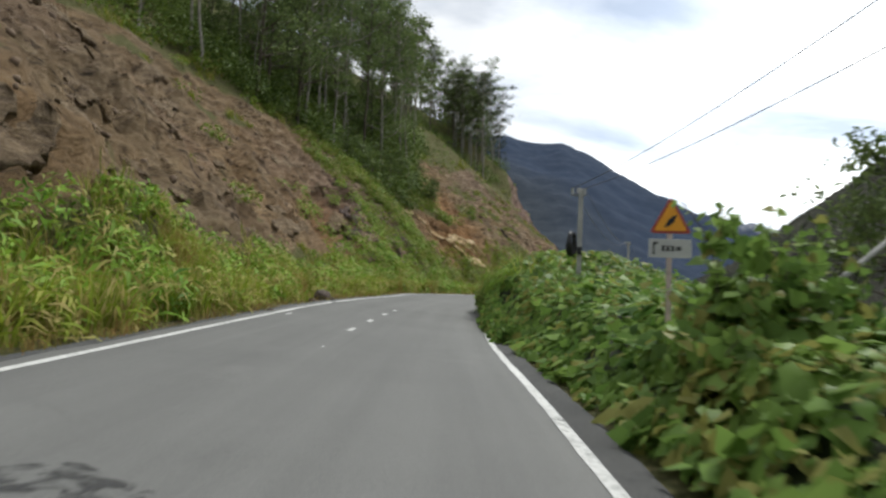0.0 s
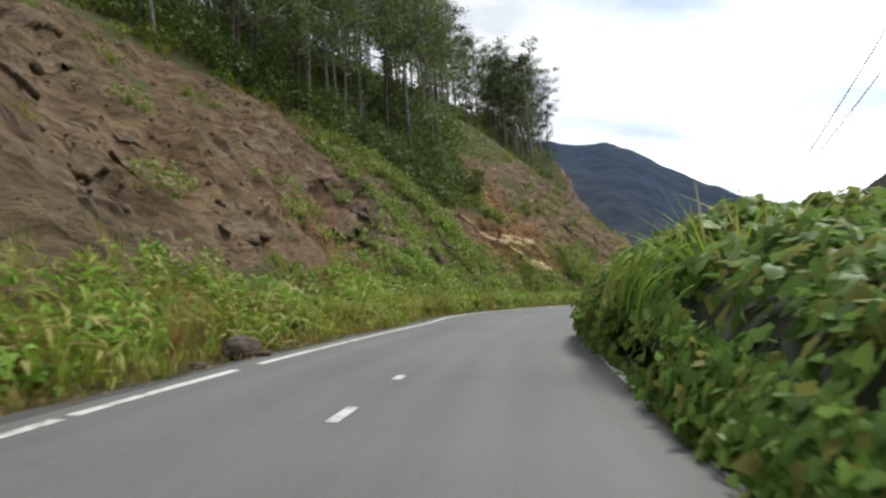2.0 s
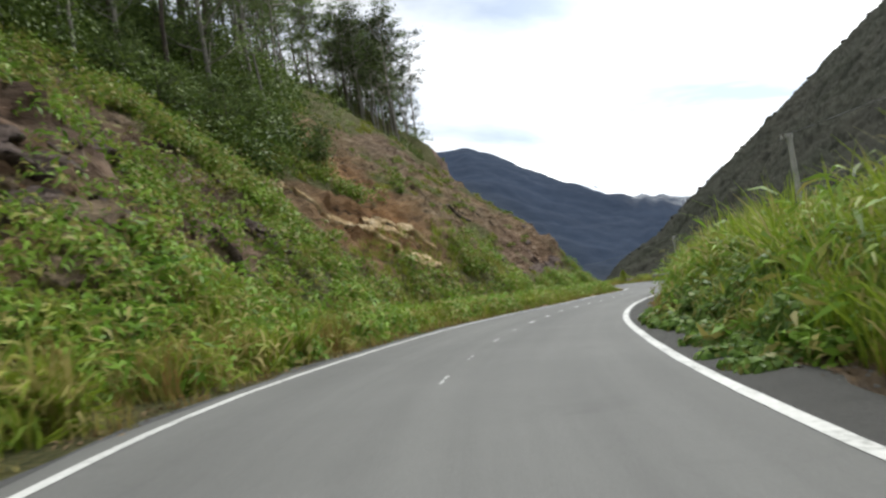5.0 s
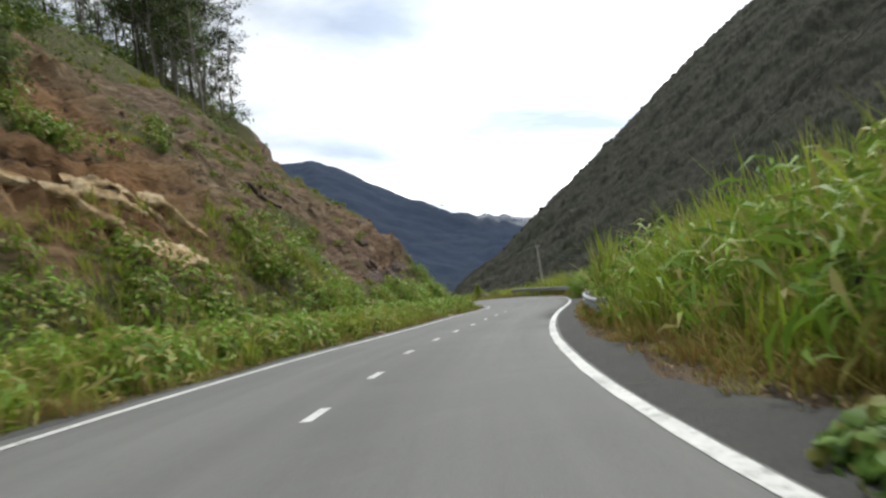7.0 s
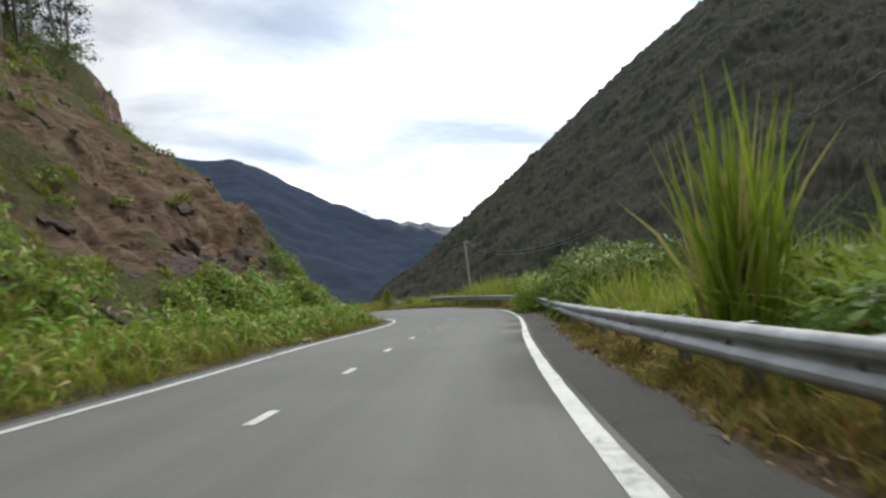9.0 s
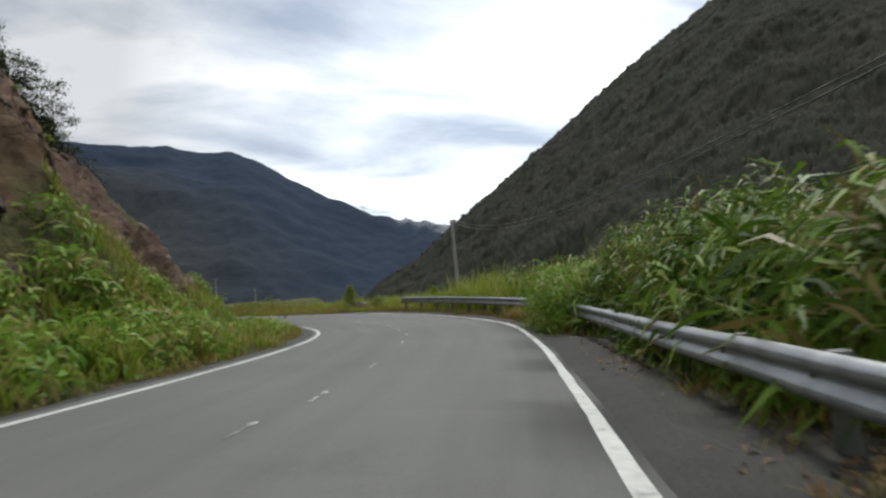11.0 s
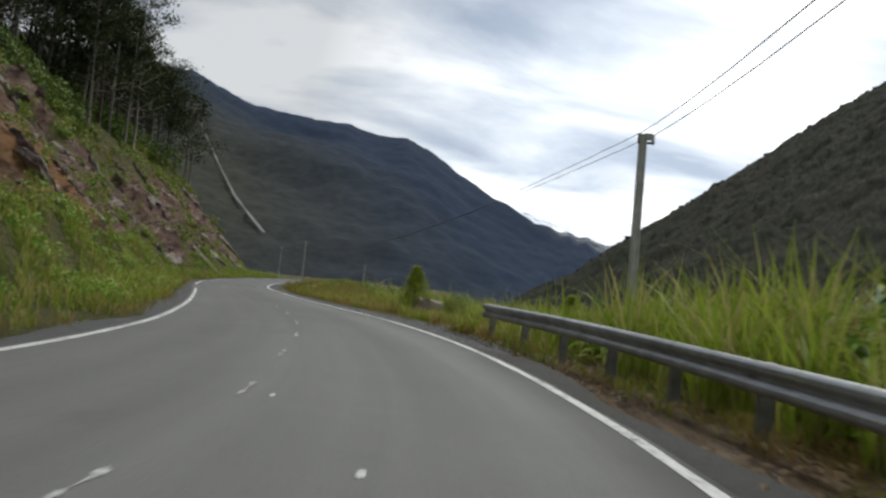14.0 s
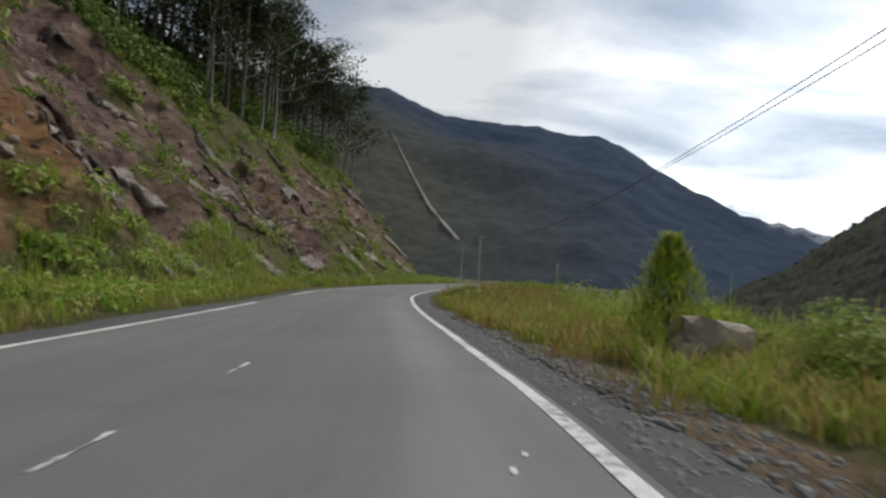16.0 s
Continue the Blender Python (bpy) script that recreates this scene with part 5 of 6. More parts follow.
stuff("verge_weeds", stack([
    bushes(230, -4, 62, 1.5, 4.6, -1, 0.4, 0.85, 0.27, 100, None, 1.2, 0.3),
    bushes(26, 4, 60, 1.3, 3.4, -1, 0.55, 0.95, 0.42, 220, None, 1.5, 0.16),
    bushes(340, 46, 112, 1.3, 8.2, -1, 0.45, 0.95, 0.26, 100, not_clay, 1.15, 0.3),
    bushes(120, 54, 112, 1.2, 4.6, -1, 0.45, 0.8, 0.36, 190, None, 1.3, 0.2),
    bushes(90, 106, 132, 1.3, 3.6, -1, 0.35, 0.65, 0.18, 100, None, 1.0, 0.3),
    bushes(130, 132, 176, 1.4, 4.6, -1, 0.35, 0.65, 0.18, 100, None, 0.9, 0.3),
    bushes(80, 176, 240, 1.2, 4.0, -1, 0.4, 0.9, 0.2, 70, None, 0.9, 0.4),
]), LEAF_WEED, "broad-leaved green weeds and ferns at the slope foot", "weeds")
stuff("slope_shrubs", stack([
    bushes(900, -10, 90, 4.0, 30, -1, 0.5, 1.2, 0.24, 80, leafy, 0.85),
    bushes(260, 84, 150, 4.0, 30, -1, 0.25, 0.7, 0.18, 60, leafy, 0.8),
    bushes(700, 150, 245, 4.0, 26, -1, 0.5, 1.2, 0.28, 70, leafy, 0.85),
    bushes(330, 56, 90, 5.5, 15, -1, 0.5, 1.2, 0.22, 110, leafy, 1.0),
    bushes(80, 59, 71.5, 6.0, 16, -1, 0.5, 1.2, 0.20, 150, None, 1.0),
    bushes(40, 88, 112, 7, 16, -1, 0.25, 0.6, 0.16, 90, None, 0.8),
    bushes(150, 138, 216, 4.2, 12.5, -1, 0.3, 0.65, 0.17, 90, None, 0.8),
]), LEAF_BUSH, "dense dark green shrubs on the hillside", "shrubs")
stuff("wood_shrubs", stack([
    bushes(240, 50, 92, 11.5, 32, -1, 1.3, 2.4, 0.27, 260, wooded, 1.5),
    bushes(260, -10, 90, 12, 34, -1, 1.2, 2.2, 0.27, 210, wooded, 1.35),
    bushes(130, 84, 150, 12, 34, -1, 1.0, 2.0, 0.30, 160, wooded, 1.25),
    bushes(300, 150, 236, 9, 30, -1, 1.2, 2.6, 0.32, 200, wooded, 1.35),
    bushes(55, 70, 96, 19, 31, -1, 1.4, 2.4, 0.32, 240, None, 1.8),
    bushes(60, 176, 212, 13.4, 18, -1, 1.0, 1.8, 0.36, 170, None, 1.6),
]), LEAF_WOOD, "dense green undergrowth at the edge of the wood", "shrubs")
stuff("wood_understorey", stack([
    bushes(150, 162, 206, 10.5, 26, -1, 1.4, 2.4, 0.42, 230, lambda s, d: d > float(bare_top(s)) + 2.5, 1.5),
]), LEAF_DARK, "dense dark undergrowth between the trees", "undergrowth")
stuff("slope_grass", stack([
    grass_patch(12000, 0, 90, 4.0, 22, -1, 0.35, 0.8, 0.035, 0.7, -0.1, 0.22, 8.0, None, leafy),
    grass_patch(3500, 72, 90, 4.0, 8.2, -1, 0.4, 0.85, 0.035, 0.7, -0.3, 0.4, 52.0),
    grass_patch(9000, 84, 132, 5.0, 22, -1, 0.25, 0.6, 0.030, 0.7, -0.2, 0.22, 8.0, None, leafy),
    grass_patch(9000, 150, 240, 4.0, 18, -1, 0.35, 0.8, 0.045, 0.7, -0.1, 0.22, 8.0, None, leafy),
]), LEAF_GRASS, "tufts of grass creeping over the bare soil", "grass")


# ---- woods ----
def make_tree(seed, height, spread, pale, leaf_count, leaf=None):
    r = random.Random(seed)
    tree = thing("tree", (0, 0, -60), "slender hillside tree with a sparse dark green crown", "tree", "hillside trees")
    lean = Vector((r.uniform(-0.05, 0.05), r.uniform(-0.05, 0.05), 1))
    pts, wob = [], Vector((0, 0, 0))
    for k in range(8):
        t = k / 7
        wob += Vector((r.uniform(-0.12, 0.12), r.uniform(-0.12, 0.12), 0))
        pts.append(Vector((lean.x, lean.y, 1)) * height * 0.93 * t + wob * t - Vector((0, 0, 0.4 * (1 - t))))
    pieces = [tube(pts, [0.013 * height * (1 - 0.85 * k / 7) for k in range(8)], 8)]
    tips = []
    for k in range(15):
        t = r.uniform(0.24, 0.97)
        i = min(6, int(t * 7))
        root = pts[i].lerp(pts[i + 1], t * 7 - i)
        w = r.uniform(0, 2 * math.pi)
        reach = spread * (1.25 - t) * r.uniform(0.7, 1.25) + 0.4
        end = root + Vector((math.cos(w) * reach, math.sin(w) * reach, reach * r.uniform(0.25, 0.9)))
        bend_ = root.lerp(end, 0.5) + Vector((0, 0, -0.12 * reach))
        pieces.append(tube([root, bend_, end], [0.0045 * height, 0.003 * height, 0.0012 * height], 6))
        tips += [(end, reach * 0.62), (bend_.lerp(end, 0.5), reach * 0.45)]
        for _ in range(2):
            side = bend_ + Vector((r.uniform(-1, 1), r.uniform(-1, 1), r.uniform(-0.1, 0.8))) * reach * 0.55
            pieces.append(tube([bend_, side], [0.002 * height, 0.0008 * height], 4))
            tips.append((side, reach * 0.45))
    tips.append((pts[-1], spread * 0.35))
    v, f = join(pieces)
    part("trunk", mesh_from("trunk", v, f, BARK if pale else DARK_BARK, smooth=True), None, tree, "pale slim trunk" if pale else "")
    g = np.random.default_rng(seed)
    pick = g.integers(0, len(tips), leaf_count)
    centre = np.array([tuple(tips[i][0]) for i in pick])
    radius = np.array([max(0.35, tips[i][1]) for i in pick])
    way = g.normal(0, 1, (leaf_count, 3)) * (1, 1, 0.55)
    at = centre + way * radius[:, None] * 0.42
    vf = leaves(at, g.normal(0, 1, at.shape) + (0, 0, 0.8), g.uniform(0.18, 0.42, leaf_count), 0.42)
    part("crown", mesh_from("crown", vf[0], vf[1], leaf or LEAF_TREE), None, tree)
    return tree


SORTS = [make_tree(11, 13.5, 3.0, True, 1500), make_tree(12, 11.5, 2.6, True, 1200), make_tree(13, 15.0, 3.2, False, 1800),
         make_tree(14, 9.0, 2.4, False, 1300), make_tree(15, 12.5, 2.2, True, 900), make_tree(16, 7.0, 2.2, False, 1300),
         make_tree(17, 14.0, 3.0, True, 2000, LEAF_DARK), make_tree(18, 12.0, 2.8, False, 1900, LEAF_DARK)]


def tall_tree(seed, height, leaf, count):
    """A tall tree: a bare pale trunk, rising limbs and flat leaf clumps with sky between them."""
    r = random.Random(seed)
    tree = thing("tree", (0, 0, -60), "tall slim tree with a bare pale trunk and airy crown", "tree", "hillside trees")
    pts, wob = [], Vector((0, 0, 0))
    for k in range(9):
        wob += Vector((r.uniform(-0.16, 0.16), r.uniform(-0.16, 0.16), 0))
        pts.append(Vector((0, 0, height * k / 8 - 0.5 * (k == 0))) + wob)
    pieces = [tube(pts, [0.0088 * height * (1 - 0.88 * k / 8) for k in range(9)], 8)]
    clumps = [(pts[-1] + Vector((0, 0, 0.2)), 0.055 * height)]
    for k in range(13):
        t = 0.42 + 0.55 * (k + r.random()) / 13
        i = min(7, int(t * 8))
        root = pts[i].lerp(pts[i + 1], t * 8 - i)
        w = 2.4 * k + r.uniform(-0.5, 0.5)
        reach = height * r.uniform(0.10, 0.19) * (1.25 - 0.7 * t)
        end = root + Vector((math.cos(w) * reach, math.sin(w) * reach, reach * r.uniform(0.45, 1.0)))
        mid_p = root.lerp(end, 0.5) - Vector((0, 0, 0.10 * reach))
        pieces.append(tube([root, mid_p, end], [0.0036 * height, 0.0026 * height, 0.001 * height], 6))
        clumps.append((end, height * r.uniform(0.035, 0.065)))
        for _ in range(2):
            tip = mid_p + Vector((r.uniform(-1, 1), r.uniform(-1, 1), r.uniform(0.1, 0.8))) * reach * 0.6
            pieces.append(tube([mid_p, tip], [0.0016 * height, 0.0007 * height], 4))
            clumps.append((tip, height * r.uniform(0.025, 0.05)))
    v, f = join(pieces)
    part("trunk", mesh_from("trunk", v, f, BARK, smooth=True), None, tree, "pale slim trunk")
    g = np.random.default_rng(seed)
    size = np.array([c[1] for c in clumps])
    pick = g.choice(len(clumps), count, p=size**2 / (size**2).sum())
    centre = np.array([tuple(clumps[i][0]) for i in pick])
    at = centre + g.normal(0, 0.55, (count, 3)) * (1, 1, 0.5) * size[pick][:, None]
    vf = leaves(at, g.normal(0, 1, at.shape) + (0, 0, 0.8), g.uniform(0.16, 0.36, count), 0.45)
    part("crown", mesh_from("crown", vf[0], vf[1], leaf), None, tree)
    return tree


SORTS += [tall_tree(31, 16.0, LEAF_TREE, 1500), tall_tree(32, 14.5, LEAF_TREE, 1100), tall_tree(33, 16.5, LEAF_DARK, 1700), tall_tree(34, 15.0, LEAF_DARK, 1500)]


def plant_trees():
    r = random.Random(5)
    spots = []
    for s0, s1, count, lo, hi in ((-12, 60, 95, 1.5, 26), (56, 92, 85, 1.0, 26), (88, 103, 19, 2.6, 17), (103, 132, 17, 10, 22), (132, 150, 12, 3, 16), (150, 204, 150, 1.2, 22), (200, 228, 26, 1.5, 10)):
        tries = 0
        made = 0
        while made < count and tries < 4000:
            tries += 1
            s = r.uniform(s0, s1)
            d = float(bare_top(s)) + lo + (hi - lo) * r.random() ** 1.2
            if 70 < s < 87 and d < 12:
                continue
            if all((s - a) ** 2 + (d - b) ** 2 > 2.6 for a, b in spots):
                spots.append((s, d))
                made += 1
    spots += [(195 + 1.5 * k, 13.6 - 0.25 * k + 2.5 * ((k * 0.618) % 1)) for k in range(9)]
    big = len(spots)
    spots += [(138 + 1.45 * k, 25.0 - 0.4 * k + 2.5 * ((k * 0.618) % 1)) for k in range(9)]
    last_big = len(spots)
    spots += [(137.5, 22.5), (140.5, 22.0), (134, 23.5), (131, 25), (143.5, 21.0)]
    base = drop(place(np.array([a for a, _ in spots]), np.array([b for _, b in spots]), -1) + (0, 0, 60))
    first, back_wood = {}, []
    for i_, ((s, d), p) in enumerate(zip(spots, base)):
        k = r.randrange(6)
        if big <= i_ < last_big:
            k = (4, 1, 4)[i_ % 3]
        if 66 < s < 92 and d < 17:
            k = 5
        if s > 128 and not big <= i_ < last_big:
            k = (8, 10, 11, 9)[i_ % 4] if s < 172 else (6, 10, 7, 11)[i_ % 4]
        elif 8 < s <= 128 and (d > 15 or s > 86) and (s > 86 or i_ % 5 < 3):
            k = (8, 9)[i_ % 2]
        m = pose(p[0], p[1], p[2] - 0.1, r.uniform(-4, 4), r.uniform(-4, 4), r.uniform(0, 360))
        scale = r.uniform(0.75, 1.12) * (0.6 if 66 < s < 92 and d < 17 else 1)
        if 150 < s < 204:
            scale *= 1.0 if k > 7 else 1.15
        if 194 < s < 209 and k > 7:
            scale *= 1.15
        elif k > 7:
            scale *= 1.2 if 66 < s < 91 else 0.98 if s > 91 else 1.0
        if big <= i_ < last_big:
            scale = r.uniform(0.85, 1.1)
        deep = d - float(bare_top(s))
        if k in first and (deep > 9 or (deep > 5 and i_ % 3 == 0)) and not big <= i_ < last_big:
            back_wood.append((k, m, scale))
            continue
        if k not in first:
            first[k] = True
            SORTS[k].matrix_basis = m
            SORTS[k].scale = (scale,) * 3
        else:
            ob = copy_thing(SORTS[k], m)
            ob.scale = (scale,) * 3
    # deep trunks all take dark bark, dimness put into the colour
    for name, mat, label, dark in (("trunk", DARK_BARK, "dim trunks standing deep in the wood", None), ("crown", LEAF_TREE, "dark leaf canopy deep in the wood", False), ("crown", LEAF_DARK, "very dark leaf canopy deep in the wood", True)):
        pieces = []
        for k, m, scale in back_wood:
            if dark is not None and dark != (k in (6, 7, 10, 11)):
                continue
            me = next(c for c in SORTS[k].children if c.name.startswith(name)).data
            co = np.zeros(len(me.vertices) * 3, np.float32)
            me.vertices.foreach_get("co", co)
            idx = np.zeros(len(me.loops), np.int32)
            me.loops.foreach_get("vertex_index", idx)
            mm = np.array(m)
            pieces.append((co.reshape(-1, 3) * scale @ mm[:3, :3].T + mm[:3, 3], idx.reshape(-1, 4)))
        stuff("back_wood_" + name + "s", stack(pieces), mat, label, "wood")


plant_trees()


def far_crowns():
    """The closed canopy on the valley's far hill: domed crowns of two sizes over its near face."""
    az, rr = np.arange(13.0, 70.0, 0.15), np.linspace(190, 930, 250)
    V = np.zeros((len(az), len(rr), 3))
    for i, a in enumerate(az):
        for j, r in enumerate(rr):
            x, y, z = HUB[0] + r * math.sin(radians(a)), HUB[1] + r * math.cos(radians(a)), far_height(a, r)
            f1 = noise.voronoi(Vector((x * 0.115, y * 0.115, z * 0.115)))[0][0]
            f2 = noise.voronoi(Vector((x * 0.27 + 5, y * 0.27, z * 0.27)))[0][0]
            V[i, j] = (x, y, z + 2.8 * (1 - min(1.0, f1 * 1.1) ** 2) + 2.2 * (1 - min(1.0, f2) ** 2) + rng.normal(0, 1.0) + 7.0 * fbm(x * 0.022, y * 0.022, 7, 4) * float(ease(abs(r - 880), 10, 160)) - 1.0 - (6 if j in (0, len(rr) - 1) else 0))
    stuff("valley_forest", (V.reshape(-1, 3), grid_faces(len(az), len(rr))), CANOPY, "dark dense forest on the steep slope across the valley", "forest", True)
    bm = bmesh.new()
    bmesh.ops.create_icosphere(bm, subdivisions=2, radius=1.0)
    bm.verts.ensure_lookup_table()
    co = np.array([tuple(v.co) for v in bm.verts])
    tri = np.array([[v.index for v in f.verts] for f in bm.faces])
    bm.free()
    vs, fs = [], []
    while len(vs) < 260:
        a, r = rng.uniform(13.5, 68), rng.uniform(850, 892)
        z = far_height(a, r)
        if z < -48:
            continue
        p = np.array([HUB[0] + r * math.sin(radians(a)), HUB[1] + r * math.cos(radians(a)), z + 2.2])
        big = (2.2 + 3.0 * rng.random() ** 2) * (0.75 if r > 840 else 1)
        w = rng.uniform(0, 9, 3)
        lump = 1 + 0.22 * np.sin(3.1 * co @ (1, 0.4, 0.7) + w[0]) + 0.18 * np.sin(5.3 * co @ (0.3, 1, -0.5) + w[1]) + rng.normal(0, 0.07, len(co))
        fs.append(tri + len(vs) * len(co))
        vs.append(co * lump[:, None] * big * (1.1, 1.1, rng.uniform(0.38, 0.62)) + p)
    stuff("forest_crowns", (np.concatenate(vs), np.concatenate(fs)), CANOPY, "rounded dark tree crowns standing out of the far forest", "forest", True)


far_crowns()


# ---- guard rail ----
def rail_out(s):
    return np.interp(s, [76, 88, 115, 133, 139.4], [1.0, 1.0, 1.05, 1.15, 1.1])


def beam_height(s):
    return float(np.interp(s, [76, 90, 108, 122, 139], [0.50, 0.49, 0.51, 0.57, 0.66]))


def build_guardrail():
    at0 = drop(place(np.array([139.4]), rail_out(np.array([139.4])), +1) + (0, 0, 5))[0]
    rail = thing("guardrail", tuple(at0), "galvanised W-beam guard rail on steel posts, overgrown with grass", "guard rail")
    back = rail.matrix_world.inverted()
    profile = [(0.0, -0.155), (0.035, -0.15), (0.083, -0.118), (0.083, -0.055), (0.012, -0.018), (0.012, 0.018), (0.083, 0.055), (0.083, 0.118), (0.035, 0.15), (0.0, 0.155)]
    loop = profile + [(a - 0.008, b) for a, b in reversed(profile)]
    r = random.Random(3)
    cuts = np.linspace(76, 139.4, 17)
    for a, b in zip(cuts[:-1], cuts[1:]):
        ss = np.linspace(a, b + (0.12 if b < 139 else 0), 9)
        foot = place(ss, rail_out(ss), +1)
        foot[:, 2] = drop(place(ss, rail_out(ss), +1) + (0, 0, 5))[:, 2] * 0.3 + foot[:, 2] * 0.7
        inward = place(ss, rail_out(ss) - 1, +1) - place(ss, rail_out(ss), +1)
        inward[:, 2] = 0
        dent = 0.012 * r.uniform(-1, 1)
        V = []
        for i in range(len(ss)):
            k = 1 if b > 139 or i < len(ss) - 1 else 0
            for u, w in loop:
                V.append(back @ Vector(foot[i] + inward[i] * (u + dent * math.sin(i * 0.8) + (0.004 if i == len(ss) - 1 else 0)) + np.array((0, 0, beam_height(ss[i]) + w))))
        n = len(loop)
        F = [(i * n + j, i * n + (j + 1) % n, (i + 1) * n + (j + 1) % n, (i + 1) * n + j) for i in range(len(ss) - 1) for j in range(n)]
        part("beam", mesh_from("beam", V, F, STEEL), None, rail)
    for s in np.arange(76.6, 139.5, 2.09):
        p = drop(place(np.array([s]), rail_out(np.array([s])) + 0.13, +1) + (0, 0, 5))[0]
        out = place(np.array([s]), rail_out(np.array([s])) + 1, +1)[0] - place(np.array([s]), rail_out(np.array([s])), +1)[0]
        turn = math.degrees(math.atan2(out[1], out[0]))
        top = place(np.array([s]), rail_out(np.array([s])), +1)[0][2] + beam_height(s) + 0.14
        high = top - p[2] + 0.4
        bm = bmesh.new()
        box(bm, (0.13, 0.12, high), (0.02, 0, high / 2 - 0.4), 0.012)
        post = part("post", bm, POST, rail, "dull grey steel post")
        post.matrix_local = back @ pose(p[0], p[1], p[2], 0, 0, turn)
        bm = bmesh.new()
        box(bm, (0.09, 0.10, 0.22), (-0.085, 0, top - p[2] - 0.16), 0.008)
        part("spacer", bm, POST, post)
        bm = bmesh.new()
        bmesh.ops.create_cone(bm, cap_ends=True, segments=8, radius1=0.018, radius2=0.014, depth=0.02, matrix=Matrix.Translation((-0.155, 0, top - p[2] - 0.14)) @ Matrix.Rotation(math.pi / 2, 4, "Y"))
        part("bolt", bm, STEEL, post)


build_guardrail()


# ---- power line ----
def power_pole(x, y, base, top, lean=0.0, arm=0.0, slim=1.0, label="weathered grey concrete power pole with steel crossarm"):
    high = top - base
    pole = thing("power_pole", (x, y, base), label, "power pole", "power poles", arm)
    bm = bmesh.new()
    low, up = (0.125 * slim, 0.10 * slim), (0.085 * slim, 0.07 * slim)
    section = [(-1, -1), (-0.55, -1), (-0.45, -0.55), (0.45, -0.55), (0.55, -1), (1, -1), (1, 1), (0.55, 1), (0.45, 0.55), (-0.45, 0.55), (-0.55, 1), (-1, 1)]
    rings = [[bm.verts.new((a * w[0], b_ * w[1], z)) for a, b_ in section] for z, w in ((0, low), (high, up))]
    for i in range(12):
        bm.faces.new((rings[0][i], rings[0][(i + 1) % 12], rings[1][(i + 1) % 12], rings[1][i]))
    bm.faces.new(rings[1])
    bm.faces.new(rings[0][::-1])
    bmesh.ops.recalc_face_normals(bm, faces=bm.faces)
    shaft = part("shaft", bm, CONCRETE, pole)
    shaft.matrix_local = pose(0, 0, 0, 0, lean, 0)
    bm = bmesh.new()
    box(bm, (0.19 * slim, 0.16 * slim, 0.14), (0, 0, high - 0.04), 0.012)
    part("cap", bm, CONCRETE, pole)
    bm = bmesh.new()
    box(bm, (0.40, 0.05, 0.05), (0, 0.09, high - 0.16), 0.006)
    bar = part("crossarm", bm, POST, pole, "short rusty steel crossarm")
    for k in (-0.17, 0.17):
        bm = bmesh.new()
        bmesh.ops.create_cone(bm, cap_ends=True, segments=10, radius1=0.045, radius2=0.03, depth=0.11, matrix=Matrix.Translation((k, 0.09, high - 0.075)))
        bmesh.ops.create_cone(bm, cap_ends=True, segments=10, radius1=0.028, radius2=0.04, depth=0.05, matrix=Matrix.Translation((k, 0.09, high + 0.005)))
        part("insulator", bm, SIGN_W, bar, "white porcelain insulator")
    return pole


POLES = [(5.6, -14, -1.5, 6.9, 0.0), (4.04, 21.89, -2.2, 3.84, 0.5), (15.5, 65.0, -2.6, 4.45, 0.5), (37.96, 131.89, -4.0, 2.96, -1.0), (32.8, 201.4, -3.4, 2.12, 0.0), (30.4, 252, -3.6, 2.6, 0.0)]
for x, y, b, t, l in POLES:
    power_pole(x, y, b, t, l, -16 if 40 < y < 120 else 0, 0.62 if y < 30 else 0.85)
power_pole(42.0, 226, -6.0, 0.6, 0.0)


def wire(a, b, sag, name="overhead_wire"):
    a, b = Vector(a), Vector(b)
    pts = [a.lerp(b, k / 24) - Vector((0, 0, 4 * sag * (k / 24) * (1 - k / 24))) for k in range(25)]
    v, f = tube(pts, [0.008] * 25, 6)
    ob = new(name, mesh_from(name, v, f, WIRE, smooth=True))
    tagged(ob, "sagging dark power cable between concrete poles", "power line", "overhead wires")


for (x0, y0, _, t0, _), (x1, y1, _, t1, _), sag in zip(POLES[:-1], POLES[1:], (0.75, 0.6, 2.6, 1.4, 0.6)):
    for k in (-0.17, 0.17):
        wire((x0 + k, y0 + 0.1, t0 + 0.03 - (1.3 if k > 0 and y0 < 0 else 0)), (x1 + k, y1 + 0.1, t1 + 0.03), sag + (0.2 if k < 0 else 0.0))


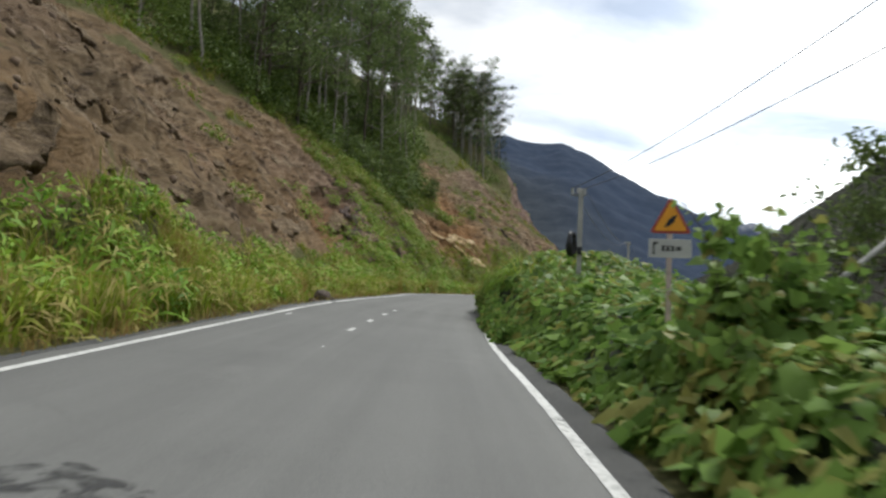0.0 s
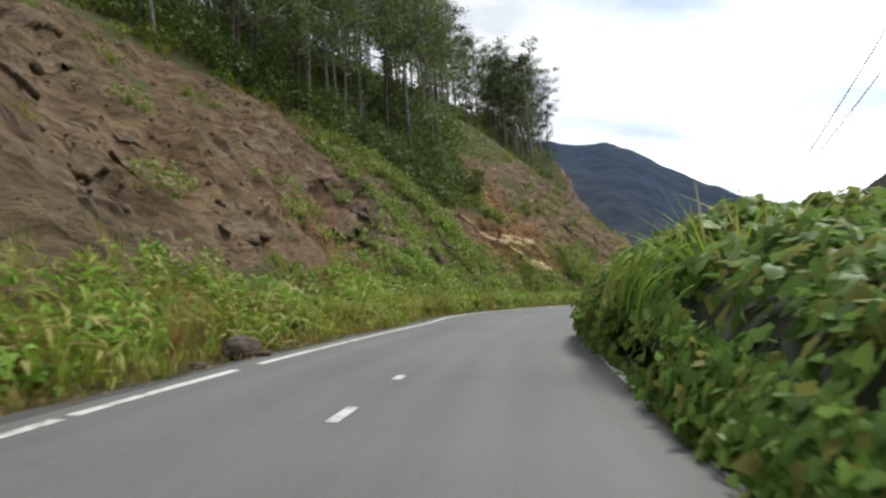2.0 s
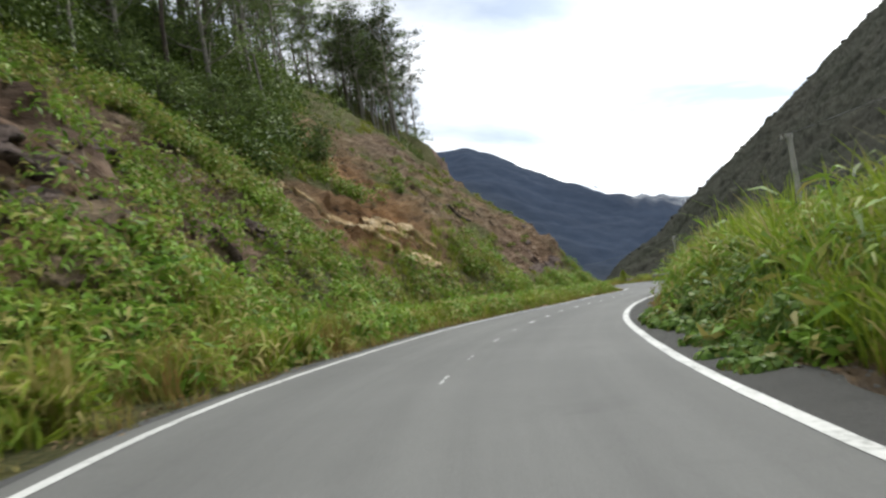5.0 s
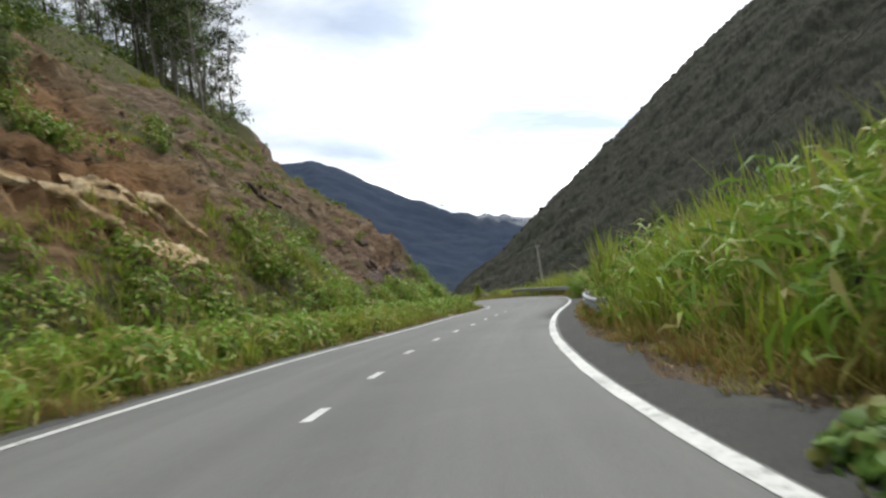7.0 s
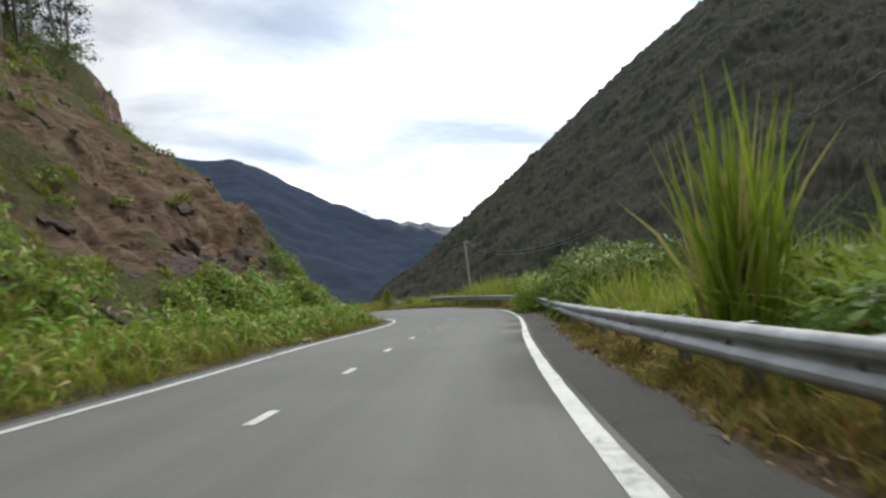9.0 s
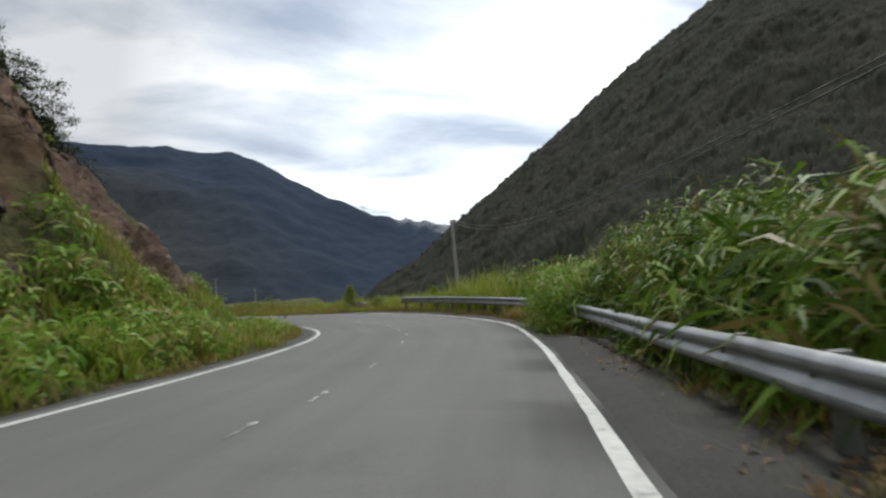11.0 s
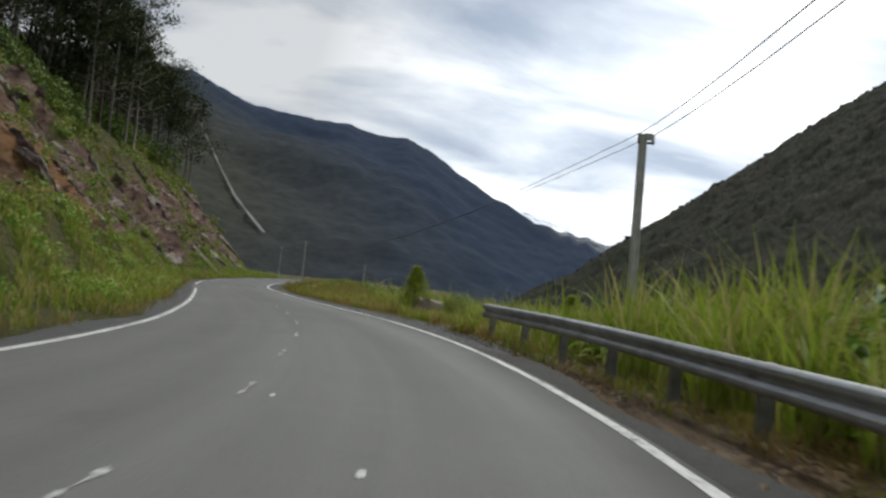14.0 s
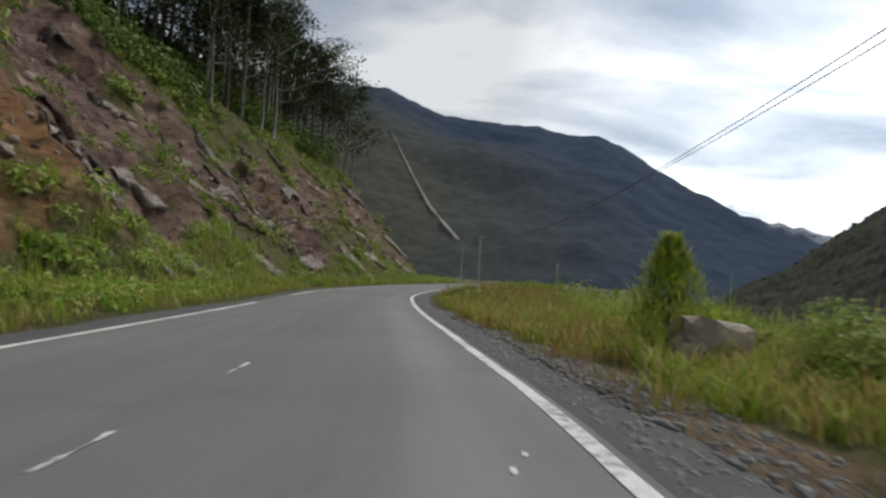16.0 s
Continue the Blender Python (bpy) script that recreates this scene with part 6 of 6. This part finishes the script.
def cable_coil():
    bm = bmesh.new()
    for k in range(4):
        pts = [Vector((0.18 * math.cos(w) * (1 + 0.04 * k), 0.03 * k - 0.05 + 0.02 * math.sin(3 * w + k), 0.29 * math.sin(w) * (1 + 0.03 * k))) for w in np.linspace(0, 2 * math.pi, 29)[:-1]]
        n = len(pts)
        rings = []
        for i, p in enumerate(pts):
            d = (pts[(i + 1) % n] - pts[i - 1]).normalized()
            a = Vector((0, 1, 0))
            b = d.cross(a)
            rings.append([bm.verts.new(p + (a * math.cos(w) + b * math.sin(w)) * 0.036) for w in np.linspace(0, 2 * math.pi, 9)[:-1]])
        for i in range(n):
            for j in range(8):
                bm.faces.new((rings[i][j], rings[i][(j + 1) % 8], rings[(i + 1) % n][(j + 1) % 8], rings[(i + 1) % n][j]))
    me = bpy.data.meshes.new("cable_coil")
    bm.to_mesh(me)
    bm.free()
    me.materials.append(BLACK)
    ob = tagged(new("cable_coil", me), "coil of thick black cable hung on a concrete pole", "cable coil")
    ob.matrix_world = pose(3.84, 21.76, 2.3, 0, 6, 58)
    bm = bmesh.new()
    box(bm, (0.12, 0.11, 0.22), (0, 0, 0), 0.02)
    me = bpy.data.meshes.new("splice_box")
    bm.to_mesh(me)
    bm.free()
    me.materials.append(BLACK)
    tagged(new("splice_box", me), "small black cable box strapped to a concrete pole", "junction box").matrix_world = pose(4.06, 21.74, 2.12)


cable_coil()


# ---- warning sign ----
def warning_sign():
    x, y = 2.98, 9.3
    g = drop(np.array([[x, y, 3.0]]))[0][2]
    sign = thing("warning_sign", (x, y, g), "yellow triangular road warning sign with red border on a pale post", "road sign", turn=-4)
    top = 2.36 - g
    bm = bmesh.new()
    box(bm, (0.055, 0.055, top + 0.2), (0, 0.05, (top - 0.1) / 2 - 0.1), 0.006)
    part("post", bm, SIGN_POST, sign, "pale red and white painted post")

    def plate(scale, depth, y_, mat, name, parent, label=""):
        bm_ = bmesh.new()
        h, w = 0.44, 0.49
        cz = top - 0.44 + h / 3
        corners = [(0, h * 2 / 3), (w / 2, -h / 3), (-w / 2, -h / 3)]
        ring = []
        for i in range(3):
            a, p, b = (Vector(corners[(i + k) % 3]) for k in (-1, 0, 1))
            for t in (0.0, 0.5, 1.0):
                q0, q1 = p + (a - p).normalized() * 0.045, p + (b - p).normalized() * 0.045
                q = (q0.lerp(p, t)).lerp(p.lerp(q1, t), t)
                ring.append((q.x * scale, q.y * scale + cz))
        f_ = [bm_.verts.new((a, y_ - depth / 2, b)) for a, b in ring]
        r_ = [bm_.verts.new((a, y_ + depth / 2, b)) for a, b in ring]
        bm_.faces.new(f_)
        bm_.faces.new(r_[::-1])
        for i in range(len(ring)):
            bm_.faces.new((f_[i], r_[i], r_[(i + 1) % len(ring)], f_[(i + 1) % len(ring)]))
        bmesh.ops.recalc_face_normals(bm_, faces=bm_.faces)
        return part(name, bm_, mat, parent, label)

    rim = plate(1.0, 0.008, 0.014, SIGN_R, "plate", sign, "dull red triangular border")
    plate(0.80, 0.006, 0.006, SIGN_Y, "face", rim, "orange-yellow face")
    bm = bmesh.new()
    cz = top - 0.30
    for dx, dz, w, h in ((-0.028, -0.035, 0.07, 0.05), (0.0, 0.0, 0.085, 0.06), (0.03, 0.04, 0.06, 0.05)):
        q = [bm.verts.new((dx + u * w + v * 0.02, -0.004, cz + dz + v * h + u * 0.02)) for u, v in ((-0.5, -0.5), (0.5, -0.5), (0.5, 0.6), (-0.5, 0.6))]
        b2 = [bm.verts.new((v.co.x, 0.001, v.co.z)) for v in q]
        bm.faces.new(q)
        for i in range(4):
            bm.faces.new((q[i], b2[i], b2[(i + 1) % 4], q[(i + 1) % 4]))
    bmesh.ops.recalc_face_normals(bm, faces=bm.faces)
    part("symbol", bm, SIGN_K, rim, "black slanted symbol")
    bm = bmesh.new()
    box(bm, (0.50, 0.008, 0.22), (0, 0.014, top - 0.62), 0.003)
    panel = part("panel", bm, SIGN_W, sign, "white distance panel")
    bm = bmesh.new()
    for a, w, h in ((-0.19, 0.02, 0.15), (-0.165, 0.035, 0.03), (-0.08, 0.035, 0.07), (-0.025, 0.035, 0.07), (0.03, 0.035, 0.07), (0.10, 0.06, 0.05)):
        box(bm, (w, 0.006, h), (a, 0.0085, top - 0.62 + (0.06 if h == 0.03 else 0)), 0)
    part("lettering", bm, SIGN_K, panel, "worn black marks")


SIGN_POST = plain("painted_post", (0.50, 0.40, 0.36), 0.6, 0, 0.35, 5.0, 0.1)
warning_sign()


# ---- rocks ----
def rock_mesh(name, seed, stretch, mat, subdiv=3, rough=0.35, blocky=0.45):
    bm = bmesh.new()
    bmesh.ops.create_icosphere(bm, subdivisions=subdiv, radius=1.0)
    for v in bm.verts:
        c = v.co.copy()
        cut = max(abs(c.x), abs(c.y), abs(c.z))
        c = c.lerp(c / cut * 0.8, blocky)
        k = 1 + rough * fbm(c.x * 1.3 + seed, c.y * 1.3, c.z * 1.3, 4) + 0.3 * rough * fbm(c.x * 4 + seed, c.y * 4, c.z * 4, 3)
        v.co = Vector((c.x * stretch[0], c.y * stretch[1], c.z * stretch[2])) * k
    me = bpy.data.meshes.new(name)
    bm.to_mesh(me)
    bm.free()
    me.materials.append(mat)
    return me


def boulder():
    p = drop(place(np.array([27.6]), np.array([0.72]), -1) + (0, 0, 3))[0]
    ob = new("boulder", rock_mesh("boulder", 4, (0.35, 0.26, 0.22), STONE, 4, 0.16, 0.1))
    ob.matrix_world = pose(p[0], p[1], p[2] + 0.14, 0, 4, 70)
    tagged(ob, "brown weathered boulder lying at the road edge", "boulder")
    for k, (s, d, r_) in enumerate(((27.9, 0.5, 0.12), (26.2, 0.75, 0.1), (19.0, 0.3, 0.09), (82.6, 0.75, 0.1), (98.0, 0.7, 0.13))):
        p = drop(place(np.array([s]), np.array([d]), -1) + (0, 0, 3))[0]
        ob = new("stone", rock_mesh("stone", 20 + k, (r_ * 1.3, r_, r_ * 0.6), CLAY if s > 80 else STONE, 2))
        ob.matrix_world = pose(p[0], p[1], p[2] + r_ * 0.35, 0, 0, 40 * k)
        tagged(ob, "small fallen stone on the gravel edge", "stone", "fallen stones")


boulder()


def slab_row(spots, mat, label, group, seed, rough=0.45, blocky=0.45, dip=(15, 45)):
    """Rock slabs set into the slope: station, distance out, length, thickness, turn."""
    r = random.Random(seed)
    base = drop(place(np.array([q[0] for q in spots]), np.array([q[1] for q in spots]), -1) + (0, 0, 40))
    for k, ((s, d, size, thick), p) in enumerate(zip(spots, base)):
        ob = new("rock", rock_mesh("rock", seed + k, (size, size * r.uniform(0.35, 0.55), size * thick), mat, 3, rough, blocky))
        left, right = edges_at(np.array([s, s + 1]))
        run = math.degrees(math.atan2(left[1][1] - left[0][1], left[1][0] - left[0][0]))
        ob.matrix_world = pose(p[0], p[1], p[2] - size * thick * 0.15, r.uniform(18, 42), r.uniform(*dip), run + r.uniform(-25, 25))
        tagged(ob, label, "rock", group)


def ledge(path, width, thick, mat, label, group, seed, lift=0.1):
    """A long slab of rock lying along the slope through stations and distances out."""
    t = np.linspace(0, len(path) - 1, 14)
    ss, dd = (np.interp(t, range(len(path)), [q[i] for q in path]) for i in (0, 1))
    p = drop(place(ss, dd, -1) + (0, 0, 40))
    p[1:-1, 2] = (p[:-2, 2] + 2 * p[1:-1, 2] + p[2:, 2]) / 4
    out = place(ss, dd + 1, -1) - place(ss, dd, -1)
    out[:, 2] = 1.0
    out /= np.linalg.norm(out, axis=1, keepdims=True)
    across = np.cross(out, np.gradient(p, axis=0))
    across /= np.linalg.norm(across, axis=1, keepdims=True) + 1e-9
    face = np.cross(np.gradient(p, axis=0), out)
    face /= np.linalg.norm(face, axis=1, keepdims=True) + 1e-9
    face *= np.sign(face[:, 2:3] + 1e-6)
    ring = [(-0.5, -0.8), (-0.52, 0.35), (-0.36, 0.55), (-0.05, 0.40), (0.20, 0.62), (0.42, 0.42), (0.52, 0.1), (0.5, -0.8)]
    V = []
    for i in range(14):
        w = width * (0.45 + 0.55 * math.sin(math.pi * (i + 0.7) / 14.4)) * (1 + 0.9 * fbm(i * 0.8, seed, 0, 4))
        for k, (a, b) in enumerate(ring):
            a2, b2 = a + 0.22 * fbm(i * 0.9, k * 1.7, seed, 3), b + 0.5 * fbm(i * 0.8, k * 0.9, seed + 5, 4)
            V.append(p[i] + out[i] * a2 * w + face[i] * (lift + b2 * thick))
    F = [(i * 8 + j, i * 8 + (j + 1) % 8, (i + 1) * 8 + (j + 1) % 8, (i + 1) * 8 + j) for i in range(13) for j in range(8)]
    for base in (0, 104):
        F += [(base + k, base + k + 1, base + 6 - k, base + 7 - k) for k in range(3)]
    ob = new("rock", mesh_from("rock", V, F, mat))
    return tagged(ob, label, "rock", group)


for n_, (path, width, thick) in enumerate((
        (((72.6, 12.0), (74.0, 11.8), (75.0, 11.3)), 1.0, 0.30), (((75.0, 10.9), (76.4, 10.0), (77.8, 8.8)), 0.7, 0.28), (((79.6, 9.6), (80.6, 8.8), (81.0, 8.0)), 0.55, 0.24), (((77.4, 9.1), (78.3, 8.2), (79.1, 7.4)), 0.7, 0.26),
        (((78.8, 7.4), (80.4, 7.1), (82.2, 6.9)), 0.8, 0.24), (((79.2, 9.2), (80.3, 8.7), (81.3, 7.9)), 0.9, 0.24), (((80.8, 9.4), (81.9, 8.6), (82.6, 7.8)), 0.7, 0.22),
        (((80.6, 6.6), (82.0, 6.5), (83.4, 6.3)), 0.6, 0.2), (((82.2, 8.6), (83.3, 8.2), (84.3, 7.4)), 0.8, 0.24))):
    ledge(path, width, thick, CLAY, "long pale yellow clay ledge exposed on the slope", "pale rocks", 400 + n_, 0.06)


def strew_ledges(count, s0, s1, d0, d1, fall, mat, label, group, seed, long0=0.6, long1=2.0):
    """Ledges at random over a stretch of slope; fall: metres lost outwards for each metre along."""
    r = random.Random(seed)
    for k in range(count):
        a, d, run = r.uniform(s0, s1), d0 + (d1 - d0) * r.random() ** 1.3, r.uniform(long0, long1)
        ledge(((a, d), (a + 0.5 * run, d - fall * 0.45 * run), (a + run, d - fall * run)), run * r.uniform(0.32, 0.6), run * r.uniform(0.07, 0.14), mat, label, group, seed + k, 0.03)


strew_ledges(54, 150, 230, 3.9, 11.5, 0.5, ROCK, "grey and pinkish bedrock slab breaking out of the slope", "bedrock slabs", 500, 0.9, 3.0)
strew_ledges(40, 140, 200, 4.5, 14.0, 0.45, DARK_ROCK, "dark purple-brown rock in the steep cutting", "dark rocks", 600, 0.8, 2.4)
strew_ledges(26, 50, 66, 5.6, 11.0, 0.25, DARK_ROCK, "dark broken rock jutting from the soil slope", "dark rocks", 700, 0.8, 2.2)
strew_ledges(26, 94, 117, 4.4, 8.0, 0.2, DARK_ROCK, "dark purple-brown rock at the foot of the slope", "dark rocks", 800, 0.8, 2.2)
strew_ledges(50, 8, 56, 4.0, 14.0, 0.15, SOIL_ROCK, "brown earth-covered rock ledge on the stripped slope", "slope rocks", 900, 0.8, 2.6)
rr_ = random.Random(8)
slab_row([(rr_.uniform(140, 231), 3.6 + rr_.random() ** 1.3 * 9.5, 0.35 + 0.8 * rr_.random() ** 2, rr_.uniform(0.16, 0.34)) for _ in range(34)], ROCK, "grey and pinkish bedrock slab breaking out of the slope", "bedrock slabs", 200, 0.3, 0.75, (25, 52))


def rubble():
    """Loose stones and clods over the stripped slopes."""
    bm = bmesh.new()
    bmesh.ops.create_icosphere(bm, subdivisions=1, radius=1.0)
    bm.verts.ensure_lookup_table()
    co = np.array([tuple(v.co) for v in bm.verts])
    co = 0.3 * co + 0.55 * co / np.abs(co).max(axis=1, keepdims=True)
    tri = np.array([[v.index for v in f.verts] for f in bm.faces])
    bm.free()

    def heap(n, s0, s1, d0, d1, lo, hi):
        s, d = rng.uniform(s0, s1, n), rng.uniform(d0, d1, n)
        keep = np.array([soil_cover(a, b)[0] > 0.45 for a, b in zip(s, d)])
        s, d = s[keep], d[keep]
        at = drop(place(s, d, -1) + (0, 0, 40))
        vs, fs = [], []
        for i, p in enumerate(at):
            size = lo + (hi - lo) * rng.random() ** 3
            q = co * (1 + rng.uniform(-0.28, 0.28, (len(co), 1))) * rng.uniform(0.35, 1.35, 3) * size
            w, u = rng.uniform(0, 6.28), rng.uniform(-0.7, 0.7)
            q = q @ np.array([[math.cos(w), math.sin(w), 0], [-math.sin(w), math.cos(w), 0], [0, 0, 1]]) @ np.array([[1, 0, 0], [0, math.cos(u), math.sin(u)], [0, -math.sin(u), math.cos(u)]])
            vs.append(q + p)
            fs.append(tri + i * len(co))
        return np.concatenate(vs), np.concatenate(fs)

    stuff("slope_rubble", stack([heap(2600, 4, 72, 3.6, 17, 0.03, 0.2), heap(1100, 84, 130, 3.6, 19, 0.03, 0.2)]), RUBBLE, "loose brown stones and clods on the stripped slope", "rubble")
    stuff("cliff_rubble", heap(1400, 134, 234, 3.2, 14, 0.06, 0.34), ROCK_BITS, "broken grey-brown stones on the rocky cutting", "rubble")
    # gravel on the right shoulder
    n = 6500
    s = np.concatenate([rng.uniform(44, 172, 2000), rng.uniform(136, 158, 4500)])
    d = 0.1 + 1.3 * rng.random(n)
    at = drop(place(s, d, +1) + (0, 0, 3))
    at[:, 2] += np.where((s > 136) & (d < 0.75), 0.028, 0.0)
    vs = [co * (0.008 + 0.04 * rng.random() ** 2.5) * (1, 0.8, 0.7) * rng.uniform(0.7, 1.3, 3) + p for p in at]
    fs = [tri + i * len(co) for i in range(n)]
    stuff("shoulder_gravel", (np.concatenate(vs), np.concatenate(fs)), GRAVEL, "loose grey gravel on the road shoulder", "gravel")


rubble()


# ---- fallen logs on the soil slope ----
def log(x0, y0, x1, y1, thick, label):
    n = 10
    ends = drop(np.array([[x0, y0, 40.0], [x1, y1, 40.0]]))
    a, b = Vector(ends[0]), Vector(ends[1])
    pts = []
    for k in range(n):
        q = a.lerp(b, k / (n - 1))
        z = drop(np.array([tuple(q)]) + (0, 0, 20))[0][2]
        pts.append(Vector((q.x, q.y, max(z, q.z - 0.3) + thick * 0.5)))
    v, f = tube(pts, [thick * (1 - 0.5 * k / n) for k in range(n)], 8)
    tagged(new("fallen_log", mesh_from("fallen_log", v, f, DARK_BARK, smooth=True)), label, "log", "fallen logs")


log(5.6, 98.2, 9.2, 100.2, 0.16, "long dark fallen log lying down the soil slope")
log(9.0, 103.5, 10.6, 103.2, 0.08, "thin grey fallen branch on the soil slope")


# ---- single plants ----
def cone_shrub(x, y, top, radius, label, seed):
    g = drop(np.array([[x, y, 3.0]]))[0][2]
    high = top - g
    shrub = thing("shrub", (x, y, g), label, "shrub")
    r = random.Random(seed)
    pieces = [tube([Vector((0, 0, -0.1)), Vector((0.03, 0, high * 0.5)), Vector((0, 0.03, high * 0.93))], [0.035, 0.022, 0.006], 6)]
    for k in range(16):
        z, w = high * r.uniform(0.12, 0.9), r.uniform(0, 6.28)
        reach = radius * (1.05 - z / high)
        pieces.append(tube([Vector((0, 0, z)), Vector((math.cos(w) * reach, math.sin(w) * reach, z + 0.12))], [0.01, 0.004], 4))
    v, f = join(pieces)
    part("stem", mesh_from("stem", v, f, DARK_BARK, smooth=True), None, shrub)
    n = 2400
    z = high * (0.08 + 0.9 * rng.random(n) ** 0.8)
    w = rng.uniform(0, 6.28, n)
    rad = radius * np.clip(1.12 - (z / high) ** 1.3, 0.08, 1) * rng.random(n) ** 0.45 * (0.85 + 0.3 * np.sin(3 * w + seed))
    at = np.stack([np.cos(w) * rad, np.sin(w) * rad, z], 1)
    v1, f1 = blades(at, rng.uniform(0.12, 0.3, n), rng.uniform(0.012, 0.03, n), rng.uniform(0.5, 1.1, n))
    part("foliage", mesh_from("foliage", v1, f1, LEAF_TALL), None, shrub)


cone_shrub(35.34, 145.06, -0.36, 0.8, "cone-shaped yellow-green shrub in the verge grass", 1)
cone_shrub(39.5, 139.6, -0.9, 0.8, "rounded yellow-green shrub at the valley edge", 2)
p_ = drop(np.array([[35.75, 144.5, 3.0]]))[0]
slab_ = new("rock", rock_mesh("rock", 77, (0.60, 0.34, 0.42), EARTH_STONE, 3, 0.2, 0.85))
slab_.matrix_world = pose(p_[0], p_[1], p_[2] + 0.24, 0, 5, 10)
tagged(slab_, "dull brown rock half hidden in grass", "rock")
v_, f_ = tube([Vector((3.6, 8.95, 0.45)), Vector((4.8, 8.95, 1.42)), Vector((6.2, 8.92, 2.60))], [0.035, 0.032, 0.027], 8)
tagged(new("leaning_pole", mesh_from("leaning_pole", v_, f_, CONCRETE, smooth=True)), "pale weathered pole leaning out of the creeper", "pole")
side_tree = copy_thing(SORTS[5], pose(8.6, 14.5, float(drop(np.array([[8.6, 14.5, 5.0]]))[0][2]) - 0.2, 0, -6, 40))
side_tree.scale = (0.58,) * 3
tagged(side_tree, "small dark-leaved tree rising behind the creeper")


# ---- the pale landslide scar on the far mountain ----
def scar():
    eye = np.array((32.5, 133.5, -1.0))
    knots = [(-6.9, 9.75, 3), (-6.4, 9.1, 4), (-5.9, 8.2, 5), (-4.9, 6.5, 7), (-3.7, 4.6, 9), (-2.5, 3.3, 11), (-1.4, 2.2, 8)]
    rows = []
    az0 = np.array([k[0] for k in knots])
    for t in np.linspace(0, len(knots) - 1, 40):
        az = np.interp(t, range(len(knots)), az0)
        el = np.interp(t, range(len(knots)), [k[1] for k in knots])
        w = np.interp(t, range(len(knots)), [k[2] for k in knots]) * (0.8 + 0.4 * fbm(t * 1.3, 0, 0, 2))
        way = np.array([math.sin(radians(az)), math.cos(radians(az)), math.tan(radians(el))])
        for r in np.arange(600, 2500, 8.0):
            p = eye + way * r
            dx, dy = p[0] - HUB[0], p[1] - HUB[1]
            if far_height(math.degrees(math.atan2(dx, dy)), math.hypot(dx, dy)) > p[2]:
                break
        p = eye + way * (r - 12)
        w *= 0.62 * (0.35 + 0.65 * min(1.0, abs(math.sin(t * 1.9 + 0.6)) * 1.6))
        rows.append([p + (-w / 2, 0, 3), p + (0, -0.2, 3), p + (w / 2, 0, 3)])
    me = mesh_from("landslide_scar", np.array(rows).reshape(-1, 3), grid_faces(len(rows), 3)[:, ::-1], SCAR)
    tagged(new("landslide_scar", me), "pale bare landslide streak down the forested mountain", "landslide scar", kind="structure")


scar()
